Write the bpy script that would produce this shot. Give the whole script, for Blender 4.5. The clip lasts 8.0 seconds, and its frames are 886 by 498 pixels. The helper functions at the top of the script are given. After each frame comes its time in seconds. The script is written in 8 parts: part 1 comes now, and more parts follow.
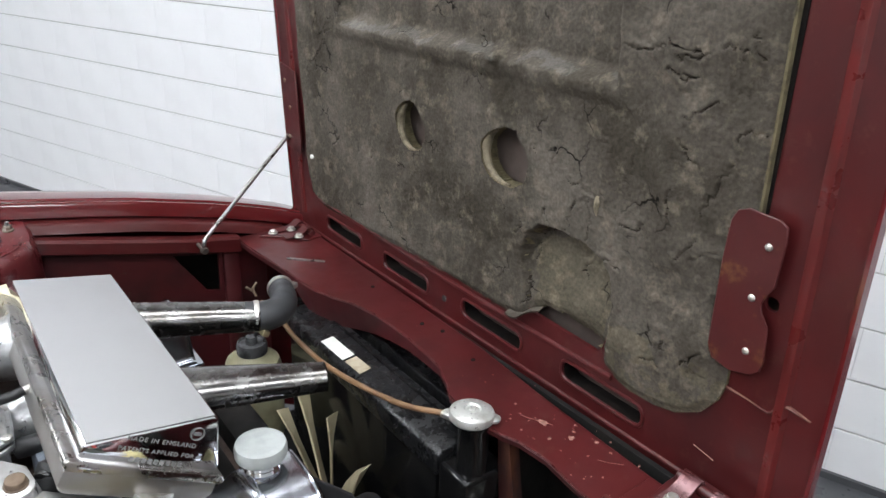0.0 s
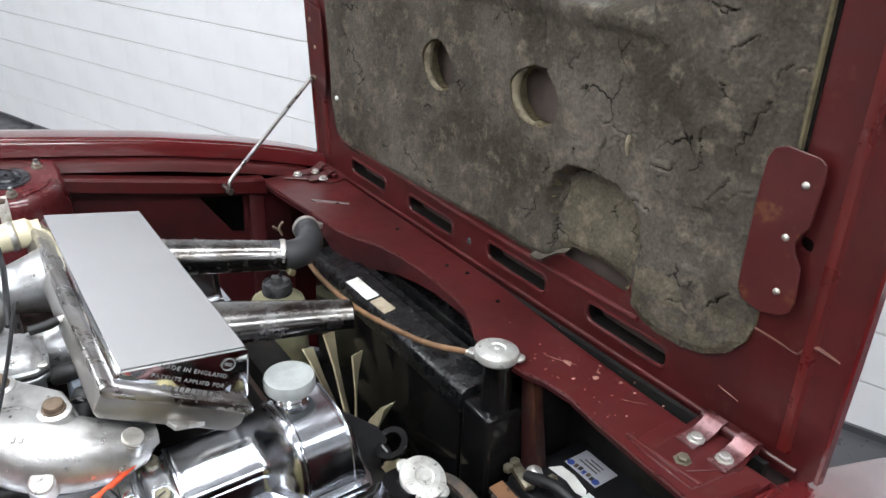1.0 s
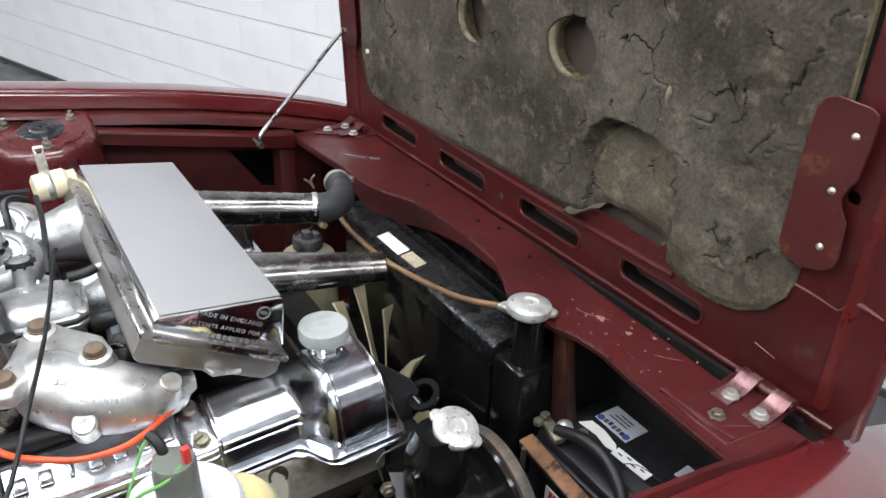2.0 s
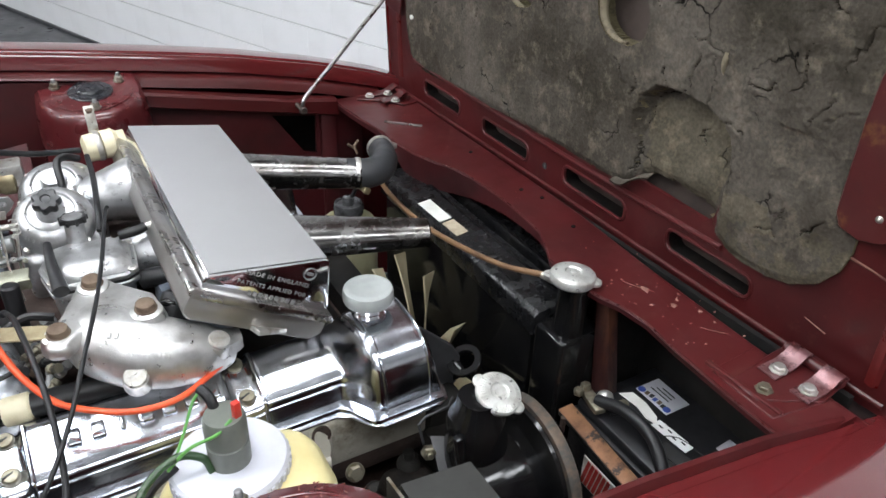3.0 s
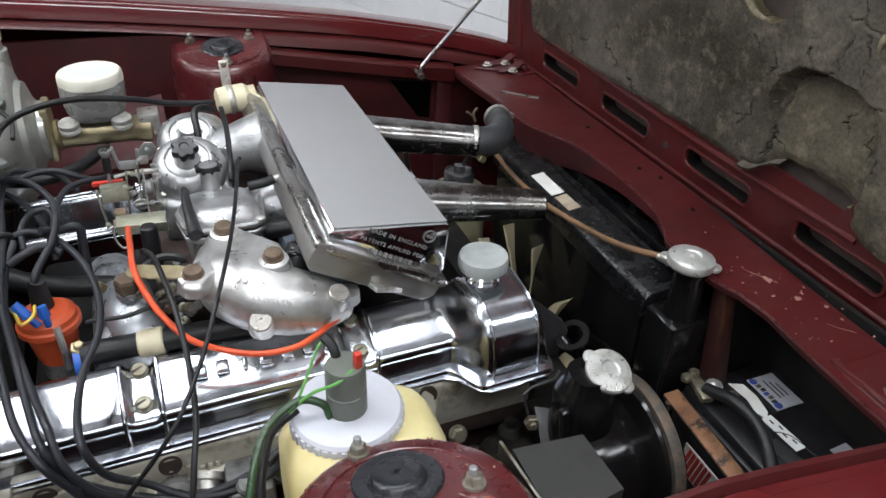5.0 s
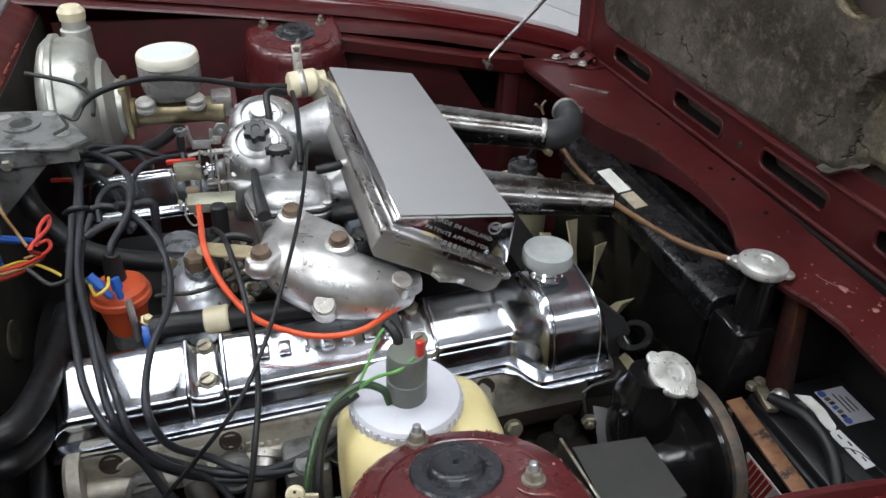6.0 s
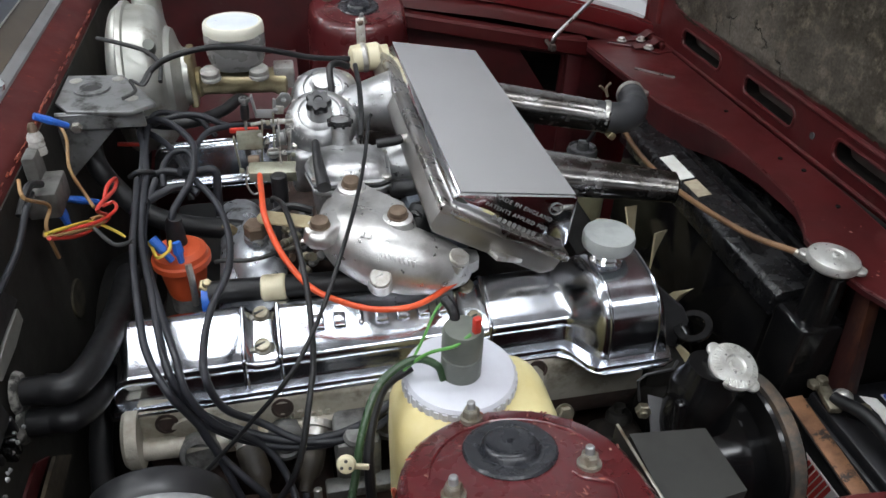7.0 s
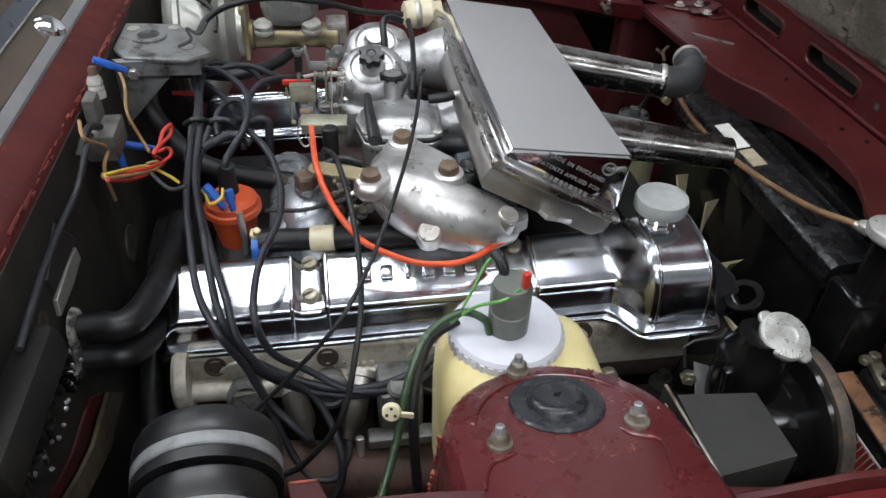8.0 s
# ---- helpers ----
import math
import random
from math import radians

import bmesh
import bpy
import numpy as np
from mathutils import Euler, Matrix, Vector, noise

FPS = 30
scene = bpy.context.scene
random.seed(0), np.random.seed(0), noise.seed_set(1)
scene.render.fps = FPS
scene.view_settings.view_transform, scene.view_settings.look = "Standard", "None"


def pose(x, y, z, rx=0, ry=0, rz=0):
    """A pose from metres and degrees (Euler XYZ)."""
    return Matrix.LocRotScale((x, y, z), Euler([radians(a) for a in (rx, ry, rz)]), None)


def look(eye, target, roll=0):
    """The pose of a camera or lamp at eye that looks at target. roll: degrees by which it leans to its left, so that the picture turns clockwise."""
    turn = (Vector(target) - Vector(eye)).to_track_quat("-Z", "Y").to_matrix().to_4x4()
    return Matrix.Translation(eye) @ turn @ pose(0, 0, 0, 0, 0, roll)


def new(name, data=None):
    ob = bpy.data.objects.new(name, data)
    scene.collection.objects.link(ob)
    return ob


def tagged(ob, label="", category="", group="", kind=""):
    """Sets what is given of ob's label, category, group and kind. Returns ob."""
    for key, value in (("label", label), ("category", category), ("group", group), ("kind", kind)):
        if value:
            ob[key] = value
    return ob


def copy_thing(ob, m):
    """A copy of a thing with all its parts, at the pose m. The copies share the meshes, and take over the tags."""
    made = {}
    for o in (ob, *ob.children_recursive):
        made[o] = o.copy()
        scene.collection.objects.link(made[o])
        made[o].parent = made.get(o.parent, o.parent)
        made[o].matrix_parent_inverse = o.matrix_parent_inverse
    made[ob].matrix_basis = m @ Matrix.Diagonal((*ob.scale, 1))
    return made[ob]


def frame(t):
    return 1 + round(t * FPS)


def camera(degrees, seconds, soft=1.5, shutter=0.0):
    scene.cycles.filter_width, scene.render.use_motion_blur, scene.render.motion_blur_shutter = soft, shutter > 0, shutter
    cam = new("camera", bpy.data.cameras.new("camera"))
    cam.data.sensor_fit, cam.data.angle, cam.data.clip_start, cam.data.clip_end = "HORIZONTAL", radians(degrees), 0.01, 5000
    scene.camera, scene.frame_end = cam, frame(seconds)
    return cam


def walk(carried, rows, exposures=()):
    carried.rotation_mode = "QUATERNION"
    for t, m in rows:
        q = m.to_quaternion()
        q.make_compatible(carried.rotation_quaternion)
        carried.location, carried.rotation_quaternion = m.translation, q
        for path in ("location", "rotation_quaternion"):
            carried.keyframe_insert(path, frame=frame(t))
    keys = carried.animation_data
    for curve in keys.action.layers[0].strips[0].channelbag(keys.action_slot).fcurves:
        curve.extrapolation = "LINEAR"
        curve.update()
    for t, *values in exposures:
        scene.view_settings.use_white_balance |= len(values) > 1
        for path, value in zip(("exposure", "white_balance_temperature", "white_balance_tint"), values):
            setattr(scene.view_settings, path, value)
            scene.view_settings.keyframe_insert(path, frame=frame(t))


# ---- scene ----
cam = camera(61.4, 8.0)
PATH = [
    (0, (-0.689, -0.878, 1.339), (0.412, 0.601, 0.565), 2.1),
    (0.5, (-0.695, -0.877, 1.33), (0.376, 0.593, 0.499), 2.2),
    (1, (-0.7, -0.876, 1.321), (0.333, 0.587, 0.43), 2.3),
    (1.5, (-0.705, -0.873, 1.314), (0.292, 0.584, 0.373), 2.2),
    (3, (-0.725, -0.863, 1.297), (0.142, 0.605, 0.251), 2.0),
    (3.5, (-0.733, -0.86, 1.295), (0.085, 0.619, 0.226), 2.0),
    (4, (-0.741, -0.859, 1.294), (0.018, 0.638, 0.206), 1.9),
    (4.5, (-0.75, -0.856, 1.293), (-0.047, 0.659, 0.191), 2.0),
    (6, (-0.768, -0.846, 1.287), (-0.268, 0.724, 0.154), 2.0),
    (6.5, (-0.773, -0.841, 1.283), (-0.335, 0.736, 0.134), 2.1),
    (7, (-0.779, -0.84, 1.275), (-0.405, 0.738, 0.104), 2.1),
    (7.5, (-0.786, -0.841, 1.267), (-0.464, 0.726, 0.067), 2.2),
    (8, (-0.792, -0.845, 1.26), (-0.523, 0.704, 0.024), 2.2),
]
walk(cam, [(t, look(eye, target, roll)) for t, eye, target, roll in PATH], [(0, 0.03), (1.5, 0.04), (3, -0.15), (4.5, -0.45), (6, -0.63), (8, -0.71)])


# ---- world and light ----
world = bpy.data.worlds.new("World")
scene.world = world
world.use_nodes = True
world.node_tree.nodes["Background"].inputs[0].default_value = (0.9, 0.95, 1.0, 1)
world.node_tree.nodes["Background"].inputs[1].default_value = 0.05


# ---- materials ----
def mat(name, color, rough=0.5, metal=0.0, color2=None, scale=12.0, lo=0.45, hi=0.65, bump=0.0, bscale=150.0,
        rvar=0.12, coat=0.0, detail=6.0, alpha=None, color3=None, scale3=60.0, lo3=0.6, hi3=0.68, spec=0.5, stretch=None):
    m = bpy.data.materials.new(name)
    m.use_nodes = True
    nt = m.node_tree
    nd, lk = nt.nodes, nt.links
    b = nd["Principled BSDF"]
    b.inputs["Metallic"].default_value = metal
    b.inputs["Coat Weight"].default_value = coat
    b.inputs["Coat Roughness"].default_value = 0.08
    b.inputs["Specular IOR Level"].default_value = spec
    tc = nd.new("ShaderNodeTexCoord")
    src = tc.outputs["Object"]
    if stretch:
        mp = nd.new("ShaderNodeMapping")
        mp.inputs["Scale"].default_value = stretch
        lk.new(src, mp.inputs["Vector"])
        src = mp.outputs["Vector"]

    def noise_tex(sc, det, rgh=0.6):
        n = nd.new("ShaderNodeTexNoise")
        n.inputs["Scale"].default_value = sc
        n.inputs["Detail"].default_value = det
        n.inputs["Roughness"].default_value = rgh
        lk.new(src, n.inputs["Vector"])
        return n.outputs["Fac"]

    def ramp(fac, a, c):
        r = nd.new("ShaderNodeMapRange")
        r.inputs["From Min"].default_value, r.inputs["From Max"].default_value = a, c
        lk.new(fac, r.inputs["Value"])
        return r.outputs["Result"]

    def mix(fac, a, c):
        x = nd.new("ShaderNodeMix")
        x.data_type = "RGBA"
        lk.new(fac, x.inputs["Factor"])
        for sock, v in ((x.inputs[6], a), (x.inputs[7], c)):
            if isinstance(v, tuple):
                sock.default_value = (*v, 1)
            else:
                lk.new(v, sock)
        return x.outputs[2]

    n1 = noise_tex(scale, detail)
    c2 = color2 or tuple(min(1.0, c * 0.8) for c in color)
    col = mix(ramp(n1, lo, hi), color, c2)
    if color3:
        col = mix(ramp(noise_tex(scale3, 4.0, 0.7), lo3, hi3), col, color3)
    lk.new(col, b.inputs["Base Color"])
    rr = nd.new("ShaderNodeMapRange")
    rr.inputs["From Min"].default_value, rr.inputs["From Max"].default_value = 0.3, 0.7
    rr.inputs["To Min"].default_value = max(0.02, rough - rvar)
    rr.inputs["To Max"].default_value = min(1.0, rough + rvar)
    lk.new(noise_tex(scale * 2.3, 5.0), rr.inputs["Value"])
    lk.new(rr.outputs["Result"], b.inputs["Roughness"])
    if bump:
        bp = nd.new("ShaderNodeBump")
        bp.inputs["Strength"].default_value = bump
        bp.inputs["Distance"].default_value = 0.002
        lk.new(noise_tex(bscale, 5.0, 0.65), bp.inputs["Height"])
        lk.new(bp.outputs["Normal"], b.inputs["Normal"])
    if alpha is not None:
        b.inputs["Transmission Weight"].default_value = alpha
    return m


def emit(name, color, strength):
    m = bpy.data.materials.new(name)
    m.use_nodes = True
    b = m.node_tree.nodes["Principled BSDF"]
    b.inputs["Base Color"].default_value = (0.8, 0.8, 0.8, 1)
    b.inputs["Emission Color"].default_value = (*color, 1)
    b.inputs["Emission Strength"].default_value = strength
    return m


RED = mat("maroon_paint", (0.064, 0.0076, 0.0080), 0.42, coat=0.12, color2=(0.044, 0.0062, 0.0066), scale=7, color3=(0.075, 0.022, 0.018), scale3=30, lo3=0.58, hi3=0.74, bump=0.08, bscale=110, spec=0.4)
REDIN = mat("maroon_bay_paint", (0.062, 0.007, 0.0085), 0.5, color2=(0.034, 0.006, 0.0065), scale=9, color3=(0.06, 0.034, 0.026), scale3=22, lo3=0.64, hi3=0.76, bump=0.08, bscale=120)
REDOUT = mat("maroon_gloss_paint", (0.098, 0.0100, 0.0112), 0.16, coat=0.8, color2=(0.09, 0.008, 0.010), scale=4, rvar=0.05)
SCUT = mat("faded_maroon_paint", (0.070, 0.010, 0.009), 0.6, color2=(0.050, 0.008, 0.008), scale=9, color3=(0.17, 0.035, 0.02), scale3=60, lo3=0.64, hi3=0.72, bump=0.05, spec=0.25)
CHIP = mat("bare_primer", (0.27, 0.135, 0.105), 0.6, color2=(0.14, 0.05, 0.04), scale=80)
ORANGE_EDGE = mat("worn_orange_edge", (0.30, 0.065, 0.032), 0.5, color2=(0.12, 0.012, 0.012), scale=45, lo=0.42, hi=0.55)
SEAM = mat("cracked_sealer", (0.14, 0.055, 0.04), 0.7, color2=(0.07, 0.016, 0.014), scale=40)
SKIN = mat("dusty_bonnet_inside", (0.075, 0.055, 0.046), 0.85, color2=(0.05, 0.035, 0.03), scale=18)
CHROME = mat("chrome", (0.78, 0.79, 0.81), 0.09, 1.0, color2=(0.70, 0.70, 0.71), scale=14, rvar=0.05, bump=0.03, bscale=30)
PIPECHR = mat("dusty_chrome_pipe", (0.23, 0.225, 0.22), 0.25, 1.0, color2=(0.12, 0.11, 0.10), scale=22, lo=0.40, hi=0.64, rvar=0.10, color3=(0.32, 0.29, 0.24), scale3=70, lo3=0.64, hi3=0.76, bump=0.05, bscale=160)
COVERCHR = mat("brushed_chrome_cover", (0.58, 0.60, 0.64), 0.17, 1.0, color2=(0.46, 0.475, 0.51), scale=18, rvar=0.06, bump=0.06, bscale=90)
DULLZ = mat("dull_zinc_bolt", (0.27, 0.25, 0.19), 0.42, 0.8, color2=(0.16, 0.14, 0.10), scale=60, bump=0.1)
SCUFF = mat("scuffed_black_paint", (0.011, 0.011, 0.012), 0.26, color2=(0.007, 0.007, 0.0075), scale=22, rvar=0.22, bump=0.5, bscale=80, color3=(0.075, 0.073, 0.072), scale3=75, lo3=0.60, hi3=0.74)
BRKT = mat("dark_grey_bracket", (0.035, 0.035, 0.037), 0.45, color2=(0.022, 0.022, 0.023), scale=30, bump=0.15)
CHROME_WORN = mat("worn_chrome", (0.46, 0.45, 0.44), 0.30, 1.0, color2=(0.33, 0.30, 0.265), scale=16, lo=0.42, hi=0.68, rvar=0.10, bump=0.02, bscale=120)
BRUSHED = mat("satin_metal_sheet", (0.262, 0.258, 0.264), 0.62, 0.0, color2=(0.250, 0.246, 0.252), spec=0.25, scale=3, rvar=0.06, color3=(0.30, 0.27, 0.24), scale3=120, lo3=0.70, hi3=0.78, bump=0.015, bscale=500)
ALU = mat("cast_aluminium", (0.64, 0.635, 0.62), 0.36, 0.85, color2=(0.47, 0.46, 0.445), scale=25, bump=0.25, bscale=350, color3=(0.24, 0.21, 0.18), scale3=40, lo3=0.64, hi3=0.78)
CARBM = mat("dull_carburettor_alloy", (0.52, 0.525, 0.53), 0.36, 0.85, color2=(0.33, 0.33, 0.325), scale=30, bump=0.3, bscale=320, color3=(0.10, 0.09, 0.08), scale3=34, lo3=0.60, hi3=0.76)
HEAD = mat("aged_alloy_casting", (0.47, 0.445, 0.38), 0.55, 0.35, color2=(0.28, 0.25, 0.195), scale=18, bump=0.3, bscale=300, color3=(0.11, 0.085, 0.055), scale3=22, lo3=0.55, hi3=0.74)
PRESSED = mat("bright_pressed_metal", (0.60, 0.60, 0.57), 0.36, 0.55, color2=(0.42, 0.41, 0.38), scale=55, bump=0.25, bscale=300)
STEEL = mat("zinc_steel", (0.55, 0.54, 0.51), 0.36, 0.75, color2=(0.38, 0.35, 0.30), scale=60, bump=0.1)
BRASS = mat("yellow_zinc", (0.42, 0.36, 0.22), 0.42, 0.8, color2=(0.27, 0.22, 0.13), scale=30, bump=0.1)
ZINC = mat("olive_zinc_plate", (0.38, 0.38, 0.30), 0.38, 0.7, color2=(0.25, 0.245, 0.18), scale=50, bump=0.1)
RUST = mat("rusted_steel", (0.165, 0.118, 0.082), 0.62, 0.35, color2=(0.085, 0.055, 0.038), scale=40, bump=0.4)
COPPER = mat("rusty_copper_strip", (0.27, 0.135, 0.07), 0.55, 0.4, color2=(0.14, 0.068, 0.038), scale=24, color3=(0.035, 0.026, 0.023), scale3=35, lo3=0.55, hi3=0.62, bump=0.25)
BLACK = mat("black_paint", (0.005, 0.005, 0.0055), 0.14, color2=(0.010, 0.0095, 0.009), scale=20, bump=0.10, bscale=70, rvar=0.08, color3=(0.035, 0.032, 0.03), scale3=50, lo3=0.70, hi3=0.82, spec=0.4)
BLACKM = mat("dirty_black_panel", (0.0065, 0.0062, 0.006), 0.65, color2=(0.014, 0.0125, 0.0105), scale=6, bump=0.2, bscale=60, color3=(0.04, 0.033, 0.025), scale3=14, lo3=0.68, hi3=0.82, spec=0.25)
BULKM = mat("dusty_black_bulkhead", (0.022, 0.0208, 0.0180), 0.7, color2=(0.038, 0.0345, 0.0285), scale=5, bump=0.3, bscale=45, color3=(0.055, 0.042, 0.028), scale3=11, lo3=0.64, hi3=0.80, spec=0.25)
PATCHM = mat("smooth_grey_black_patch", (0.028, 0.027, 0.027), 0.5, color2=(0.018, 0.018, 0.018), scale=20, bump=0.1)
STAINM = mat("olive_stain", (0.06, 0.05, 0.028), 0.75, color2=(0.025, 0.021, 0.014), scale=30, bump=0.2)
DARKAL = mat("grimy_grey_alloy", (0.17, 0.17, 0.165), 0.5, 0.4, color2=(0.10, 0.098, 0.09), scale=25, bump=0.25, bscale=200, color3=(0.03, 0.028, 0.025), scale3=30, lo3=0.5, hi3=0.68)
# near-black that paints the shade of slots, gaps, holes and low clutter
SHADEBLK = mat("shade_black", (0.009, 0.008, 0.0075), 0.95, color2=(0.016, 0.013, 0.011), scale=40, spec=0.05, bump=0.4, bscale=120)
RUBBER = mat("black_rubber", (0.008, 0.008, 0.009), 0.46, color2=(0.015, 0.015, 0.016), scale=25, bump=0.08, bscale=250, spec=0.4)
CABLE = mat("grey_black_cable", (0.017, 0.018, 0.022), 0.44, color2=(0.027, 0.028, 0.034), scale=20, spec=0.35)
BLACKPL = mat("black_plastic", (0.010, 0.010, 0.011), 0.4, color2=(0.016, 0.016, 0.018), scale=30, bump=0.05)
GREYPL = mat("olive_grey_plastic", (0.13, 0.14, 0.12), 0.42, color2=(0.105, 0.115, 0.10), scale=25)
LIDPL = mat("pale_lilac_plastic", (0.56, 0.57, 0.62), 0.4, color2=(0.50, 0.50, 0.55), scale=14)
TANKPL = mat("aged_yellow_plastic", (0.66, 0.58, 0.30), 0.45, color2=(0.56, 0.46, 0.20), scale=10)
CREAM = mat("cream_plastic", (0.66, 0.60, 0.42), 0.42, color2=(0.50, 0.44, 0.28), scale=25)
WHITEPL = mat("white_plastic", (0.78, 0.79, 0.78), 0.4, color2=(0.72, 0.73, 0.72), scale=12)
MILKY = mat("milky_plastic", (0.25, 0.243, 0.235), 0.28, color2=(0.17, 0.155, 0.15), scale=14, alpha=0.15)
ORANGEPL = mat("orange_plastic_cap", (0.54, 0.082, 0.026), 0.4, color2=(0.48, 0.075, 0.025), scale=18)
ORANGEW = mat("orange_wire", (0.74, 0.095, 0.028), 0.38, color2=(0.64, 0.075, 0.025), scale=20)
REDW = mat("red_wire", (0.55, 0.045, 0.03), 0.4)
BLUEPL = mat("blue_terminal", (0.02, 0.12, 0.50), 0.4)
YELLOWW = mat("yellow_wire", (0.62, 0.45, 0.06), 0.45)
BROWNW = mat("brown_wire", (0.33, 0.19, 0.08), 0.5)
GREENW = mat("green_wire", (0.13, 0.36, 0.08), 0.42, color2=(0.06, 0.20, 0.06))
GREENH = mat("dark_green_hose", (0.030, 0.062, 0.027), 0.28, color2=(0.020, 0.044, 0.020))
TUBEBR = mat("brown_rubber_tube", (0.19, 0.105, 0.052), 0.45, color2=(0.13, 0.07, 0.035), scale=20)
FANPL = mat("yellowed_fan_blade", (0.52, 0.46, 0.30), 0.5, color2=(0.40, 0.33, 0.20), scale=20)
PAPER = mat("white_label", (0.78, 0.78, 0.74), 0.6, color2=(0.70, 0.69, 0.64), scale=30)
PAPER2 = mat("aged_label", (0.42, 0.36, 0.26), 0.7, color2=(0.30, 0.25, 0.18), scale=50)
SILVERL = mat("silver_label", (0.56, 0.56, 0.60), 0.35, 0.3, color2=(0.48, 0.48, 0.52))
INKBLUE = mat("blue_print", (0.05, 0.09, 0.35), 0.5)
INKRED = mat("red_print", (0.55, 0.05, 0.04), 0.5)
INKBLK = mat("black_print", (0.03, 0.03, 0.03), 0.6)
BOOST = mat("dull_silver_drum", (0.46, 0.465, 0.43), 0.38, 0.6, color2=(0.33, 0.33, 0.285), scale=10, bump=0.06, color3=(0.15, 0.135, 0.09), scale3=18, lo3=0.58, hi3=0.76)
GREYMET = mat("grey_metal_plate", (0.31, 0.315, 0.315), 0.40, 0.55, color2=(0.21, 0.21, 0.205), scale=20, bump=0.08, color3=(0.12, 0.115, 0.11), scale3=45, lo3=0.64, hi3=0.75)
GASKET = mat("chalk_paste", (0.24, 0.23, 0.21), 0.8, color2=(0.025, 0.025, 0.022), scale=70, lo=0.40, hi=0.55, bump=0.6)
CHALK = mat("chalk_mark", (0.22, 0.080, 0.062), 0.8, color2=(0.085, 0.012, 0.012), scale=120, lo=0.42, hi=0.52)
WALLM = mat("white_painted_block", (0.80, 0.805, 0.815), 0.6, color2=(0.76, 0.763, 0.772), scale=4, bump=0.12, bscale=90, color3=(0.76, 0.76, 0.77), scale3=55, lo3=0.62, hi3=0.74)
# white mortar greyed so the joints' shadow sits in its colour
MORTAR = mat("shade_greyed_mortar", (0.50, 0.50, 0.49), 0.8, color2=(0.40, 0.40, 0.39), scale=20)
FLOORM = mat("dark_grey_floor", (0.055, 0.057, 0.062), 0.35, color2=(0.07, 0.07, 0.075), scale=3, bump=0.03)
CEILM = mat("white_ceiling", (0.75, 0.75, 0.75), 0.9, color2=(0.72, 0.72, 0.72))
GLASSM = mat("windscreen_glass", (0.085, 0.066, 0.047), 0.22, color2=(0.06, 0.048, 0.037), scale=5, rvar=0.05, spec=0.3)
TRIMM = mat("satin_grey_trim", (0.20, 0.197, 0.20), 0.45, 0.2, color2=(0.15, 0.147, 0.147), scale=10)
LIGHTM = emit("light_diffuser", (0.945, 0.985, 1.03), 20.0)
EXH = mat("dark_rusty_iron", (0.055, 0.034, 0.027), 0.8, 0.1, color2=(0.028, 0.02, 0.017), scale=30, bump=0.4)
TRAYM = mat("satin_worn_tray", (0.40, 0.39, 0.375), 0.40, 0.95, color2=(0.31, 0.285, 0.26), scale=9, lo=0.40, hi=0.70, rvar=0.06, bump=0.02, bscale=200)
# grimy maroon, darkened to carry the shade under the bonnet lip
GRIMESHADE = mat("grimy_shaded_maroon", (0.014, 0.0065, 0.006), 0.8, color2=(0.030, 0.020, 0.017), scale=40, bump=0.3, spec=0.15)
TOWERP = mat("glossy_maroon_tower", (0.088, 0.0115, 0.0135), 0.30, color2=(0.066, 0.009, 0.0105), scale=9, coat=0.35, color3=(0.11, 0.030, 0.026), scale3=34, lo3=0.62, hi3=0.76, bump=0.10, bscale=60)
CAPRUB = mat("smooth_black_rubber_cap", (0.016, 0.017, 0.021), 0.26, color2=(0.024, 0.025, 0.029), scale=30, bump=0.06, bscale=120)
NUTM = mat("dull_zinc_nut", (0.34, 0.32, 0.27), 0.42, 0.75, color2=(0.16, 0.125, 0.085), scale=55, bump=0.15)
# body paint with rust streaks, darkened so its shade is painted in
RUSTSHADE = mat("shaded_rusty_maroon", (0.026, 0.0055, 0.0045), 0.55, color2=(0.012, 0.0045, 0.004), scale=14, color3=(0.07, 0.022, 0.010), scale3=26, lo3=0.56, hi3=0.70, bump=0.25, bscale=90, stretch=(1, 1, 0.3))
HINGEM = mat("pinkish_metal", (0.20, 0.105, 0.11), 0.30, 0.45, color2=(0.11, 0.030, 0.030), scale=34, lo=0.46, hi=0.66, bump=0.06)
CLEARPL = mat("pale_grey_seal", (0.42, 0.41, 0.38), 0.3, color2=(0.30, 0.28, 0.25), scale=30)
RUBBERG = mat("greyed_rubber", (0.034, 0.035, 0.038), 0.5, color2=(0.024, 0.024, 0.026), scale=25, bump=0.1, bscale=200)
# brighter maroon: light on the folded bevel painted into the colour
FOLD = mat("lit_maroon_fold", (0.092, 0.0085, 0.0080), 0.34, color2=(0.075, 0.008, 0.0075), scale=14, coat=0.2)
RUBBED = mat("rubbed_maroon", (0.075, 0.010, 0.010), 0.32, 0.1, color2=(0.14, 0.055, 0.052), scale=30, lo=0.50, hi=0.70, bump=0.05)


# ---- building helpers ----
BASE = {}


def thing(name, loc, label, category, group="", kind=""):
    e = new(name)
    e.empty_display_size = 0.02
    e.location = loc
    BASE[e.name] = Vector(loc)
    return tagged(e, label, category, group, kind)


def base_of(ob):
    while ob.parent:
        ob = ob.parent
    return BASE.get(ob.name, Vector((0, 0, 0)))


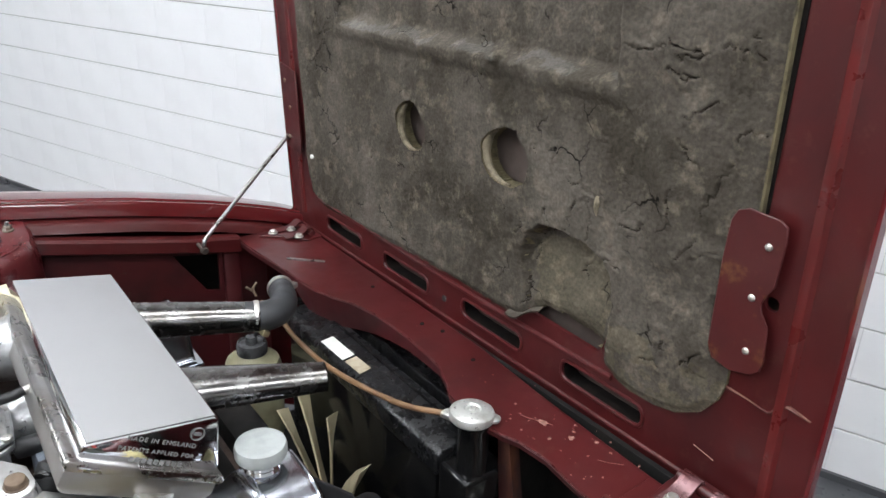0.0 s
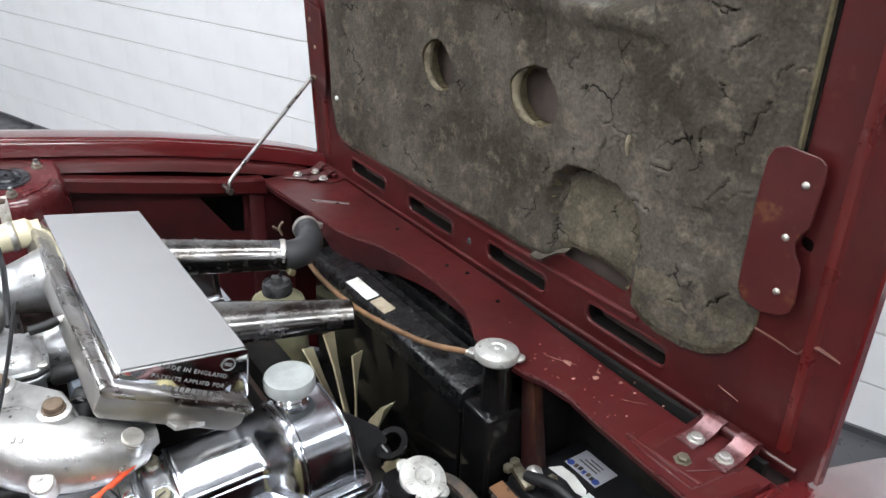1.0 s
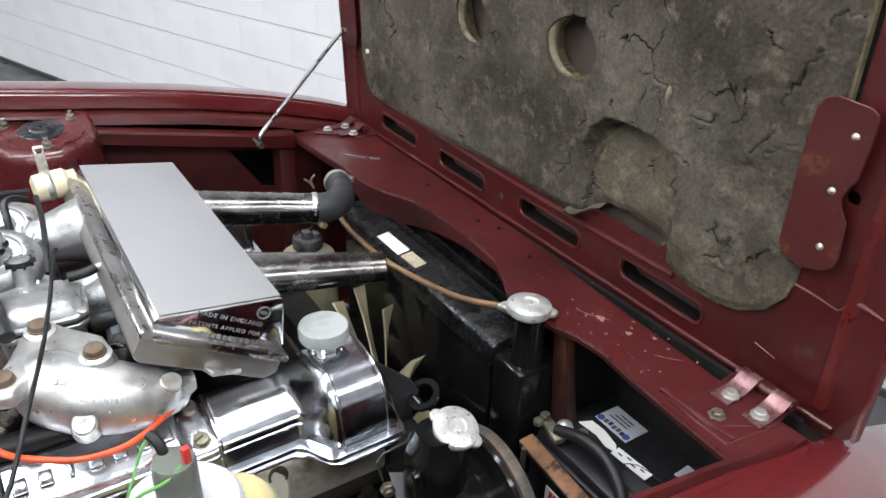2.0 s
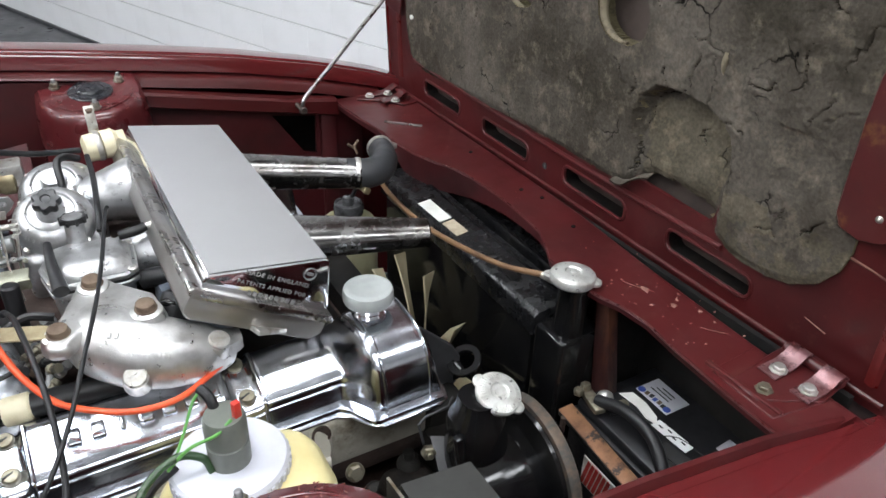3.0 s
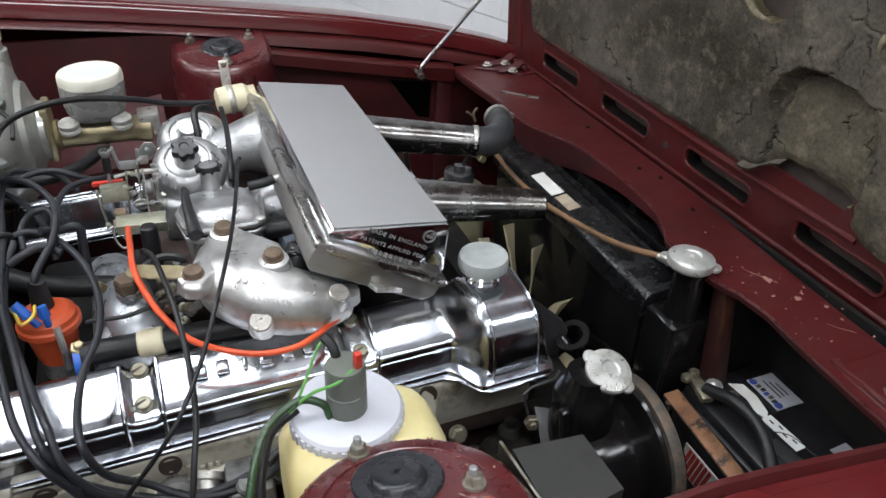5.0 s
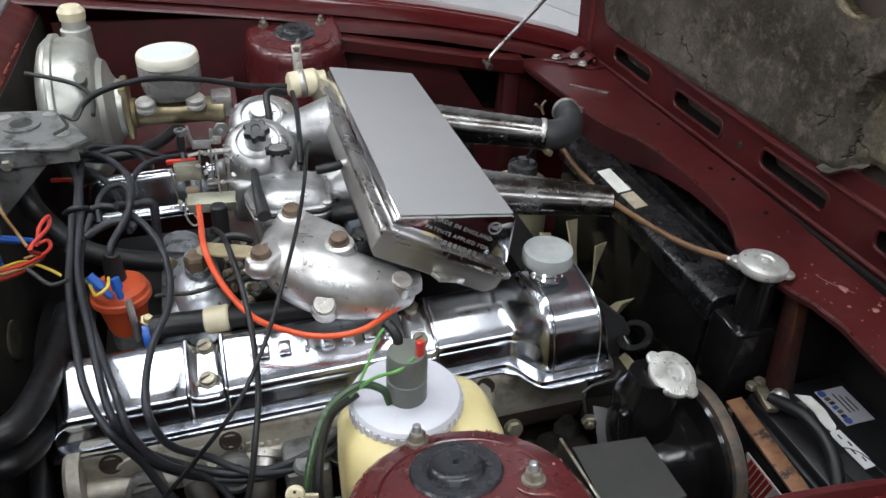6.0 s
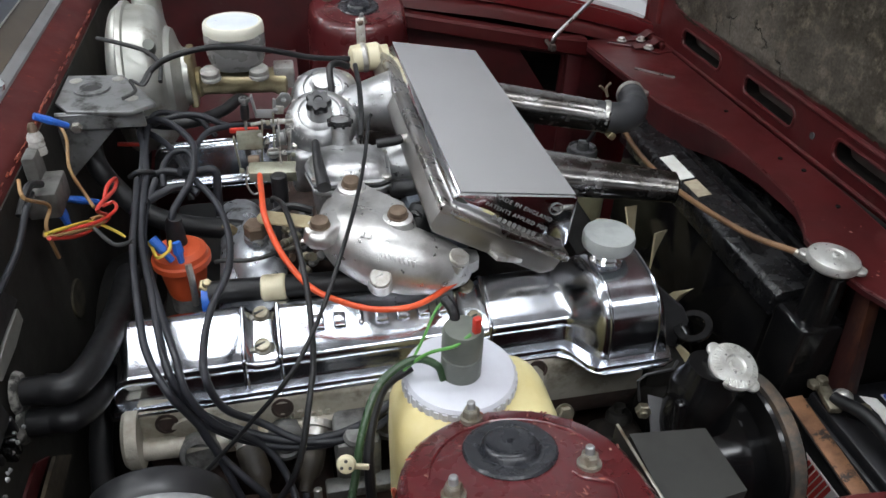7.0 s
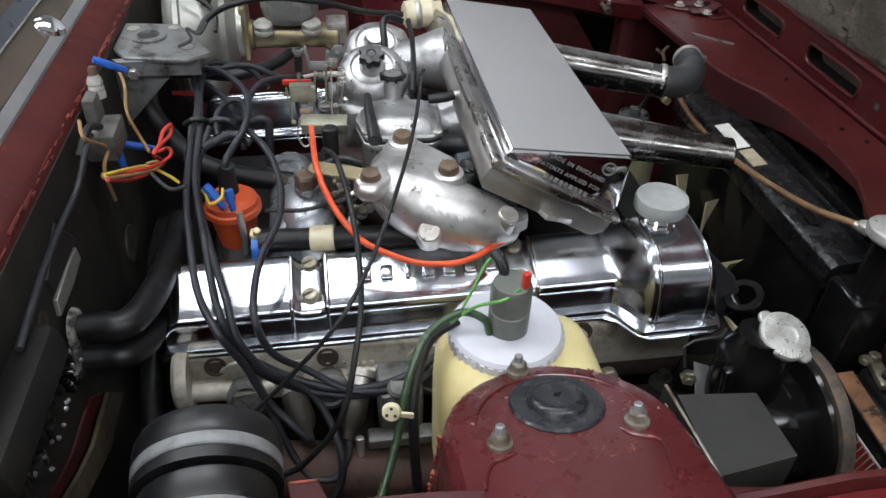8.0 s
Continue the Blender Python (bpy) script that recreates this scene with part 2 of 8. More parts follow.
def part(name, bm, material, parent=None, label="", smooth=35.0):
    """Links a bmesh, modelled at its place in the world, as one mesh object."""
    me = bpy.data.meshes.new(name)
    if parent is not None:
        bmesh.ops.translate(bm, verts=bm.verts, vec=-base_of(parent))
    bmesh.ops.recalc_face_normals(bm, faces=bm.faces)
    bm.to_mesh(me)
    bm.free()
    if smooth:
        for p in me.polygons:
            p.use_smooth = True
        me.set_sharp_from_angle(angle=radians(smooth))
    me.materials.append(material)
    ob = new(name, me)
    if parent is not None:
        ob.parent = parent
    if label:
        ob["label"] = label
    return ob


def solo(name, bm, material, label, category, kind="", group="", smooth=35.0):
    return tagged(part(name, bm, material, None, "", smooth), label, category, group, kind)


def join(*bms):
    out = bms[0]
    for b in bms[1:]:
        me = bpy.data.meshes.new("tmp")
        b.to_mesh(me)
        b.free()
        out.from_mesh(me)
        bpy.data.meshes.remove(me)
    return out


def bevel(bm, w, seg=2, ang=30):
    es = [e for e in bm.edges if len(e.link_faces) == 2 and e.calc_face_angle(0) > radians(ang)]
    bmesh.ops.bevel(bm, geom=es, offset=w, segments=seg, affect="EDGES", profile=0.5, clamp_overlap=True)
    return bm


def box(c, s, rot=(0, 0, 0), bev=0.0, seg=2):
    bm = bmesh.new()
    bmesh.ops.create_cube(bm, size=1)
    bmesh.ops.scale(bm, verts=bm.verts, vec=s)
    if bev:
        bevel(bm, bev, seg)
    bmesh.ops.transform(bm, verts=bm.verts, matrix=pose(*c, *rot))
    return bm


def span(x0, x1, y0, y1, z0, z1, bev=0.0, seg=2):
    return box(((x0 + x1) / 2, (y0 + y1) / 2, (z0 + z1) / 2), (abs(x1 - x0), abs(y1 - y0), abs(z1 - z0)), bev=bev, seg=seg)


def frame_to(p, d):
    """A matrix at p whose z axis points along d."""
    return Matrix.Translation(p) @ Vector(d).to_track_quat("Z", "Y").to_matrix().to_4x4()


def lathe(p, d, prof, seg=28):
    """Turned shape: prof is a row of (radius, height) along d from p."""
    bm = bmesh.new()
    m = frame_to(p, d)
    rings = []
    for r, h in prof:
        if r < 1e-5:
            rings.append([bm.verts.new(m @ Vector((0, 0, h)))])
        else:
            rings.append([bm.verts.new(m @ Vector((r * math.cos(2 * math.pi * i / seg), r * math.sin(2 * math.pi * i / seg), h))) for i in range(seg)])
    for a, b in zip(rings, rings[1:]):
        for i in range(seg):
            q = [a[i % len(a)], a[(i + 1) % len(a)], b[(i + 1) % len(b)], b[i % len(b)]]
            q = list(dict.fromkeys(q))
            if len(q) > 2:
                bm.faces.new(q)
    for ring, flip in ((rings[0], True), (rings[-1], False)):
        if len(ring) > 2:
            bm.faces.new(ring[::-1] if flip else ring)
    return bm


def cyl(p0, p1, r, r1=None, seg=24, bev=0.0):
    p0, p1 = Vector(p0), Vector(p1)
    h = (p1 - p0).length
    r1 = r if r1 is None else r1
    prof = [(r, 0), (r1, h)] if not bev else [(r - bev, 0), (r, bev), (r1, h - bev), (r1 - bev, h)]
    return lathe(p0, p1 - p0, prof, seg)


def smooth_line(pts, n=8):
    pts = [Vector(p) for p in pts]
    if len(pts) < 3:
        return pts
    ext = [2 * pts[0] - pts[1], *pts, 2 * pts[-1] - pts[-2]]
    out = []
    for i in range(1, len(ext) - 2):
        a, b, c, d = ext[i - 1:i + 3]
        for k in range(n):
            t = k / n
            out.append(0.5 * ((2 * b) + (c - a) * t + (2 * a - 5 * b + 4 * c - d) * t * t + (3 * b - a - 3 * c + d) * t ** 3))
    return out + [pts[-1]]


def tube(pts, r, seg=14, n=8, caps=True, sq=None):
    """A round bar along a smooth line; r may be a row of radii for the points given; sq flattens it in z."""
    line = smooth_line(pts, n) if n else [Vector(p) for p in pts]
    rad = [r] * len(line) if not isinstance(r, (list, tuple)) else [float(q) for q in np.interp(np.linspace(0, len(r) - 1, len(line)), range(len(r)), r)]
    bm = bmesh.new()
    rings = []
    t0 = (line[1] - line[0]).normalized()
    up = Vector((0, 0, 1)) if abs(t0.z) < 0.9 else Vector((1, 0, 0))
    side = t0.cross(up).normalized()
    for i, p in enumerate(line):
        t = (line[min(i + 1, len(line) - 1)] - line[max(i - 1, 0)]).normalized()
        side = (side - t * side.dot(t)).normalized()
        nor = side.cross(t)
        k = sq or 1.0
        rings.append([bm.verts.new(p + rad[i] * (math.cos(2 * math.pi * j / seg) * side + k * math.sin(2 * math.pi * j / seg) * nor)) for j in range(seg)])
    for a, b in zip(rings, rings[1:]):
        for j in range(seg):
            bm.faces.new([a[j], a[(j + 1) % seg], b[(j + 1) % seg], b[j]])
    if caps:
        bm.faces.new(rings[0][::-1])
        bm.faces.new(rings[-1])
    return bm


PLANES = {"x": lambda u, v, w: (w, u, v), "y": lambda u, v, w: (u, w, v), "z": lambda u, v, w: (u, v, w)}


def plate(outer, holes, axis, w0, w1, bev=0.0, seg=1):
    """A sheet with holes: outlines as (u, v) pairs in the plane across axis, from w0 to w1 along it."""
    bm = bmesh.new()
    edges = []
    for loop in [outer, *holes]:
        vs = [bm.verts.new(PLANES[axis](u, v, w0)) for u, v in loop]
        edges += [bm.edges.new((a, b)) for a, b in zip(vs, vs[1:] + vs[:1])]
    bmesh.ops.triangle_fill(bm, use_beauty=True, use_dissolve=False, edges=edges)
    geo = bmesh.ops.extrude_face_region(bm, geom=bm.faces[:])
    mv = [g for g in geo["geom"] if isinstance(g, bmesh.types.BMVert)]
    bmesh.ops.translate(bm, verts=mv, vec=Vector(PLANES[axis](0, 0, w1 - w0)))
    bmesh.ops.recalc_face_normals(bm, faces=bm.faces)
    if bev:
        bevel(bm, bev, seg, 50)
    return bm


def prism(prof, axis, w0, w1, bev=0.0, seg=2):
    bm = bmesh.new()
    a = [bm.verts.new(PLANES[axis](u, v, w0)) for u, v in prof]
    b = [bm.verts.new(PLANES[axis](u, v, w1)) for u, v in prof]
    n = len(prof)
    bm.faces.new(a)
    bm.faces.new(b[::-1])
    for i in range(n):
        bm.faces.new([a[i], b[i], b[(i + 1) % n], a[(i + 1) % n]])
    bmesh.ops.recalc_face_normals(bm, faces=bm.faces)
    if bev:
        bevel(bm, bev, seg, 20)
    return bm


def loft(rows, caps=True, closed=True):
    """Skin over rows of points of equal count."""
    bm = bmesh.new()
    vs = [[bm.verts.new(p) for p in row] for row in rows]
    n = len(rows[0])
    for a, b in zip(vs, vs[1:]):
        for j in range(n if closed else n - 1):
            bm.faces.new([a[j], a[(j + 1) % n], b[(j + 1) % n], b[j]])
    if caps and closed:
        bm.faces.new(vs[0][::-1])
        bm.faces.new(vs[-1])
    return bm


def rrect(u0, u1, v0, v1, r, n=5):
    """Outline of a rectangle with round corners."""
    out = []
    for cu, cv, a in ((u1 - r, v1 - r, 0), (u0 + r, v1 - r, 90), (u0 + r, v0 + r, 180), (u1 - r, v0 + r, 270)):
        out += [(cu + r * math.cos(radians(a + 90 * k / n)), cv + r * math.sin(radians(a + 90 * k / n))) for k in range(n + 1)]
    return out


def disc(cu, cv, r, n=20, jag=0.0, s=1.0):
    return [(cu + (r + random.uniform(-jag, jag)) * math.cos(2 * math.pi * k / n), cv + s * (r + random.uniform(-jag, jag)) * math.sin(2 * math.pi * k / n)) for k in range(n)]


def hexnut(p, d, r, h, material, parent, name="nut", stud=0.0, washer=0.0, stud_mat=None):
    """A bolt head or nut with its washer and stud."""
    p, d = Vector(p), Vector(d).normalized()
    bm = lathe(p, d, [(r, 0), (r, h * 0.8), (r * 0.85, h)], 6)
    ob = part(name, bm, material, parent, smooth=0)
    if washer:
        part("washer", cyl(p - d * 0.002, p + d * 0.0015, washer, seg=20), material, ob if ob.parent is None or ob.parent.parent is None else parent)
    if stud:
        part("stud", lathe(p, d, [(r * 0.5, 0), (r * 0.5, h + stud), (r * 0.38, h + stud + 0.001)], 12), stud_mat or material, ob if ob.parent is None or ob.parent.parent is None else parent)
    return ob


# ---- the room ----
WB, WD = Vector((1.172, -0.172, 0.0)), Vector((-0.352, 0.936, 0.0))      # foot of the block wall and its run
WN = Vector((-0.936, -0.352, 0.0))                                       # out of the wall, towards the car


def on_wall(s, z, out=0.0):
    return WB + WD * s + WN * out + Vector((0, 0, z))


def quad_prism(a, b, back, z0, z1):
    """An upright wall from a to b, thickened along back."""
    rows = [[Vector((p.x, p.y, z)) for p in (a, b, b + back, a + back)] for z in (z0, z1)]
    return loft(rows)


solo("floor", span(-7, 5, -6, 8, -0.1, 0.0), FLOORM, "dark grey smooth workshop floor", "floor", "structure")
wall_front = solo("wall_north", quad_prism(on_wall(-5.5, 0, -0.0075), on_wall(7.5, 0, -0.0075), -WN * 0.2, 0, 3.3), MORTAR,
                  "white painted block wall, bed joints greyed as shade", "wall", "structure")
# walls and ceiling out of view, added for bounce and reflections
solo("wall_south", span(-5.2, -5.0, -5.5, 7.6, 0, 3.3), CEILM, "plain white workshop wall", "wall", "structure")
solo("wall_east", span(-5.2, 4.0, -5.5, -5.3, 0, 3.3), CEILM, "plain white workshop wall", "wall", "structure")
solo("wall_west", span(-5.2, 1.0, 7.0, 7.2, 0, 3.3), CEILM, "plain white workshop wall", "wall", "structure")
solo("ceiling", span(-5.2, 4.2, -5.5, 7.6, 3.3, 3.45), CEILM, "plain white ceiling", "ceiling", "structure")
solo("skirting", quad_prism(on_wall(-5.5, 0, 0.0), on_wall(7.5, 0, 0.0), WN * 0.012, 0, 0.02), FLOORM, "dark grey coved floor edge along the wall", "skirting", "structure")


def ceiling_light(x, y):
    t = thing("ceiling_light", (x, y, 3.3), "long white ceiling light panel", "ceiling light", "workshop ceiling lights")
    part("housing", span(x - 0.82, x + 0.82, y - 0.29, y + 0.29, 3.25, 3.3, 0.006), WHITEPL, t)
    part("diffuser", span(x - 0.77, x + 0.77, y - 0.255, y + 0.255, 3.235, 3.249), LIGHTM, t, "glowing diffuser")
    return t


lamp = ceiling_light(-2.5, -1.9)
# unseen lamps, layout guessed from reflections; last one added to brighten the wall
for lx, ly in ((-0.72, 0.22), (-2.5, 0.22), (-4.2, 0.22), (-0.72, -1.9), (-2.9, 2.2), (-4.2, 2.4), (-2.4, -3.6), (0.95, -2.3)):
    copy_thing(lamp, pose(lx, ly, 3.3))

# ---- the car: shell, wings, scuttle ----
car = thing("car_body", (-0.5, 0.0, 0.25), "maroon classic car body with open engine bay, worn paint", "car")


def ease(a, c, x):
    t = max(0.0, min(1.0, (x - a) / (c - a)))
    return t * t * (3 - 2 * t)


def top_z(x):
    return float(np.interp(x, [-1.3, -1.1, -0.8, -0.525, -0.36, -0.19, -0.034, 0.1, 0.3], [0.965, 0.942, 0.906, 0.868, 0.842, 0.806, 0.764, 0.712, 0.62]))


XS = [-1.25 + 0.05 * i for i in range(32)]


def wing(side, nm):
    """One front wing: outer panel, gutter, inner panel; side is +1 (far) or -1 (near)."""
    S = side
    rows = []
    for x in XS:
        z = top_z(x) - (0.014 + 0.011 * max(0.0, min(1.0, (-0.2 - x) / 0.3)) + 0.040 * (1 - ease(-0.62, -0.40, x)) if S < 0 else 0.0)
        pinch = 0.0 if x < -0.1 else (x + 0.1) * 0.35
        pts = [(0.598, -0.028), (0.601, -0.006), (0.606, 0.0), (0.640, 0.002), (0.70, -0.012), (0.745, -0.04), (0.768, -0.10), (0.775, -0.25), (0.765, -0.45), (0.745, -0.58)]
        pts = pts + [(y - 0.012, dz - 0.004) for y, dz in pts[::-1]]
        rows.append([(x, S * (y - pinch * (y - 0.55) / 0.2), z + dz) for y, dz in pts])
    w = part(nm, loft(rows), REDOUT, car, "glossy maroon outer wing")
    rows = []
    for x in XS[3:25]:
        k = ease(-0.62, -0.54, x)
        z = top_z(x)
        if S > 0:
            lip = ((0.603, -0.026), (0.599, -0.033), (0.584, -0.037 - 0.001 * k), (0.576, -0.0355 - 0.003 * k), (0.567, -0.038 - 0.006 * k), (0.563, -0.040 - 0.012 * k), (0.5605, -0.043 - 0.013 * k), (0.567, -0.046 - 0.013 * k), (0.584, -0.045 - 0.006 * k), (0.603, -0.042))
        else:
            z -= 0.014 + 0.011 * max(0.0, min(1.0, (-0.2 - x) / 0.3))
            q = 0.038 * (1 - ease(-0.60, -0.40, x))
            lip = ((0.603, -0.016 - q), (0.598, -0.020 - q), (0.591, -0.020 - q), (0.586, -0.012 - q), (0.583, -0.006 - q), (0.578, -0.0055 - q), (0.5755, -0.009 - q), (0.574, -0.030 - q), (0.580, -0.034 - q), (0.603, -0.034 - q))
        rows.append([(x, S * y, z + dz) for y, dz in lip])
    part("gutter", loft(rows), RED, car, "folded gutter with worn paint")
    if S > 0:
        part("sealer_line", tube([(x, 0.5975, top_z(x) - 0.0325 + 0.0008 * math.sin(40 * x)) for x in np.linspace(-1.05, -0.09, 26)], [0.0013, 0.0019, 0.0012, 0.0021, 0.0014], 6, 2), SEAM, car, "cracked pale seam sealer")
    return w


wing(1, "far_wing")
wing(-1, "near_wing")


def tower(S):
    """Suspension tower with a rounded inner side."""
    cx, cy, r, z0, slope, yc = (-0.636, 0.516, 0.0935, 0.8135, 0.26, 0.486) if S < 0 else (-0.631, 0.533, 0.0885, 0.8300, 0.15, 0.530)
    def ring(k, z, extra=0.0):
        out = [(cx - k - 0.0, S * 0.60, z)]
        for i in range(17):
            a = math.pi + math.pi * i / 16
            out.append((cx + k * math.cos(a), S * (cy + k * math.sin(a)), z))
        out.append((cx + k, S * 0.60, z))
        return out
    rows = [ring(r + 0.02, 0.30), ring(r + 0.012, 0.55), ring(r + 0.004, 0.76), ring(r, 0.790), ring(r - 0.002, 0.801), ring(r - 0.009, 0.808), ring(r - 0.03, 0.8105), ring(0.045, 0.811)]
    tz = lambda y: z0 - 0.811 + slope * (abs(y) - yc)
    rows = [[(p[0], p[1], p[2] + tz(p[1]) * (p[2] > 0.7)) for p in row] for row in rows]
    t = part("suspension_tower", loft(rows), TOWERP, car, "maroon suspension tower with chipped rim")
    edge = [(p[0], p[1], 0.8035 + tz(p[1])) for p in ring(r - 0.0045, 0)[1:-1]]
    chips = bmesh.new()
    random.seed(5 if S > 0 else 9)
    for i in range(26):
        k = random.random() * (len(edge) - 2)
        a, b = Vector(edge[int(k)]), Vector(edge[int(k) + 1])
        p = a.lerp(b, k % 1) + Vector((0, 0, random.uniform(-0.001, 0.002)))
        chips = join(chips, box(p, (random.uniform(0.0015, 0.005), random.uniform(0.0010, 0.002), random.uniform(0.0008, 0.0016)), (0, 0, random.uniform(0, 180)), 0.0008, 1))
    tagged(part("chipped_rim", chips, ORANGE_EDGE, t, "bare orange chips on the rim"), kind="stuff")
    # reinforcing ring pressed in the top
    part("sealer_bead", tube([(cx + 0.069 * math.cos(a), S * (cy - 0.069 * math.sin(a)), 0.8098 + tz(cy - 0.069 * math.sin(a)) + 0.0005 * math.sin(7 * a)) for a in [radians(10 + 16 * i) for i in range(11)]], [0.0008, 0.0022, 0.0012, 0.0024, 0.0010, 0.0020, 0.0008], 8), TOWERP, t)
    dome = part("rubber_cap", lathe((cx, S * yc, 0.809 + tz(yc)), (0, -slope * S, 1), [(0.0370, 0.001), (0.0372, 0.003), (0.0355, 0.0046), (0.0290, 0.0048), (0.0255, 0.0040), (0.0235, 0.0046), (0.0222, 0.0075), (0.0205, 0.0098), (0.0180, 0.0108), (0.0120, 0.0108), (0.0030, 0.0102), (0.0022, 0.0070), (0.0, 0.0068)], 48), CAPRUB, t, "round black rubber dust cap")
    flakes = bmesh.new()
    for i in range(30):
        a, q = random.uniform(0.1, math.pi - 0.1), random.uniform(0.05, 0.084)
        yy = cy - q * math.sin(a)
        flakes = join(flakes, box((cx + q * math.cos(a), S * yy, 0.8106 + tz(yy)), (random.uniform(0.0008, 0.004), random.uniform(0.0006, 0.002), 0.0008), (-math.degrees(slope) * S, 0, random.uniform(0, 180))))
    tagged(part("paint_flake_layer", flakes, CHIP, t, "tiny pale paint chips", smooth=0), kind="stuff")
    for nx, ny in ((-0.655, 0.440), (-0.584, 0.516), (-0.690, 0.525)) if S < 0 else ((-0.684, 0.560), (-0.579, 0.556), (-0.632, 0.470)):
        hexnut((nx, S * ny, 0.812 + tz(ny)), (0, -slope * S, 1), 0.0072, 0.0095, NUTM, car, "tower_nut", stud=0.0055, washer=0.0094, stud_mat=GREYMET)
    return t


tower(1)
tower(-1)

random.seed(31)
side = bmesh.new()
for i in range(40):
    z = random.uniform(0.66, 0.79)
    a = radians(random.gauss(196, 5))
    k = 0.0945 + (0.79 - z) * 0.10
    side = join(side, box((-0.636 + k * math.cos(a), -(0.516 + k * math.sin(a)), z), (random.uniform(0.001, 0.004), random.uniform(0.001, 0.004), random.uniform(0.003, 0.012)), (0, random.uniform(-25, 25), random.uniform(0, 90)), 0.0006, 1))
tagged(part("worn_side", side, ORANGE_EDGE, car, "orange undercoat chips down the tower side"), kind="stuff")

# chalk marks on the near tower, plain strokes
marks = bmesh.new()
random.seed(3)
for i in range(30):
    x = -0.670 + 0.0027 * i + random.uniform(-0.001, 0.001)
    y = 0.5445 + random.uniform(-0.0050, 0.0050)
    marks = join(marks, box((x, -y, 0.8135 + 0.26 * (y - 0.486) + 0.0002), (0.0012, random.uniform(0.0025, 0.0065), 0.0006), (-14.6, 0, random.uniform(-80, 80))))
tagged(part("chalk_writing", marks, CHALK, car, "faded chalk strokes on paint", smooth=0), kind="stuff")

for bead, nm in ((((-0.599, -0.521), (-0.594, -0.529), (-0.582, -0.535), (-0.575, -0.539), (-0.575, -0.548), (-0.579, -0.565), (-0.582, -0.578)), "cracked_sealer"), (((-0.709, -0.568), (-0.707, -0.556), (-0.700, -0.544), (-0.691, -0.540), (-0.680, -0.536)), "sealer_ridge")):
    part(nm, tube([(x, y, 0.8138 + 0.26 * (-y - 0.486)) for x, y in bead], [0.0010, 0.0022, 0.0014, 0.0020, 0.0010], 8, 4), TOWERP, car)
part("sealer_chip", tube([(-0.588, -0.532, 0.8268), (-0.579, -0.536, 0.8280), (-0.5755, -0.540, 0.8288)], [0.0006, 0.0016, 0.0006], 8, 4), ORANGE_EDGE, car, "bare orange chip")

# inner wings with their rails and openings
def inner_wing(S):
    outline = [(-1.04, 0.30), (-1.04, 0.86), (-0.74, 0.85), (-0.56, 0.822), (-0.545, 0.785), (-0.275, 0.732), (-0.255, 0.746), (-0.16, 0.727), (-0.10, 0.71), (-0.10, 0.30)] if S > 0 else [(-1.04, 0.30), (-1.04, 0.852), (-0.74, 0.838), (-0.54, 0.806), (-0.16, 0.727), (-0.10, 0.71), (-0.10, 0.30)]
    hole = [(-0.301, 0.717), (-0.206, 0.700), (-0.208, 0.616), (-0.235, 0.622)]
    p = part("inner_wing", plate(outline, [hole], "y", S * 0.575, S * 0.567), REDIN, car, "dusty maroon inner wing panel")
    if S < 0:
        return p
    rail = loft([[(x, S * 0.567, z), (x, S * 0.546, z - 0.001), (x, S * 0.541, z - 0.006), (x, S * 0.540, zb + 0.004), (x, S * 0.545, zb), (x, S * 0.567, zb)] for x, z, zb in ((-0.545, 0.811, 0.780), (-0.39, 0.780, 0.748), (-0.26, 0.754, 0.722), (-0.165, 0.741, 0.703))])
    part("stiffening_rail", bevel(rail, 0.002, 1), RED, car, "boxed maroon rail")
    # black sheet added behind the opening to stand in for its shade
    part("cavity_black_sheet", span(-0.42, -0.10, S * 0.66, S * 0.666, 0.45, 0.715), SHADEBLK, car, "black sheet added behind the opening as its shade")
    part("corner_post", span(-0.200, -0.165, S * 0.552, S * 0.567, 0.30, 0.725, 0.004), REDIN, car)
    part("wheel_arch", loft([[(x, S * 0.567, 0.66 + dz), (x, S * 0.43, 0.60 + dz), (x, S * 0.36, 0.42), (x, S * 0.36, 0.3), (x, S * 0.567, 0.3)] for x, dz in ((-1.03, -0.02), (-0.90, 0.06), (-0.75, 0.08))]), REDIN, car)
    return p


inner_wing(1)
inner_wing(-1)

# the front cross panel under the bonnet's foot
def slam_z(y):
    return 0.742 - 0.018 * y


rear = [(-0.165, 0.562), (-0.163, 0.50), (-0.159, 0.442), (-0.150, 0.342), (-0.149, 0.28), (-0.146, 0.245), (-0.132, 0.194), (-0.113, 0.148), (-0.1035, 0.10), (-0.101, 0.05), (-0.101, 0.0), (-0.106, -0.063), (-0.112, -0.107), (-0.131, -0.151), (-0.146, -0.177),
        (-0.149, -0.205), (-0.149, -0.255), (-0.143, -0.287), (-0.134, -0.312), (-0.130, -0.357), (-0.137, -0.411), (-0.143, -0.50), (-0.146, -0.560), (-0.135, -0.585)]
front = [(-0.052, -0.585), (-0.052, -0.44), (-0.042, -0.26), (-0.028, -0.10), (-0.023, 0.09), (-0.020, 0.30), (-0.016, 0.46), (-0.014, 0.562)]


def front_x(y):
    return float(np.interp(y, [q[1] for q in front], [q[0] for q in front]))


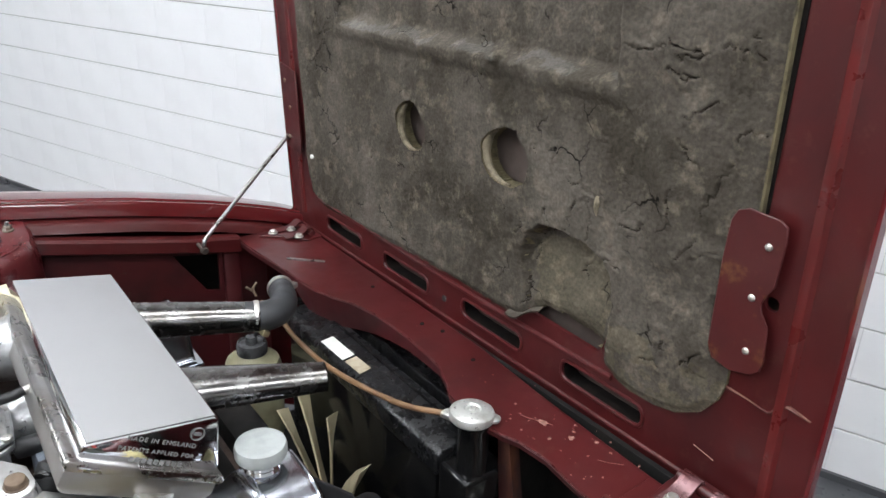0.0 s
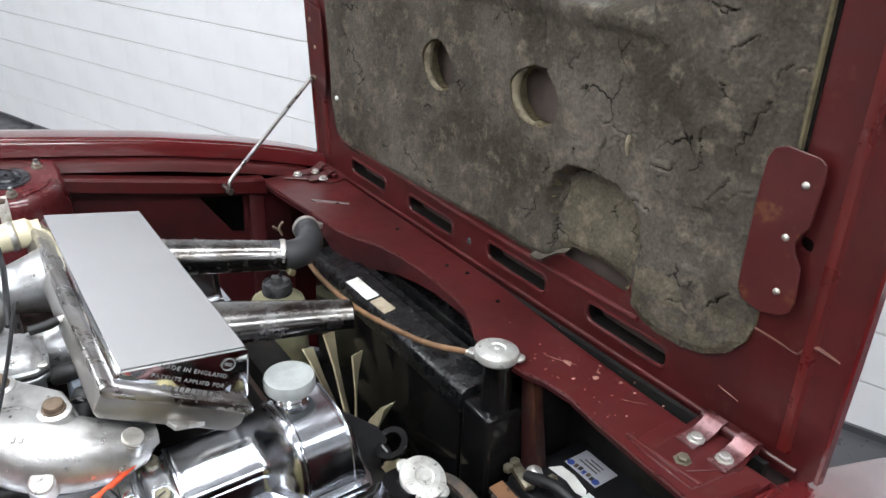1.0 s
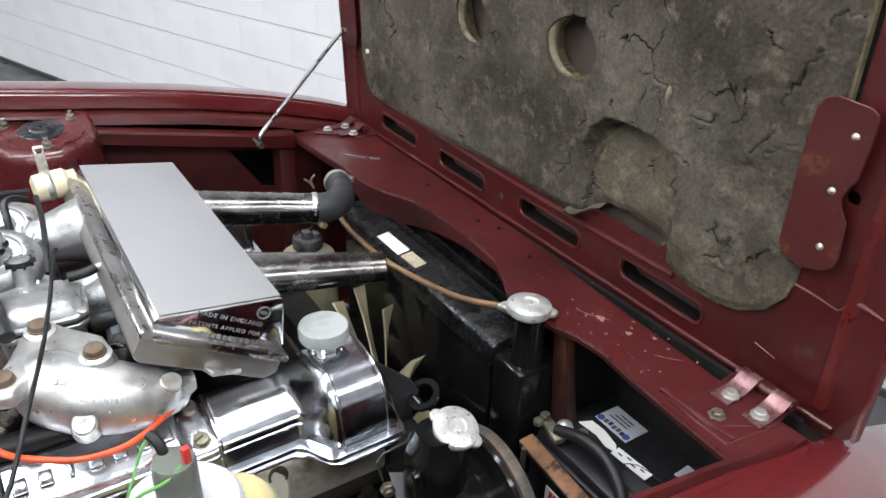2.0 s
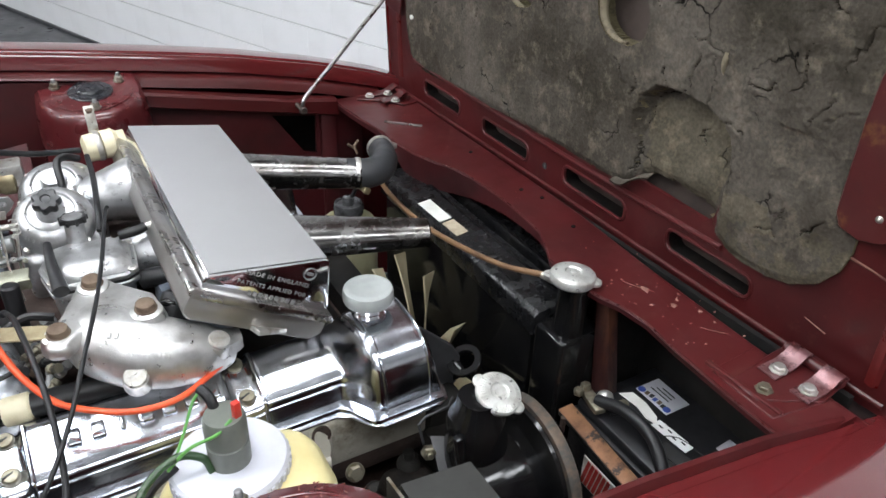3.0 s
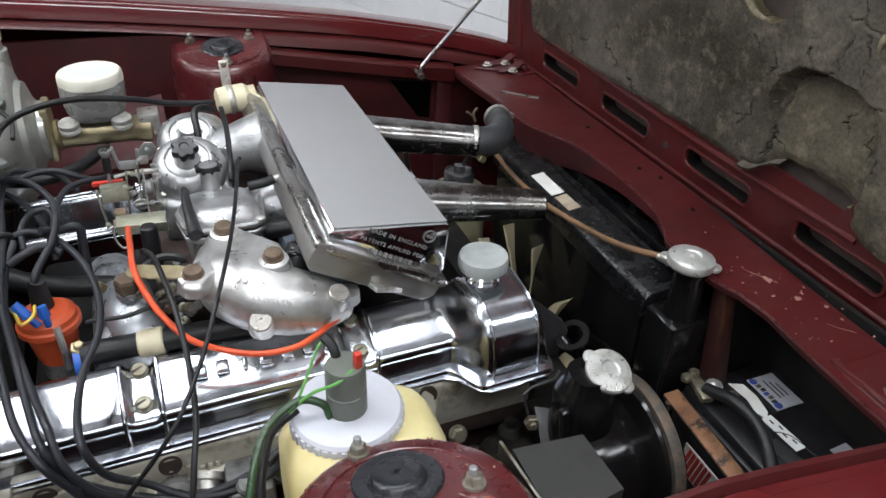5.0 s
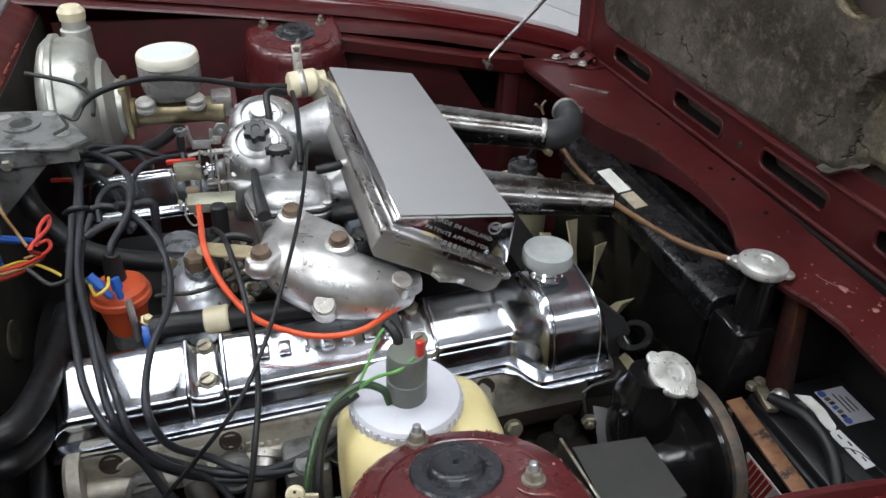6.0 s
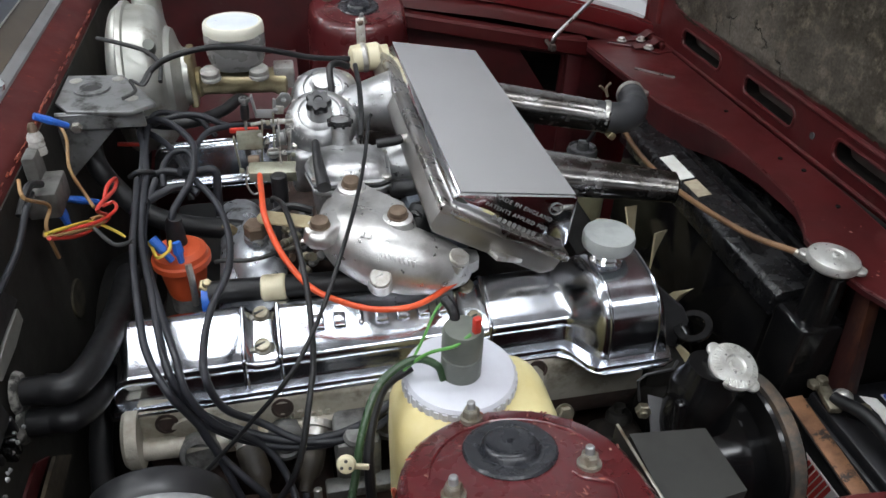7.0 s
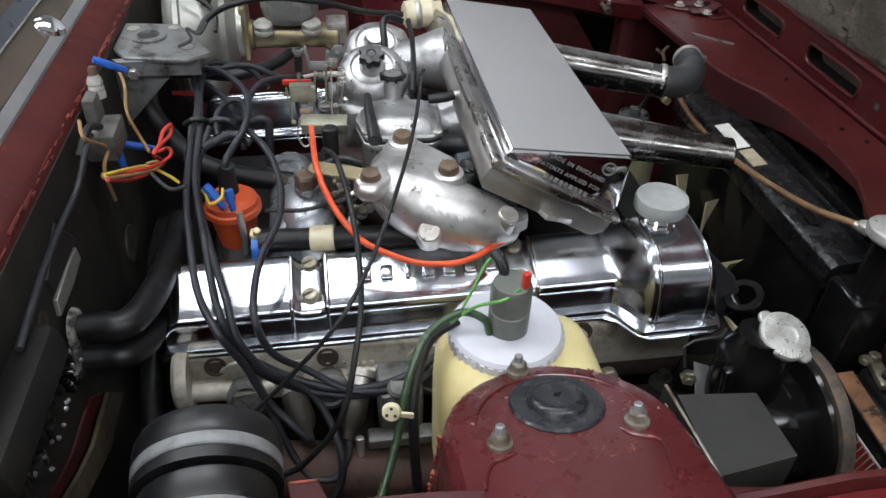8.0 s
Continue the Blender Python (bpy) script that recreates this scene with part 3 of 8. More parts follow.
bm = plate(rear + front, [], "z", 0.0, -0.003)
bmesh.ops.subdivide_edges(bm, edges=bm.edges[:], cuts=1)
for v in bm.verts:
    v.co.z += slam_z(v.co.y)
slam = part("front_cross_panel", bm, RED, car, "maroon cross panel with scratched and chipped paint")
lip = [(x, y, slam_z(y) - 0.004) for x, y in rear]
drop = lambda y: float(np.interp(y, [-0.16, -0.10, 0.0, 0.07, 0.16, 0.27, 0.30], [0.004, 0.012, 0.020, 0.030, 0.047, 0.060, 0.008]))
part("panel_lip", loft([[(x + 0.0005, y, z + 0.001), (x - 0.0015, y, z), (x + 0.10 * d, y, z - 0.004 - d), (x + 0.002 + 0.10 * d, y, z - 0.004 - d)] for x, y, z, d in [(*q, drop(q[1])) for q in lip]]), REDIN, slam, "dull maroon flange turned down at the cut-out")
part("worn_edge", tube([(x - 0.001, y, slam_z(y) - 0.0012) for x, y in rear[2:-1]], 0.0009, 6, 3), RUBBED, slam, "bare rubbed edge")
# front step, ledge and dirty channel, darkened as the gap's shade at the bonnet's foot
part("panel_front_drop", loft([[(front_x(y), y, slam_z(y)), (front_x(y) + 0.003, y, slam_z(y) - 0.001), (front_x(y) + 0.005, y, slam_z(y) - 0.005), (front_x(y) + 0.006, y, slam_z(y) - 0.03), (front_x(y) + 0.001, y, slam_z(y) - 0.03), (front_x(y), y, slam_z(y) - 0.004)] for y in np.linspace(-0.60, 0.60, 25)]), RED, slam)
# channel and seal coloured dark, painting the gap's shade
part("drain_channel", loft([[(front_x(y) + 0.002, y, slam_z(y) - 0.028), (0.03, y, slam_z(y) - 0.034), (0.03, y, slam_z(y) - 0.04), (front_x(y) + 0.002, y, slam_z(y) - 0.04)] for y in np.linspace(-0.60, 0.60, 9)]), GRIMESHADE, slam, "dirty channel under the bonnet foot, shade painted in")
part("rubber_seal", tube([(front_x(y) + 0.011, y, slam_z(y) - 0.022) for y in np.linspace(-0.57, 0.50, 15)], 0.0040, 8, 3), SHADEBLK, slam, "black rubber seal strip, painted as the gap's shade")
# lower front wall seen behind the radiator
part("front_panel", plate([(-0.562, 0.25), (0.562, 0.25), (0.562, 0.732), (-0.562, 0.748)], [rrect(-0.16, 0.27, 0.30, 0.66, 0.03)], "x", -0.02, -0.028), BLACKM, car)
part("battery_wall", span(-0.110, -0.03, -0.272, -0.264, 0.30, 0.73), BLACKM, car, "black battery bay wall")
# post's colour carries painted shade besides its rust
part("front_post", loft([[(-0.128, y0, z), (-0.128, y1, z), (-0.112, y1, z), (-0.112, y0, z)] for z, y0, y1 in ((0.30, -0.345, -0.30), (0.578, -0.316, -0.280), (0.736, -0.284, -0.261))]), RUSTSHADE, car, "rust-streaked maroon post, shade painted in")

# paint chips, scratches and dark dots for holes on the cross panel
random.seed(21)
for i in range(70):
    y = random.choice((random.uniform(-0.50, -0.10), random.uniform(-0.44, -0.24), random.uniform(-0.44, -0.24), random.uniform(-0.10, 0.45)))
    xr = float(np.interp(y, [q[1] for q in rear[::-1]], [q[0] for q in rear[::-1]]))
    x = random.uniform(xr + 0.006, -0.028)
    r = random.choice((0.0005, 0.0007, 0.0010, 0.0016)) * (1.0 if y < -0.1 else 0.55)
    if i < 4:
        x, y, r = ((-0.082, -0.30, 0.0055), (-0.075, -0.345, 0.0042), (-0.055, -0.37, 0.003), (-0.10, -0.33, 0.003))[i]
    part("paint_chip", plate(disc(x, y, r, 9, r * 0.35, random.uniform(0.6, 1.5)), [], "z", slam_z(y) - 0.001, slam_z(y) + 0.0006), CHIP, slam, smooth=0)
for y0, y1, x in ((-0.31, -0.27, -0.075), (-0.42, -0.395, -0.06)):
    part("scratch", tube([(x, y0, slam_z(y0)), (x - 0.012, (y0 + y1) / 2, slam_z(y0) + 0.0), (x - 0.02, y1, slam_z(y1))], 0.00035, 5, 4), CHIP, slam)
# near-black studs stand in for small shaded holes
for x, y in ((-0.052, 0.19), (-0.045, -0.02), (-0.058, 0.02), (-0.06, -0.12)):
    part("screw", cyl((x, y, slam_z(y) - 0.001), (x, y, slam_z(y) + 0.0022), 0.0035, seg=12, bev=0.0008), SHADEBLK, slam)
# raised strips beside the hinges
part("pressed_strip", box((-0.0985, 0.3695, slam_z(0.37) + 0.001), (0.078, 0.006, 0.005), (0, 0, -42), 0.002), CHROME_WORN, slam, "raised strip with bare metal crown")
part("pressed_strip", box((-0.1235, -0.497, slam_z(-0.497) + 0.002), (0.007, 0.10, 0.006), (0, 0, 3), 0.002), RED, slam)
part("pressed_plate", plate([(-0.132, -0.46), (-0.134, -0.546), (-0.06, -0.556), (-0.055, -0.455)], [], "z", slam_z(-0.5) - 0.001, slam_z(-0.5) + 0.0022, 0.001), RED, slam)

# bulkhead, scuttle, trim and windscreen foot
bulk = part("bulkhead", plate([(-0.60, 0.25), (0.60, 0.25), (0.60, 0.8735), (-0.60, 0.8735)], [], "x", -1.066, -1.056), BULKM, car, "dirty black painted bulkhead panel")
part("scuttle", loft([[(-1.0575, y, 0.874), (-1.061, y, 0.884), (-1.067, y, 0.889), (-1.092, y, 0.902), (-1.15, y, 0.905), (-1.15, y, 0.90), (-1.07, y, 0.874)] for y in (-0.62, -0.3, 0, 0.3, 0.62)]), SCUT, car, "maroon scuttle with worn front edge")
random.seed(8)
edge = bmesh.new()
for i in range(150):
    y = -0.60 + 1.0 * random.random()
    edge = join(edge, box((-1.0597 + random.uniform(-0.0015, 0.001), y, 0.8812 + random.uniform(-0.0035, 0.0025)), (random.uniform(0.001, 0.0022), random.uniform(0.003, 0.026), random.uniform(0.001, 0.0035)), (0, 30, random.uniform(-4, 4)), 0.0004, 1))
tagged(part("worn_edge", edge, ORANGE_EDGE, car, "orange undercoat showing on the edge"), kind="stuff")
part("scuttle_trim", loft([[(-1.092, y, 0.901), (-1.093, y, 0.9055), (-1.104, y, 0.911), (-1.107, y, 0.905)] for y in (-0.62, 0, 0.62)]), TRIMM, car, "satin grey metal trim strip")
part("windscreen", loft([[(-1.106, y, 0.903), (-1.106, y, 0.910), (-1.55, y, 1.30), (-1.55, y, 1.293)] for y in (-0.62, 0, 0.62)]), GLASSM, car, "dark windscreen glass with reflections")
part("screen_band", loft([[(-1.1265, y, 0.9285), (-1.1255, y, 0.9320), (-1.1390, y, 0.9440), (-1.1400, y, 0.9405)] for y in (-0.6, 0.6)]), mat("blue_grey_band", (0.05, 0.055, 0.068), 0.35, color2=(0.03, 0.032, 0.04), scale=12), car, "dark blue-grey band on the screen")
part("screen_line", tube([(-1.1255, -0.6, 0.9310), (-1.1255, 0.6, 0.9310)], 0.0012, 8, 0), STEEL, car)
part("wiper", tube([(-1.17, -0.25, 0.975), (-1.18, 0.0, 0.985), (-1.20, 0.35, 1.0)], 0.006, 10), BLACKPL, car, "black wiper arm")
part("wiper_spindle", lathe((-1.112, 0.050, 0.912), (0.3, 0, 1), [(0.020, 0), (0.019, 0.006), (0.013, 0.011), (0.006, 0.014), (0, 0.015)], 24), CHROME, car, "chromed wiper spindle cap")
part("roof_shell", loft([[(-1.55, y, 1.30), (-2.2, y, 1.36), (-3.2, y, 1.0), (-3.2, y, 0.5), (-3.2, y, 0.3), (-1.1, y, 0.3), (-1.07, y, 0.86)] for y in (-0.62, 0.62)]), REDOUT, car)
part("floor_pan", span(-1.05, 0.02, -0.56, 0.56, 0.245, 0.255), BLACKM, car, "dark underside of the bay")
part("front_nose", loft([[(0.05, y, 0.70), (0.12, y, 0.66), (0.14, y, 0.45), (0.10, y, 0.28), (0.04, y, 0.28), (0.04, y, 0.66)] for y in (-0.60, 0.0, 0.60)]), REDOUT, car)
for wx in (-0.62, -2.75):
    for S in (1, -1):
        wh = part("wheel", lathe((wx, S * 0.60, 0.30), (0, S, 0), [(0.2, 0), (0.29, 0.005), (0.30, 0.03), (0.30, 0.12), (0.285, 0.145), (0.2, 0.15), (0.18, 0.12), (0.0, 0.12)], 32), RUBBER, car)

# ---- the bonnet ----
bonnet = thing("bonnet", (0.0, 0.0, 0.72), "open maroon bonnet with torn dark felt insulation pad", "car bonnet")


def hx(z, off=0.0):
    """Inner face of the raised bonnet."""
    return -0.003 - 0.05 * (z - 0.78) + off


SLOTS = ((0.314, 0.459, 0.769), (0.084, 0.232, 0.768), (-0.163, -0.0145, 0.774), (-0.395, -0.248, 0.778))
slots = [rrect(a, b, z - 0.0150, z + 0.0180, 0.0135) for a, b, z in SLOTS]
outer = [(0.60, 0.70), (0.618, 0.72), (0.622, 0.76), (0.622, 1.80), (-0.619, 1.80), (-0.614, 0.90), (-0.611, 0.775), (-0.606, 0.745), (-0.592, 0.729), (-0.3, 0.715), (0.0, 0.705), (0.3, 0.70)]
hole = [(0.515, 1.38), (0.515, 0.91), (0.50, 0.885), (0.47, 0.874), (-0.150, 0.874), (-0.160, 0.845), (-0.185, 0.840), (-0.308, 0.8370), (-0.318, 0.846), (-0.326, 0.874), (-0.45, 0.874), (-0.48, 0.888), (-0.495, 0.92), (-0.495, 1.38)]
bm = plate(outer, [hole, rrect(-0.541, -0.525, 0.998, 1.014, 0.007), *slots], "x", 0.0, 0.006)
bmesh.ops.triangulate(bm, faces=bm.faces[:])
for v in bm.verts:
    v.co.x += hx(v.co.z)
fr = part("inner_frame", bm, RED, bonnet, "maroon pressed steel inner frame with slots")
for loop, (a, b, z) in zip(slots, SLOTS):
    part("slot_rim", tube([(hx(v) + 0.0005, u, v) for u, v in loop + loop[:1]], 0.0032, 8, 0, caps=False), RED, fr)
    # slot walls coloured near-black, painting the shade inside
    part("slot_box", loft([[(hx(v) + d, u, v) for u, v in loop] for d in (0.006, 0.03)], caps=False), SHADEBLK, fr)
# pressed beads
for pts, r in (([(hx(0.812) - 0.001, y, 0.812 - 0.004 * math.cos(y * 5)) for y in np.linspace(0.50, -0.34, 14)], 0.0045),
               ([(hx(0.735) - 0.0005, y, 0.735 - 0.012 * y) for y in np.linspace(0.59, -0.585, 14)], 0.004)):
    part("pressed_bead", tube(pts, r, 10, 4, sq=1.0), RED, fr)
for S in (1, -1):
    # fold coloured brighter, its highlight is painted
    part("edge_fold", loft([[(hx(z) + 0.001, S * 0.5565, z), (hx(z) - 0.0035, S * 0.5585, z), (hx(z) - 0.0055, S * 0.5660, z), (hx(z) - 0.0050, S * 0.5690, z), (hx(z) + 0.001, S * 0.5735, z)] for z in (0.76, 0.9, 1.2, 1.5, 1.78)]), FOLD, fr, "folded maroon edge, painted brighter as if catching light")
    part("side_return", loft([[(hx(z) - 0.004, S * 0.6185 + d, z), (hx(z) - 0.004, S * 0.6225 + d, z), (hx(z) + 0.006, S * 0.6235 + d, z), (hx(z) + 0.014, S * 0.618 + d, z), (hx(z) + 0.013, S * 0.610 + d, z)] for z, d in ((0.745, 0.0 if S > 0 else 0.011), (0.9, 0.0 if S > 0 else 0.008), (1.3, 0.0 if S > 0 else 0.005), (1.8, 0.0 if S > 0 else 0.003))]), REDOUT, fr)
CROWN = ((-0.598, 0.010), (-0.56, 0.024), (-0.45, 0.029), (0.0, 0.030), (0.45, 0.029), (0.56, 0.024), (0.604, 0.010))
part("outer_skin", loft([[(hx(z, o), y, z) for y, o in CROWN] + [(hx(z, o + 0.002), y, z) for y, o in CROWN[::-1]] for z in (0.74, 1.0, 1.4, 1.8)]), SKIN, bonnet, "dusty brown inside of the bonnet skin")
part("outer_paint", loft([[(hx(z, o + 0.003), y * 1.012, z) for y, o in CROWN] + [(hx(z, o + 0.006), y * 1.012, z) for y, o in CROWN[::-1]] for z in (0.74, 1.0, 1.4, 1.8)]), REDOUT, bonnet)
part("cracked_seam", tube([(hx(z) - 0.0015, y, z) for y, z in ((-0.500, 0.889), (-0.530, 0.887), (-0.552, 0.884), (-0.559, 0.893), (-0.567, 0.9025), (-0.580, 0.902), (-0.597, 0.899))], [0.0016, 0.0012, 0.0015, 0.0022, 0.0030, 0.0022, 0.0012], 6, 2), SEAM, fr, "cracked body sealer")
part("scratch", tube([(hx(0.79) - 0.0005, -0.472, 0.790), (hx(0.785) - 0.0005, -0.50, 0.785)], 0.0007, 5, 0), CHIP, fr)
# solid black disc painted as a dark hole, frame not cut
part("drain_hole", cyl((hx(0.77) - 0.001, 0.035, 0.768), (hx(0.77) + 0.002, 0.035, 0.768), 0.006, seg=12), INKBLK, fr)


# felt pad: a thick worn sheet with pressed recesses, holes and cracks
def seg_dist(y, z, line):
    best = 9.0
    for (a, b), (c, d) in zip(line, line[1:]):
        L = (c - a) ** 2 + (d - b) ** 2
        t = 0 if L == 0 else max(0, min(1, ((y - a) * (c - a) + (z - b) * (d - b)) / L))
        best = min(best, math.hypot(y - a - t * (c - a), z - b - t * (d - b)))
    return best


PAD_EDGE = [(0.527, 1.40), (0.527, 0.99), (0.533, 0.90), (0.526, 0.86), (0.514, 0.826), (0.490, 0.810), (0.446, 0.803), (0.36, 0.807), (0.282, 0.812), (0.09, 0.818), (-0.067, 0.819), (-0.132, 0.819), (-0.166, 0.827), (-0.182, 0.843), (-0.20, 0.856),
            (-0.25, 0.857), (-0.30, 0.853), (-0.317, 0.846), (-0.326, 0.826), (-0.345, 0.818), (-0.38, 0.814), (-0.415, 0.815), (-0.448, 0.824), (-0.477, 0.842), (-0.495, 0.868), (-0.502, 0.893), (-0.502, 0.95), (-0.504, 1.10), (-0.506, 1.40)]
HOLES = ((0.120, 1.051, 0.040, 0.041), (-0.117, 1.057, 0.049, 0.041))
RECESS = (-0.302, 0.33, 1.197, 1.62)
NICHE = [(-0.176, 0.83), (-0.166, 0.885), (-0.160, 0.93), (-0.168, 0.958), (-0.195, 0.980), (-0.235, 0.984), (-0.278, 0.982), (-0.309, 0.968), (-0.326, 0.945), (-0.330, 0.905), (-0.322, 0.83)]
CRACKS = []
CRACKS += [[(-0.376, 1.25), (-0.388, 1.243), (-0.402, 1.241), (-0.413, 1.239), (-0.427, 1.241)], [(-0.389, 1.234), (-0.407, 1.234), (-0.417, 1.239)], [(-0.44, 1.25), (-0.449, 1.251), (-0.459, 1.247), (-0.468, 1.247)], [(-0.471, 1.268), (-0.472, 1.258), (-0.476, 1.248), (-0.486, 1.244)], [(-0.376, 1.221), (-0.389, 1.216), (-0.397, 1.208), (-0.404, 1.215), (-0.416, 1.219)], [(-0.405, 1.168), (-0.416, 1.177), (-0.428, 1.185), (-0.435, 1.192), (-0.444, 1.196)], [(-0.5, 1.178), (-0.491, 1.173), (-0.479, 1.17), (-0.472, 1.159)], [(-0.468, 1.133), (-0.464, 1.126), (-0.457, 1.115), (-0.451, 1.101), (-0.443, 1.086), (-0.44, 1.07)]]
CRACKS += [[(-0.401, 1.148), (-0.414, 1.134), (-0.427, 1.124)], [(-0.316, 1.238), (-0.329, 1.237), (-0.337, 1.231), (-0.357, 1.236), (-0.371, 1.241)], [(-0.399, 1.095), (-0.399, 1.075), (-0.404, 1.053)], [(-0.437, 1.023), (-0.446, 1.031), (-0.459, 1.034), (-0.468, 1.039)], [(-0.419, 1.014), (-0.428, 1.031), (-0.437, 1.043)], [(-0.405, 0.92), (-0.416, 0.914), (-0.411, 0.893)], [(-0.389, 0.865), (-0.402, 0.879), (-0.413, 0.87)], [(-0.441, 0.888), (-0.455, 0.905), (-0.467, 0.915)], [(-0.334, 0.923), (-0.331, 0.9)], [(-0.307, 0.975), (-0.328, 0.972), (-0.339, 0.966)], [(-0.334, 1.03), (-0.352, 1.029), (-0.368, 1.039)]]
CRACKS += [[(-0.245, 1.059), (-0.27, 1.056), (-0.291, 1.053), (-0.306, 1.055)], [(-0.277, 1.047), (-0.281, 1.028), (-0.29, 1.012), (-0.279, 0.99)], [(-0.26, 1.04), (-0.246, 1.013), (-0.25, 0.997)], [(-0.2, 1.006), (-0.206, 0.996), (-0.216, 0.986)], [(-0.148, 0.986), (-0.156, 0.971), (-0.148, 0.954)], [(-0.218, 1.098), (-0.214, 1.074)], [(-0.174, 1.09), (-0.181, 1.079)], [(-0.171, 0.938), (-0.17, 0.911), (-0.176, 0.882), (-0.169, 0.846)], [(-0.243, 0.987), (-0.258, 0.987), (-0.274, 0.978)], [(-0.179, 0.958), (-0.195, 0.973), (-0.212, 0.976)], [(-0.104, 0.994), (-0.123, 0.989), (-0.13, 0.977)]]
CRACKS += [[(0.399, 1.157), (0.428, 1.13), (0.469, 1.101), (0.49, 1.081)], [(0.366, 0.982), (0.393, 0.951), (0.415, 0.911), (0.429, 0.881)], [(0.451, 1.159), (0.428, 1.202)], [(-0.057, 1.182), (-0.062, 1.163)], [(-0.267, 0.948), (-0.261, 0.928), (-0.27, 0.92)], [(0.376, 1.177), (0.412, 1.163), (0.443, 1.165)], [(0.253, 1.0), (0.24, 0.985), (0.25, 0.964)]]
random.seed(12)
CRACKS = [[(y + random.uniform(-0.004, 0.004), z + random.uniform(-0.004, 0.004)) for a, b in zip(c, c[1:]) for y, z in (a, (a[0] * 0.67 + b[0] * 0.33, a[1] * 0.67 + b[1] * 0.33), (a[0] * 0.33 + b[0] * 0.67, a[1] * 0.33 + b[1] * 0.67))] + [c[-1]] for c in CRACKS]


def inside(y, z, poly):
    r = False
    for (a, b), (c, d) in zip(poly, poly[1:] + poly[:1]):
        if (b > z) != (d > z) and y < (c - a) * (z - b) / (d - b) + a:
            r = not r
    return r


def sstep(a, b, v):
    t = max(0.0, min(1.0, (v - a) / (b - a)))
    return t * t * (3 - 2 * t)


def nearest_on(y, z, line):
    """Distance to a line of points and the nearest place on it."""
    best = (9.0, y, z)
    for (a, b), (c, d) in zip(line, line[1:]):
        L = (c - a) ** 2 + (d - b) ** 2
        t = max(0, min(1, ((y - a) * (c - a) + (z - b) * (d - b)) / L))
        q = (math.hypot(y - a - t * (c - a), z - b - t * (d - b)), a + t * (c - a), b + t * (d - b))
        best = min(best, q)
    return best


def crack_dist(y, z, line):
    """Distance to a crack that wanders in small and large bends."""
    a, b = y + 0.0040 * noise.noise((y * 45, z * 45, 0.0)), z + 0.0040 * noise.noise((y * 45, z * 45, 20.0))
    return seg_dist(a + 0.0022 * noise.noise((y * 150, z * 150, 0.0)), b + 0.0022 * noise.noise((y * 150, z * 150, 20.0)), line)


def crack_width(y, z):
    return 0.0001 + 0.0013 * max(0.0, 0.05 + 1.5 * noise.noise((y * 48, z * 48, 5.0)))


def pad_height(y, z):
    """How far the felt stands in from the frame, towards the engine."""
    h = 0.0055 + 0.0025 * noise.noise((y * 6, z * 6, 1.0)) + 0.0020 * noise.noise((y * 22, z * 22, 4.0)) + 0.0013 * noise.noise((y * 70, z * 70, 2.0)) + 0.0008 * noise.noise((y * 190, z * 190, 3.0))
    rd = max(RECESS[0] - y, y - RECESS[1], RECESS[2] - z)
    w = 0.006 * noise.noise((y * 30, z * 30, 7.0))
    h -= 0.024 * sstep(0.012, -0.012, rd + w)
    h += 0.005 * sstep(0.022, 0.004, abs(rd + w - 0.014))
    nd = seg_dist(y, z, NICHE)
    rag = 0.0028 * noise.noise((y * 40, z * 40, 11.0)) + 0.0018 * noise.noise((y * 160, z * 160, 12.0))
    ins = inside(y, z, NICHE)
    h -= (0.012 + 0.018 * sstep(0.87, 0.96, z)) * sstep(-0.004, 0.007, (nd if ins else -nd) + rag)
    h -= 0.009 * sstep(0.027, 0.012, seg_dist(y, z, [(-0.104, 1.175), (-0.118, 1.10)]) + rag) + 0.004 * sstep(0.020, 0.006, seg_dist(y, z, [(0.108, 1.185), (0.118, 1.10)]) + rag)
    for c in CRACKS:
        if abs(y - c[0][0]) < 0.09 and abs(z - c[0][1]) < 0.1:
            d = crack_dist(y, z, c)
            wd = crack_width(y, z)
            h -= (0.0022 + 2.5 * wd) * sstep(wd + 0.0012, wd * 0.3, d)
            h += 0.0012 * sstep(0.012, 0.003, d)
    h += 0.004 * sstep(0.03, 0.0, abs(y + 0.395 + 0.01 * math.sin(z * 9))) * (z > 1.0)
    h += 0.005 * sstep(-0.33, -0.37, y) * sstep(0.98, 0.90, z)
    e = seg_dist(y, z, PAD_EDGE)
    return h - 0.004 * sstep(0.012, 0.0, e)


ST = 0.0017
ny, nz = int(1.06 / ST), int(0.62 / ST)
bm = bmesh.new()
grid = {}
for i in range(ny + 1):
    for k in range(nz + 1):
        y, z = -0.52 + i * ST, 0.785 + k * ST
        jag = 0.004 * noise.noise((y * 40, z * 40, 9.0)) * (-0.31 < y < 0.49)
        if not inside(y + jag, z + jag, PAD_EDGE):
            continue
        if any(((y + jag - a) / rw) ** 2 + ((z + jag - b) / rh) ** 2 < 1 for a, b, rw, rh in HOLES):
            continue
        near = nearest_on(y, z, PAD_EDGE)
        if near[0] < ST * 1.02:
            y, z = near[1] + 0.4 * jag, near[2] + 0.4 * jag
        grid[i, k] = bm.verts.new((hx(z) - pad_height(y, z), y, z))
for (i, k), v in list(grid.items()):
    q = [grid.get(c) for c in ((i, k), (i + 1, k), (i + 1, k + 1), (i, k + 1))]
    if all(q):
        bm.faces.new(q)
rim = [e for e in bm.edges if len(e.link_faces) == 1]
geo = bmesh.ops.extrude_edge_only(bm, edges=rim)["geom"]
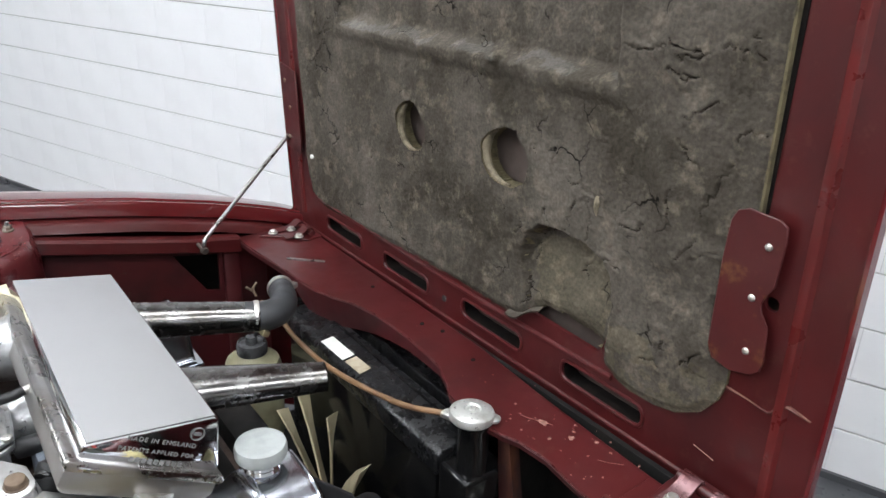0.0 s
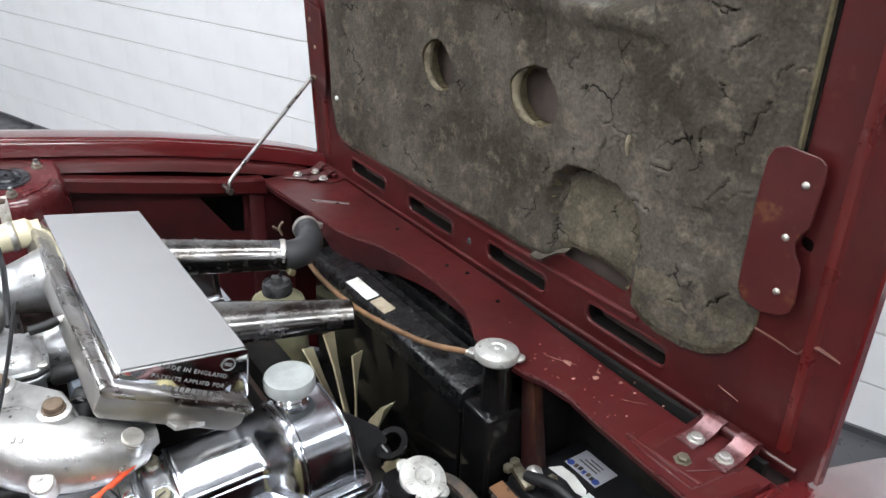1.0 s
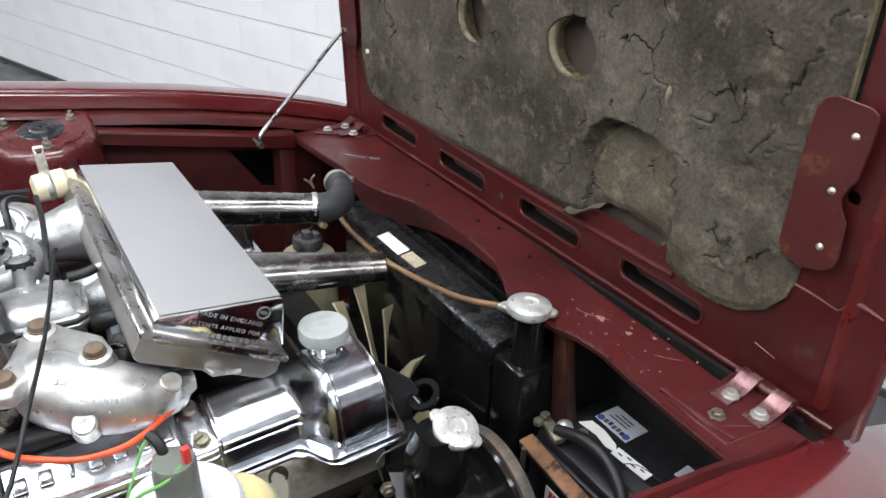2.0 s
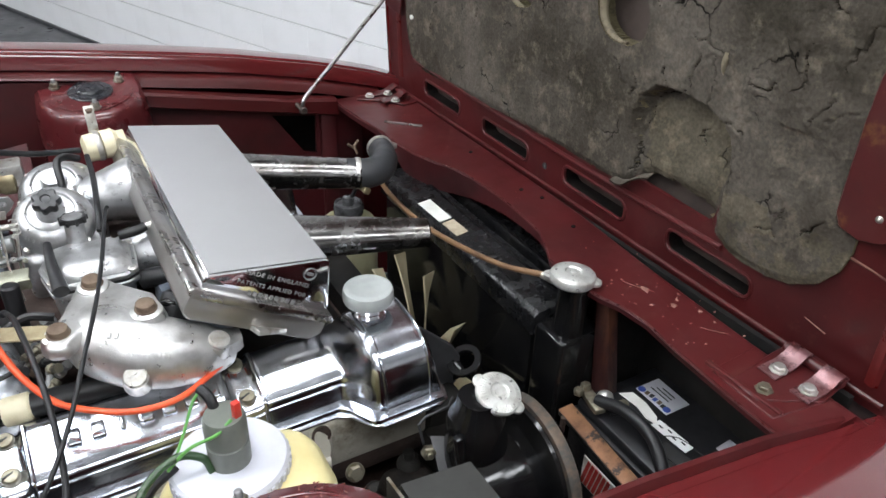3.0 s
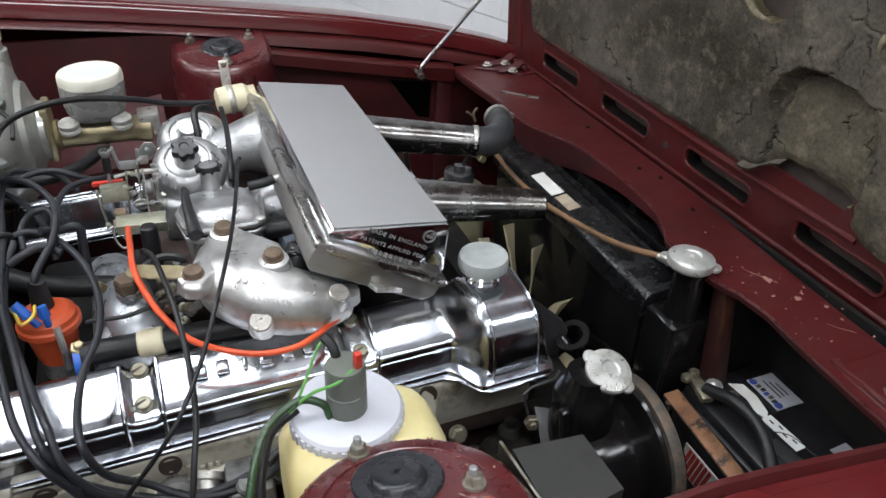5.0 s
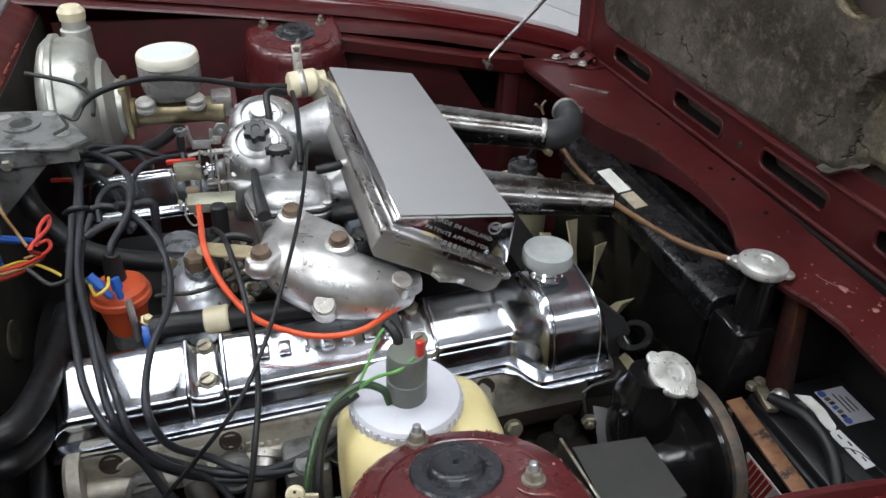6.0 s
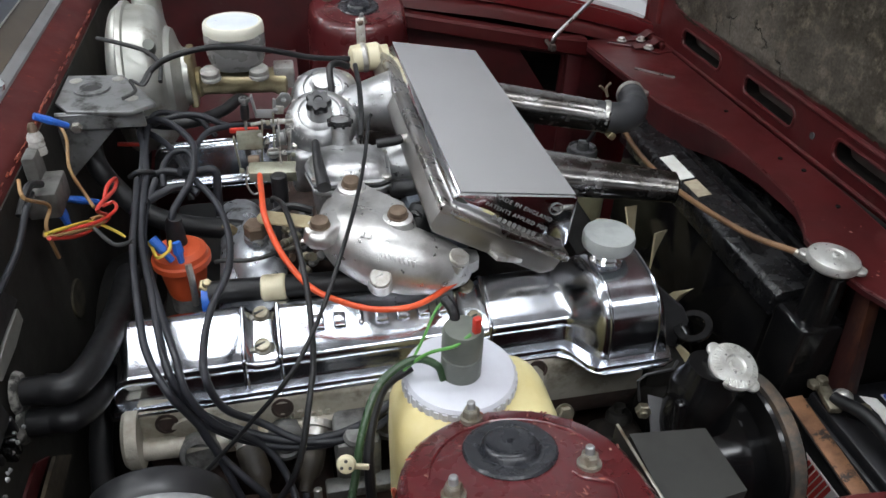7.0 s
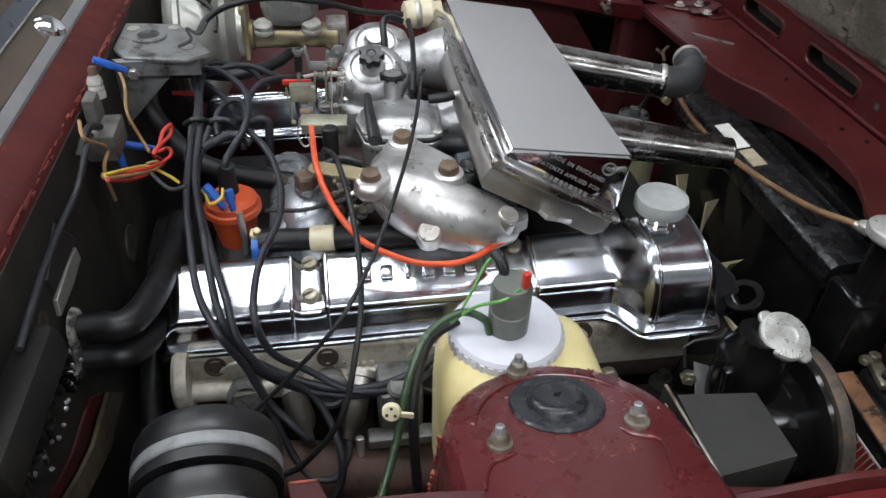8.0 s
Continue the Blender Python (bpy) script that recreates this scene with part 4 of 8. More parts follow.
for v in geo:
    if isinstance(v, bmesh.types.BMVert):
        v.co.x = hx(v.co.z) + (0.024 if (v.co.z > 0.88 or -0.312 < v.co.y < -0.165) and -0.47 < v.co.y < 0.5 else -0.0005)


def felt(name, tint):
    """Felt with blotches, dust specks and a net of fine cracks that comes and goes."""
    m = mat(name, tuple(0.040 * c for c in tint), 0.95, color2=(0.097 * tint[0] * 0.97, 0.097 * tint[1], 0.097 * tint[2] * 1.08), scale=6, lo=0.37, hi=0.66, bump=0.6, bscale=240, color3=tuple(0.145 * c for c in tint), scale3=30, lo3=0.52, hi3=0.80, spec=0.08)
    nd, lk = m.node_tree.nodes, m.node_tree.links
    b = nd["Principled BSDF"]
    col, nor = b.inputs["Base Color"].links[0].from_socket, b.inputs["Normal"].links[0].from_socket
    tc = nd.new("ShaderNodeTexCoord")
    warp = nd.new("ShaderNodeTexNoise")
    warp.inputs["Scale"].default_value, warp.inputs["Detail"].default_value = 38.0, 6.0
    lk.new(tc.outputs["Object"], warp.inputs["Vector"])
    add = nd.new("ShaderNodeVectorMath")
    add.operation = "MULTIPLY_ADD"
    add.inputs[1].default_value = (0.04, 0.04, 0.04)
    lk.new(warp.outputs["Color"], add.inputs[0])
    lk.new(tc.outputs["Object"], add.inputs[2])
    vor = nd.new("ShaderNodeTexVoronoi")
    vor.feature = "DISTANCE_TO_EDGE"
    vor.inputs["Scale"].default_value = 17.0
    lk.new(add.outputs[0], vor.inputs["Vector"])
    line = nd.new("ShaderNodeMapRange")
    line.inputs["From Min"].default_value, line.inputs["From Max"].default_value = 0.008, 0.026
    line.inputs["To Min"].default_value, line.inputs["To Max"].default_value = 1.0, 0.0
    lk.new(vor.outputs["Distance"], line.inputs["Value"])
    msk = nd.new("ShaderNodeTexNoise")
    msk.inputs["Scale"].default_value, msk.inputs["Detail"].default_value = 11.0, 4.0
    lk.new(tc.outputs["Object"], msk.inputs["Vector"])
    mr = nd.new("ShaderNodeMapRange")
    mr.inputs["From Min"].default_value, mr.inputs["From Max"].default_value = 0.575, 0.66
    lk.new(msk.outputs["Fac"], mr.inputs["Value"])
    mul = nd.new("ShaderNodeMath")
    mul.operation = "MULTIPLY"
    lk.new(line.outputs["Result"], mul.inputs[0])
    lk.new(mr.outputs["Result"], mul.inputs[1])
    grain = nd.new("ShaderNodeTexNoise")
    grain.inputs["Scale"].default_value, grain.inputs["Detail"].default_value = 230.0, 3.0
    lk.new(tc.outputs["Object"], grain.inputs["Vector"])
    gr = nd.new("ShaderNodeMapRange")
    gr.inputs["From Min"].default_value, gr.inputs["From Max"].default_value = 0.3, 0.7
    gr.inputs["To Min"].default_value, gr.inputs["To Max"].default_value = 0.80, 1.20
    lk.new(grain.outputs["Fac"], gr.inputs["Value"])
    sc = nd.new("ShaderNodeVectorMath")
    sc.operation = "SCALE"
    lk.new(col, sc.inputs[0])
    lk.new(gr.outputs["Result"], sc.inputs["Scale"])
    x = nd.new("ShaderNodeMix")
    x.data_type = "RGBA"
    lk.new(mul.outputs[0], x.inputs["Factor"])
    lk.new(sc.outputs[0], x.inputs[6])
    # crack net coloured near-black, shade painted into its lines
    x.inputs[7].default_value = (0.012, 0.010, 0.008, 1)
    lk.new(x.outputs[2], b.inputs["Base Color"])
    bp = nd.new("ShaderNodeBump")
    bp.invert = True
    bp.inputs["Strength"].default_value, bp.inputs["Distance"].default_value = 0.9, 0.003
    lk.new(mul.outputs[0], bp.inputs["Height"])
    lk.new(nor, bp.inputs["Normal"])
    lk.new(bp.outputs["Normal"], b.inputs["Normal"])
    return m


PAD = felt("dirty_felt", (1.14, 0.97, 0.75))
PAD_RIM = felt("rubbed_felt", (1.36, 1.22, 1.02))
PAD_SIDE = mat("felt_cut_edge", (0.13, 0.11, 0.065), 0.95, color2=(0.06, 0.05, 0.033), scale=60, bump=0.5, spec=0.1)
pad = part("insulation_pad", bm, PAD, bonnet, "cracked dark grey-brown felt insulation pad", smooth=50)
pad.data.materials.append(PAD_RIM)
pad.data.materials.append(PAD_SIDE)
pad.data.materials.append(felt("sandy_felt", (1.32, 1.12, 0.78)))
# dark felt for crack faces, painting the shade inside them
pad.data.materials.append(mat("crack_shade", (0.026, 0.021, 0.016), 0.95, color2=(0.042, 0.035, 0.027), scale=90, spec=0.05))
for f in pad.data.polygons:
    y, z = f.center.y, f.center.z + 0.72
    rd = max(RECESS[0] - y, y - RECESS[1], RECESS[2] - z) + 0.012 * noise.noise((y * 28, z * 28, 7.0)) + 0.004 * noise.noise((y * 160, z * 160, 3.0))
    wob = 0.0016 * noise.noise((y * 150, z * 150, 0)) + 0.0012 * noise.noise((y * 60, z * 60, 3.0))
    if abs(f.normal.x) < 0.25 and f.center.x > -0.02:
        f.material_index = 2
    elif any(abs(y - c[0][0]) < 0.09 and abs(z - c[0][1]) < 0.1 and crack_dist(y, z, c) < crack_width(y, z) * 0.9 for c in CRACKS):
        f.material_index = 4
    elif inside(y, z, NICHE) and seg_dist(y, z, NICHE) > 0.012 + 0.012 * noise.noise((y * 40, z * 40, 6.0)):
        f.material_index = 3
    elif z < 0.90 and y < -0.33 and noise.noise((y * 20, z * 20, 8.0)) + 0.4 * noise.noise((y * 90, z * 90, 8.0)) > 0.05:
        f.material_index = 3
    elif -0.004 < rd < 0.008 and noise.noise((y * 14, z * 14, 2.0)) > -0.25:
        f.material_index = 1
# black strip laid on the frame, painting the shaded gap
part("edge_shade_strip", loft([[(hx(z) - 0.0012, -0.5085, z), (hx(z) - 0.0012, -0.5115 - w, z), (hx(z) + 0.002, -0.5115 - w, z), (hx(z) + 0.002, -0.5085, z)] for z, w in ((1.09, 0.0005), (1.2, 0.0018), (1.40, 0.004))]), SHADEBLK, fr, "black strip painted as the shaded gap beside the pad")
part("cut_edge", loft([[(hx(z) - 0.0085, -0.5062, z), (hx(z) - 0.0080, -0.5086, z), (hx(z) - 0.001, -0.5088, z), (hx(z) - 0.001, -0.5062, z)] for z in (1.09, 1.2, 1.40)]), PAD_SIDE, pad, "paler cut edge of the felt")
# torn flap and lighter torn spots
part("torn_flap", loft([[(hx(0.85) - 0.010 - d, y, z), (hx(0.85) - 0.012 - d, y - 0.002, z + 0.004), (hx(0.85) - 0.006, y - 0.006, z + 0.011), (hx(0.85) - 0.005, y, z + 0.003)] for y, z, d in ((-0.135, 0.818, 0.0), (-0.150, 0.819, 0.003), (-0.165, 0.825, 0.005), (-0.180, 0.838, 0.004), (-0.192, 0.846, 0.001), (-0.206, 0.852, 0.0))]), PAD, pad)
FLUFF = mat("torn_felt_core", (0.20, 0.17, 0.12), 0.95, color2=(0.10, 0.085, 0.06), scale=60, bump=0.6, bscale=300, spec=0.1)
part("torn_core", tube([(hx(1.0) - 0.006, -0.2925, 1.052), (hx(1.0) - 0.008, -0.2940, 1.044), (hx(1.0) - 0.007, -0.2930, 1.034), (hx(1.0) - 0.005, -0.2945, 1.024)], [0.0022, 0.0040, 0.0030, 0.0012], 8, 5), FLUFF, pad)
for a, b, rw, rh in HOLES:
    arc = [(hx(b) + 0.002, a + rw * 0.98 * math.cos(t), b + rh * 0.98 * math.sin(t)) for t in [radians(q) for q in range(-100, 60, 12)]]
    part("hole_edge", tube(arc, [0.002, 0.005, 0.006, 0.007, 0.003], 10, 2), FLUFF, pad, "paler torn felt rim")
part("stain_spot", cyl((hx(0.9) - 0.003, 0.497, 0.905), (hx(0.9) - 0.008, 0.497, 0.905), 0.0045, seg=10), PAPER, pad)


def lock_plate(S, nm):
    o = [(S * y, z) for y, z in ((0.478, 1.040), (0.481, 1.085), (0.487, 1.097), (0.499, 1.102), (0.533, 1.100), (0.541, 1.095), (0.5425, 1.080), (0.5395, 1.030), (0.533, 1.020), (0.5285, 1.008), (0.531, 0.998), (0.540, 0.985), (0.543, 0.945), (0.540, 0.933), (0.531, 0.925), (0.507, 0.918), (0.484, 0.923), (0.477, 0.937))]
    bm = plate(o, [], "x", 0.0, -0.003, 0.0008)
    for v in bm.verts:
        v.co.x += hx(v.co.z) - (0.011 if S < 0 else 0.012)
    p = part(nm, bm, mat("rust_edged_maroon", (0.062, 0.0085, 0.0085), 0.45, color2=(0.045, 0.007, 0.0075), scale=10, color3=(0.13, 0.055, 0.02), scale3=24, lo3=0.58, hi3=0.72, bump=0.1, bscale=120), bonnet, "maroon lock plate with rust spots")
    for y, z in ((0.526, 1.070), (0.518, 1.011), (0.522, 0.950)):
        part("rivet", lathe((hx(z) - (0.014 if S < 0 else 0.015), S * y, z), (-1, 0, 0), [(0.0042, 0), (0.0037, 0.0016), (0.0022, 0.0028), (0, 0.0032)], 14), STEEL, p, "bright rivet head")
    return p


lock_plate(-1, "lock_plate")
lp = [(0.535, 1.075), (0.60, 1.085), (0.60, 0.905), (0.54, 0.90), (0.532, 0.93)]
bm = plate(lp, [], "x", 0.0, -0.003, 0.0008)
for v in bm.verts:
    v.co.x += hx(v.co.z) - 0.008
farp = part("stay_plate", bm, RED, bonnet, "maroon stay mounting plate")
for y, z in ((0.571, 0.995), (0.585, 1.05), (0.583, 0.93)):
    part("rivet", lathe((hx(z) - 0.011, y, z), (-1, 0, 0), [(0.005, 0), (0.004, 0.002), (0, 0.0035)], 12), RUST, farp)


def hinge(S):
    zc = slam_z(S * 0.5)
    o = ((-0.128, 0.484), (-0.128, 0.520), (-0.066, 0.556), (-0.006, 0.545), (-0.006, 0.470), (-0.045, 0.472)) if S < 0 else ((-0.125, 0.535), (-0.075, 0.548), (-0.012, 0.540), (-0.012, 0.468), (-0.050, 0.462), (-0.075, 0.500))
    p = part("hinge", plate([(x, S * y) for x, y in o], [], "z", zc, zc + 0.004, 0.001), RED, bonnet, "maroon bonnet hinge, paint rubbed thin")
    part("barrel", cyl((-0.031, S * 0.476, zc + 0.010), (-0.031, S * 0.552, zc + 0.010), 0.0062, seg=16, bev=0.001), RED, p)
    for y0, y1 in ((0.484, 0.508), (0.527, 0.551)):
        prof = [(-0.086, 0.0045), (-0.070, 0.0050), (-0.055, 0.0065), (-0.045, 0.0110), (-0.038, 0.0165), (-0.031, 0.0180), (-0.025, 0.0155), (-0.0235, 0.0100)]
        part("strap", loft([[(x, S * y0, zc + z) for x, z in prof] + [(x, S * y0, zc + z + 0.002) for x, z in prof[::-1]], [(x, S * y1, zc + z) for x, z in prof] + [(x, S * y1, zc + z + 0.002) for x, z in prof[::-1]]]), HINGEM if S < 0 else RED, p, "pinkish metallic hinge strap" if S < 0 else "")
    for x, y, m in ((-0.070, 0.499, STEEL), (-0.108, 0.512, DULLZ), (-0.070, 0.538, STEEL)) if S < 0 else ((-0.097, 0.529, STEEL), (-0.056, 0.526, STEEL), (-0.059, 0.482, STEEL)):
        part("bolt", lathe((x, S * y, zc + (0.0035 if m is DULLZ else 0.0065)), (0, 0, 1), [(0.0105, 0), (0.0105, 0.0015), (0.0072, 0.002), (0.0072, 0.006), (0.006, 0.007)], 6 if m is DULLZ else 8), m, p, "plated bolt head", smooth=0)
    return p


hinge(-1)
hinge(1)

# stay rod
stay = thing("stay_rod", (-0.254, 0.51, 0.75), "thin rusty steel bonnet stay rod", "stay rod")
part("rod", tube([(-0.254, 0.507, 0.742), (-0.252, 0.508, 0.757), (-0.243, 0.511, 0.769), (-0.20, 0.526, 0.801), (-0.10, 0.566, 0.872), (-0.035, 0.592, 0.918), (-0.020, 0.596, 0.930)], 0.0042, 10, 4), CHROME_WORN, stay)
part("pivot", lathe((-0.254, 0.498, 0.742), (0, 1, 0), [(0.006, 0), (0.008, 0.003), (0.008, 0.010), (0.0045, 0.014), (0.0045, 0.046)], 14), EXH, stay)
part("tip", cyl((-0.024, 0.590, 0.925), (-0.010, 0.597, 0.935), 0.0065, seg=12, bev=0.001), EXH, stay)


# ---- radiator ----
rad = thing("radiator", (-0.14, 0.05, 0.30), "black painted radiator with label and filler neck", "radiator")
part("core", span(-0.178, -0.112, -0.195, 0.285, 0.30, 0.655, 0.004), BLACK, rad)
part("top_tank", prism([(-0.185, 0.640), (-0.185, 0.672), (-0.178, 0.679), (-0.135, 0.684), (-0.112, 0.682), (-0.108, 0.674), (-0.108, 0.640)], "y", -0.205, 0.295, 0.003), SCUFF, rad, "black top tank, oily and scuffed")
part("front_lip", prism([(-0.104, 0.60), (-0.100, 0.690), (-0.094, 0.690), (-0.094, 0.60)], "y", -0.15, 0.30, 0.001), BLACK, rad)
part("shroud", prism([(-0.094, 0.62), (-0.094, 0.665), (-0.060, 0.668), (-0.030, 0.655), (-0.030, 0.62)], "y", -0.16, 0.32, 0.002), SCUFF, rad)
part("seam", tube([(-0.128, y, 0.685) for y in (-0.19, 0.0, 0.285)], 0.0022, 6, 3), BLACK, rad)
part("label", box((-0.166, 0.1165, 0.6822), (0.0235, 0.074, 0.0012), (0, -6.6, 1)), PAPER, rad, "white paper label")
part("old_label", box((-0.164, 0.050, 0.6823), (0.0225, 0.046, 0.0010), (0, -6.6, 2)), PAPER2, rad, "aged brown label")
part("stamped_tag", box((-0.160, -0.10, 0.6835), (0.014, 0.050, 0.0012), (0, -6, -4), 0.0005), BLACK, rad)
tank = part("side_tank", span(-0.186, -0.108, -0.270, -0.206, 0.36, 0.670, 0.009, 3), BLACK, rad, "glossy black side tank")
part("neck", lathe((-0.155, -0.244, 0.660), (0, 0, 1), [(0.026, 0), (0.022, 0.008), (0.021, 0.078), (0.024, 0.084), (0.024, 0.093)], 24), BLACK, rad, "black filler neck")
cap = part("filler_cap", lathe((-0.159, -0.243, 0.753), (0.05, 0, 1), [(0.027, -0.004), (0.0305, 0.0), (0.0310, 0.006), (0.0295, 0.0095), (0.024, 0.0125), (0.012, 0.0135), (0.010, 0.0115), (0.004, 0.0115), (0.003, 0.0145), (0.0, 0.015)], 36), PRESSED, rad, "bright pressed pressure cap")
for a in (-45, 135):
    c, s = math.cos(radians(a)), math.sin(radians(a))
    part("ear", lathe((-0.159 + 0.029 * c, -0.243 + 0.029 * s, 0.7515), (0.05, 0, 1), [(0.0090, 0), (0.0098, 0.0012), (0.0098, 0.0045), (0.0080, 0.0058), (0.0, 0.0062)], 18), PRESSED, cap)
part("overflow_stub", cyl((-0.172, -0.222, 0.742), (-0.180, -0.205, 0.744), 0.005, seg=10), STEEL, rad)
part("bolt", lathe((-0.158, 0.315, 0.690), (0, 0, 1), [(0.008, 0), (0.008, 0.006), (0.004, 0.007), (0.004, 0.014)], 6), STEEL, rad, smooth=0)
part("bracket", box((-0.060, 0.01, 0.685), (0.006, 0.02, 0.034), (0, 0, 0), 0.001), BLACK, rad)
part("bracket", box((-0.145, 0.322, 0.678), (0.06, 0.03, 0.004), (0, 0, -12), 0.001), BLACK, rad)
solo("overflow_tube", tube([(-0.178, -0.206, 0.744), (-0.20, -0.14, 0.728), (-0.215, -0.04, 0.712), (-0.222, 0.06, 0.700), (-0.224, 0.16, 0.700), (-0.222, 0.24, 0.712), (-0.230, 0.285, 0.715)], 0.0043, 10), TUBEBR,
     "thin brown rubber overflow tube along the radiator", "tube")

# ---- fan ----
fan = thing("cooling_fan", (-0.26, 0.03, 0.42), "yellowed plastic engine cooling fan at rest", "fan")
part("hub", cyl((-0.30, 0.03, 0.42), (-0.215, 0.03, 0.42), 0.045, seg=24, bev=0.006), BLACK, fan)
for i, a in enumerate((65, 94, 124, 157, 190, 222, 255, 288, 320, 353, 30)):
    c, s = math.cos(radians(a)), math.sin(radians(a))
    L = 0.212
    rows = []
    for k in range(4):
        q = 0.04 + (L - 0.04) * k / 3
        w = (0.016, 0.019, 0.016, 0.003)[k]
        rows.append([(-0.232 - 0.012, 0.03 + q * c - w * s, 0.42 + q * s + w * c), (-0.232 + 0.010, 0.03 + q * c + w * s, 0.42 + q * s - w * c), (-0.232 + 0.013, 0.03 + q * c + w * s, 0.42 + q * s - w * c), (-0.232 - 0.009, 0.03 + q * c - w * s, 0.42 + q * s + w * c)])
    part("blade", loft(rows), FANPL, fan)

# ---- battery ----
bat = thing("battery", (-0.09, -0.40, 0.42), "black car battery with silver and white labels", "battery")
part("case", span(-0.172, 0.0, -0.535, -0.292, 0.42, 0.575, 0.004), BLACKPL, bat)
part("lid", span(-0.168, -0.003, -0.530, -0.297, 0.574, 0.592, 0.005), BLACKPL, bat)
part("handle_recess", box((-0.125, -0.445, 0.5925), (0.022, 0.055, 0.003), (0, 0, 10), 0.001), INKBLK, bat)
part("rib", tube([(-0.150, -0.345, 0.593), (-0.130, -0.36, 0.593), (-0.125, -0.40, 0.593), (-0.100, -0.42, 0.593), (-0.09, -0.47, 0.593)], 0.0016, 6, 3), BLACKPL, bat)
lab = part("label", box((-0.0625, -0.351, 0.5935), (0.043, 0.060, 0.0012), (0, 0, 0), 0.0003), SILVERL, bat, "silver maker's label")
part("emblem", cyl((-0.078, -0.327, 0.594), (-0.078, -0.327, 0.5947), 0.0055, seg=16), INKBLUE, lab)
part("emblem", cyl((-0.077, -0.374, 0.594), (-0.077, -0.374, 0.5947), 0.0055, seg=16), INKBLUE, lab)
for k in range(5):
    part("print_bar", box((-0.077 + 0.0012 * (k % 2), -0.3365 - 0.0075 * k, 0.5944), (0.0075, 0.0055, 0.0006), (0, 0, 8)), (RUST, INKBLK, INKBLUE, RUST, INKBLK)[k], lab)
for k in range(3):
    part("print_bar", box((-0.064 + 0.0065 * k, -0.347 - 0.002 * k, 0.5944), (0.0016, 0.034 - 0.005 * k, 0.0006)), INKBLK, lab)
part("sticker", plate([(-0.112, -0.318), (-0.094, -0.326), (-0.092, -0.350), (-0.098, -0.378), (-0.108, -0.388), (-0.113, -0.372), (-0.108, -0.350)], [], "z", 0.593, 0.5942), PAPER, bat, "torn pale sticker")
bars = part("label", box((-0.1045, -0.413, 0.5936), (0.0165, 0.058, 0.0012), (0, 0, 4)), WHITEPL, bat, "white strip label")
for k in range(4):
    part("print_bar", box((-0.1065 + 0.0045 * (k % 2), -0.394 - 0.012 * k, 0.5945), (0.0022, 0.007, 0.0005)), INKBLK, bars)
part("vent_cap", cyl((-0.092, -0.466, 0.590), (-0.092, -0.466, 0.594), 0.011, seg=18, bev=0.001), BLACKPL, bat)
lab2 = part("label", box((-0.055, -0.474, 0.5936), (0.027, 0.040, 0.0012), (0, 0, 4)), SILVERL, bat)
part("print_bar", box((-0.048, -0.476, 0.5944), (0.010, 0.014, 0.0005), (0, 0, 35)), INKRED, lab2)
term = part("terminal_clamp", box((-0.160, -0.318, 0.601), (0.018, 0.048, 0.010), (0, 0, -12), 0.004), DULLZ, bat, "brass terminal clamp with bolts")
for x, y in ((-0.172, -0.302), (-0.157, -0.298), (-0.150, -0.340), (-0.135, -0.350)):
    part("clamp_bolt", lathe((x, y, 0.606), (0, 0, 1), [(0.0075, 0), (0.0075, 0.006), (0.006, 0.008)], 6), DULLZ, term, smooth=0)
part("clamp_dome", lathe((-0.146, -0.326, 0.606), (0, 0, 1), [(0.012, 0), (0.010, 0.006), (0.005, 0.009), (0, 0.010)], 18), STEEL, term)
part("front_badge", box((-0.176, -0.372, 0.498), (0.002, 0.07, 0.05)), PAPER, bat, "white front label with red stripes")
for k in range(6):
    part("badge_stripe", box((-0.1775, -0.345 - 0.008 * k, 0.498), (0.001, 0.0055, 0.046), (12, 0, 0)), INKRED, bat)
solo("battery_cable", tube([(-0.158, -0.325, 0.606), (-0.150, -0.37, 0.620), (-0.148, -0.42, 0.612), (-0.165, -0.465, 0.580), (-0.19, -0.485, 0.545), (-0.21, -0.49, 0.48)], 0.0085, 12), RUBBER, "thick black battery cable", "cable")
hold = thing("battery_clamp", (-0.19, -0.40, 0.45), "rusty copper coloured battery hold-down strip", "battery clamp")
part("strip", box((-0.193, -0.395, 0.582), (0.022, 0.20, 0.003), (0, -8, -4), 0.001), COPPER, hold)
part("upstand", box((-0.203, -0.395, 0.576), (0.003, 0.20, 0.008), (0, -8, -4), 0.001), BLACKM, hold)
part("rod", cyl((-0.20, -0.31, 0.44), (-0.20, -0.31, 0.581), 0.004, seg=10), EXH, hold)
part("tray_foot", box((-0.195, -0.31, 0.43), (0.02, 0.02, 0.05), (0, 0, 0), 0.002), BLACKM, hold)
solo("battery_tray", span(-0.215, 0.0, -0.545, -0.285, 0.405, 0.419, 0.003), BLACKM, "dark steel battery tray", "battery tray")

# ---- engine block and cylinder heads ----
eng = thing("engine", (-0.65, 0.0, 0.30), "V8 engine with chromed rocker covers and alloy heads", "engine")
part("block", span(-0.98, -0.36, -0.20, 0.22, 0.30, 0.60, 0.015), EXH, eng)
part("valley_cover", span(-0.95, -0.42, -0.15, 0.15, 0.60, 0.675, 0.012), BLACKM, eng)


def resample(pts, n):
    pts = [Vector((a, b, 0)) for a, b in pts]
    d = [0.0]
    for a, b in zip(pts, pts[1:]):
        d.append(d[-1] + (b - a).length)
    out = []
    for i in range(n):
        q = d[-1] * i / (n - 1)
        out.append((float(np.interp(q, d, [v.x for v in pts])), float(np.interp(q, d, [v.y for v in pts]))))
    return out


def cover_z(x):
    return 0.672 + (x + 0.96) * 0.022


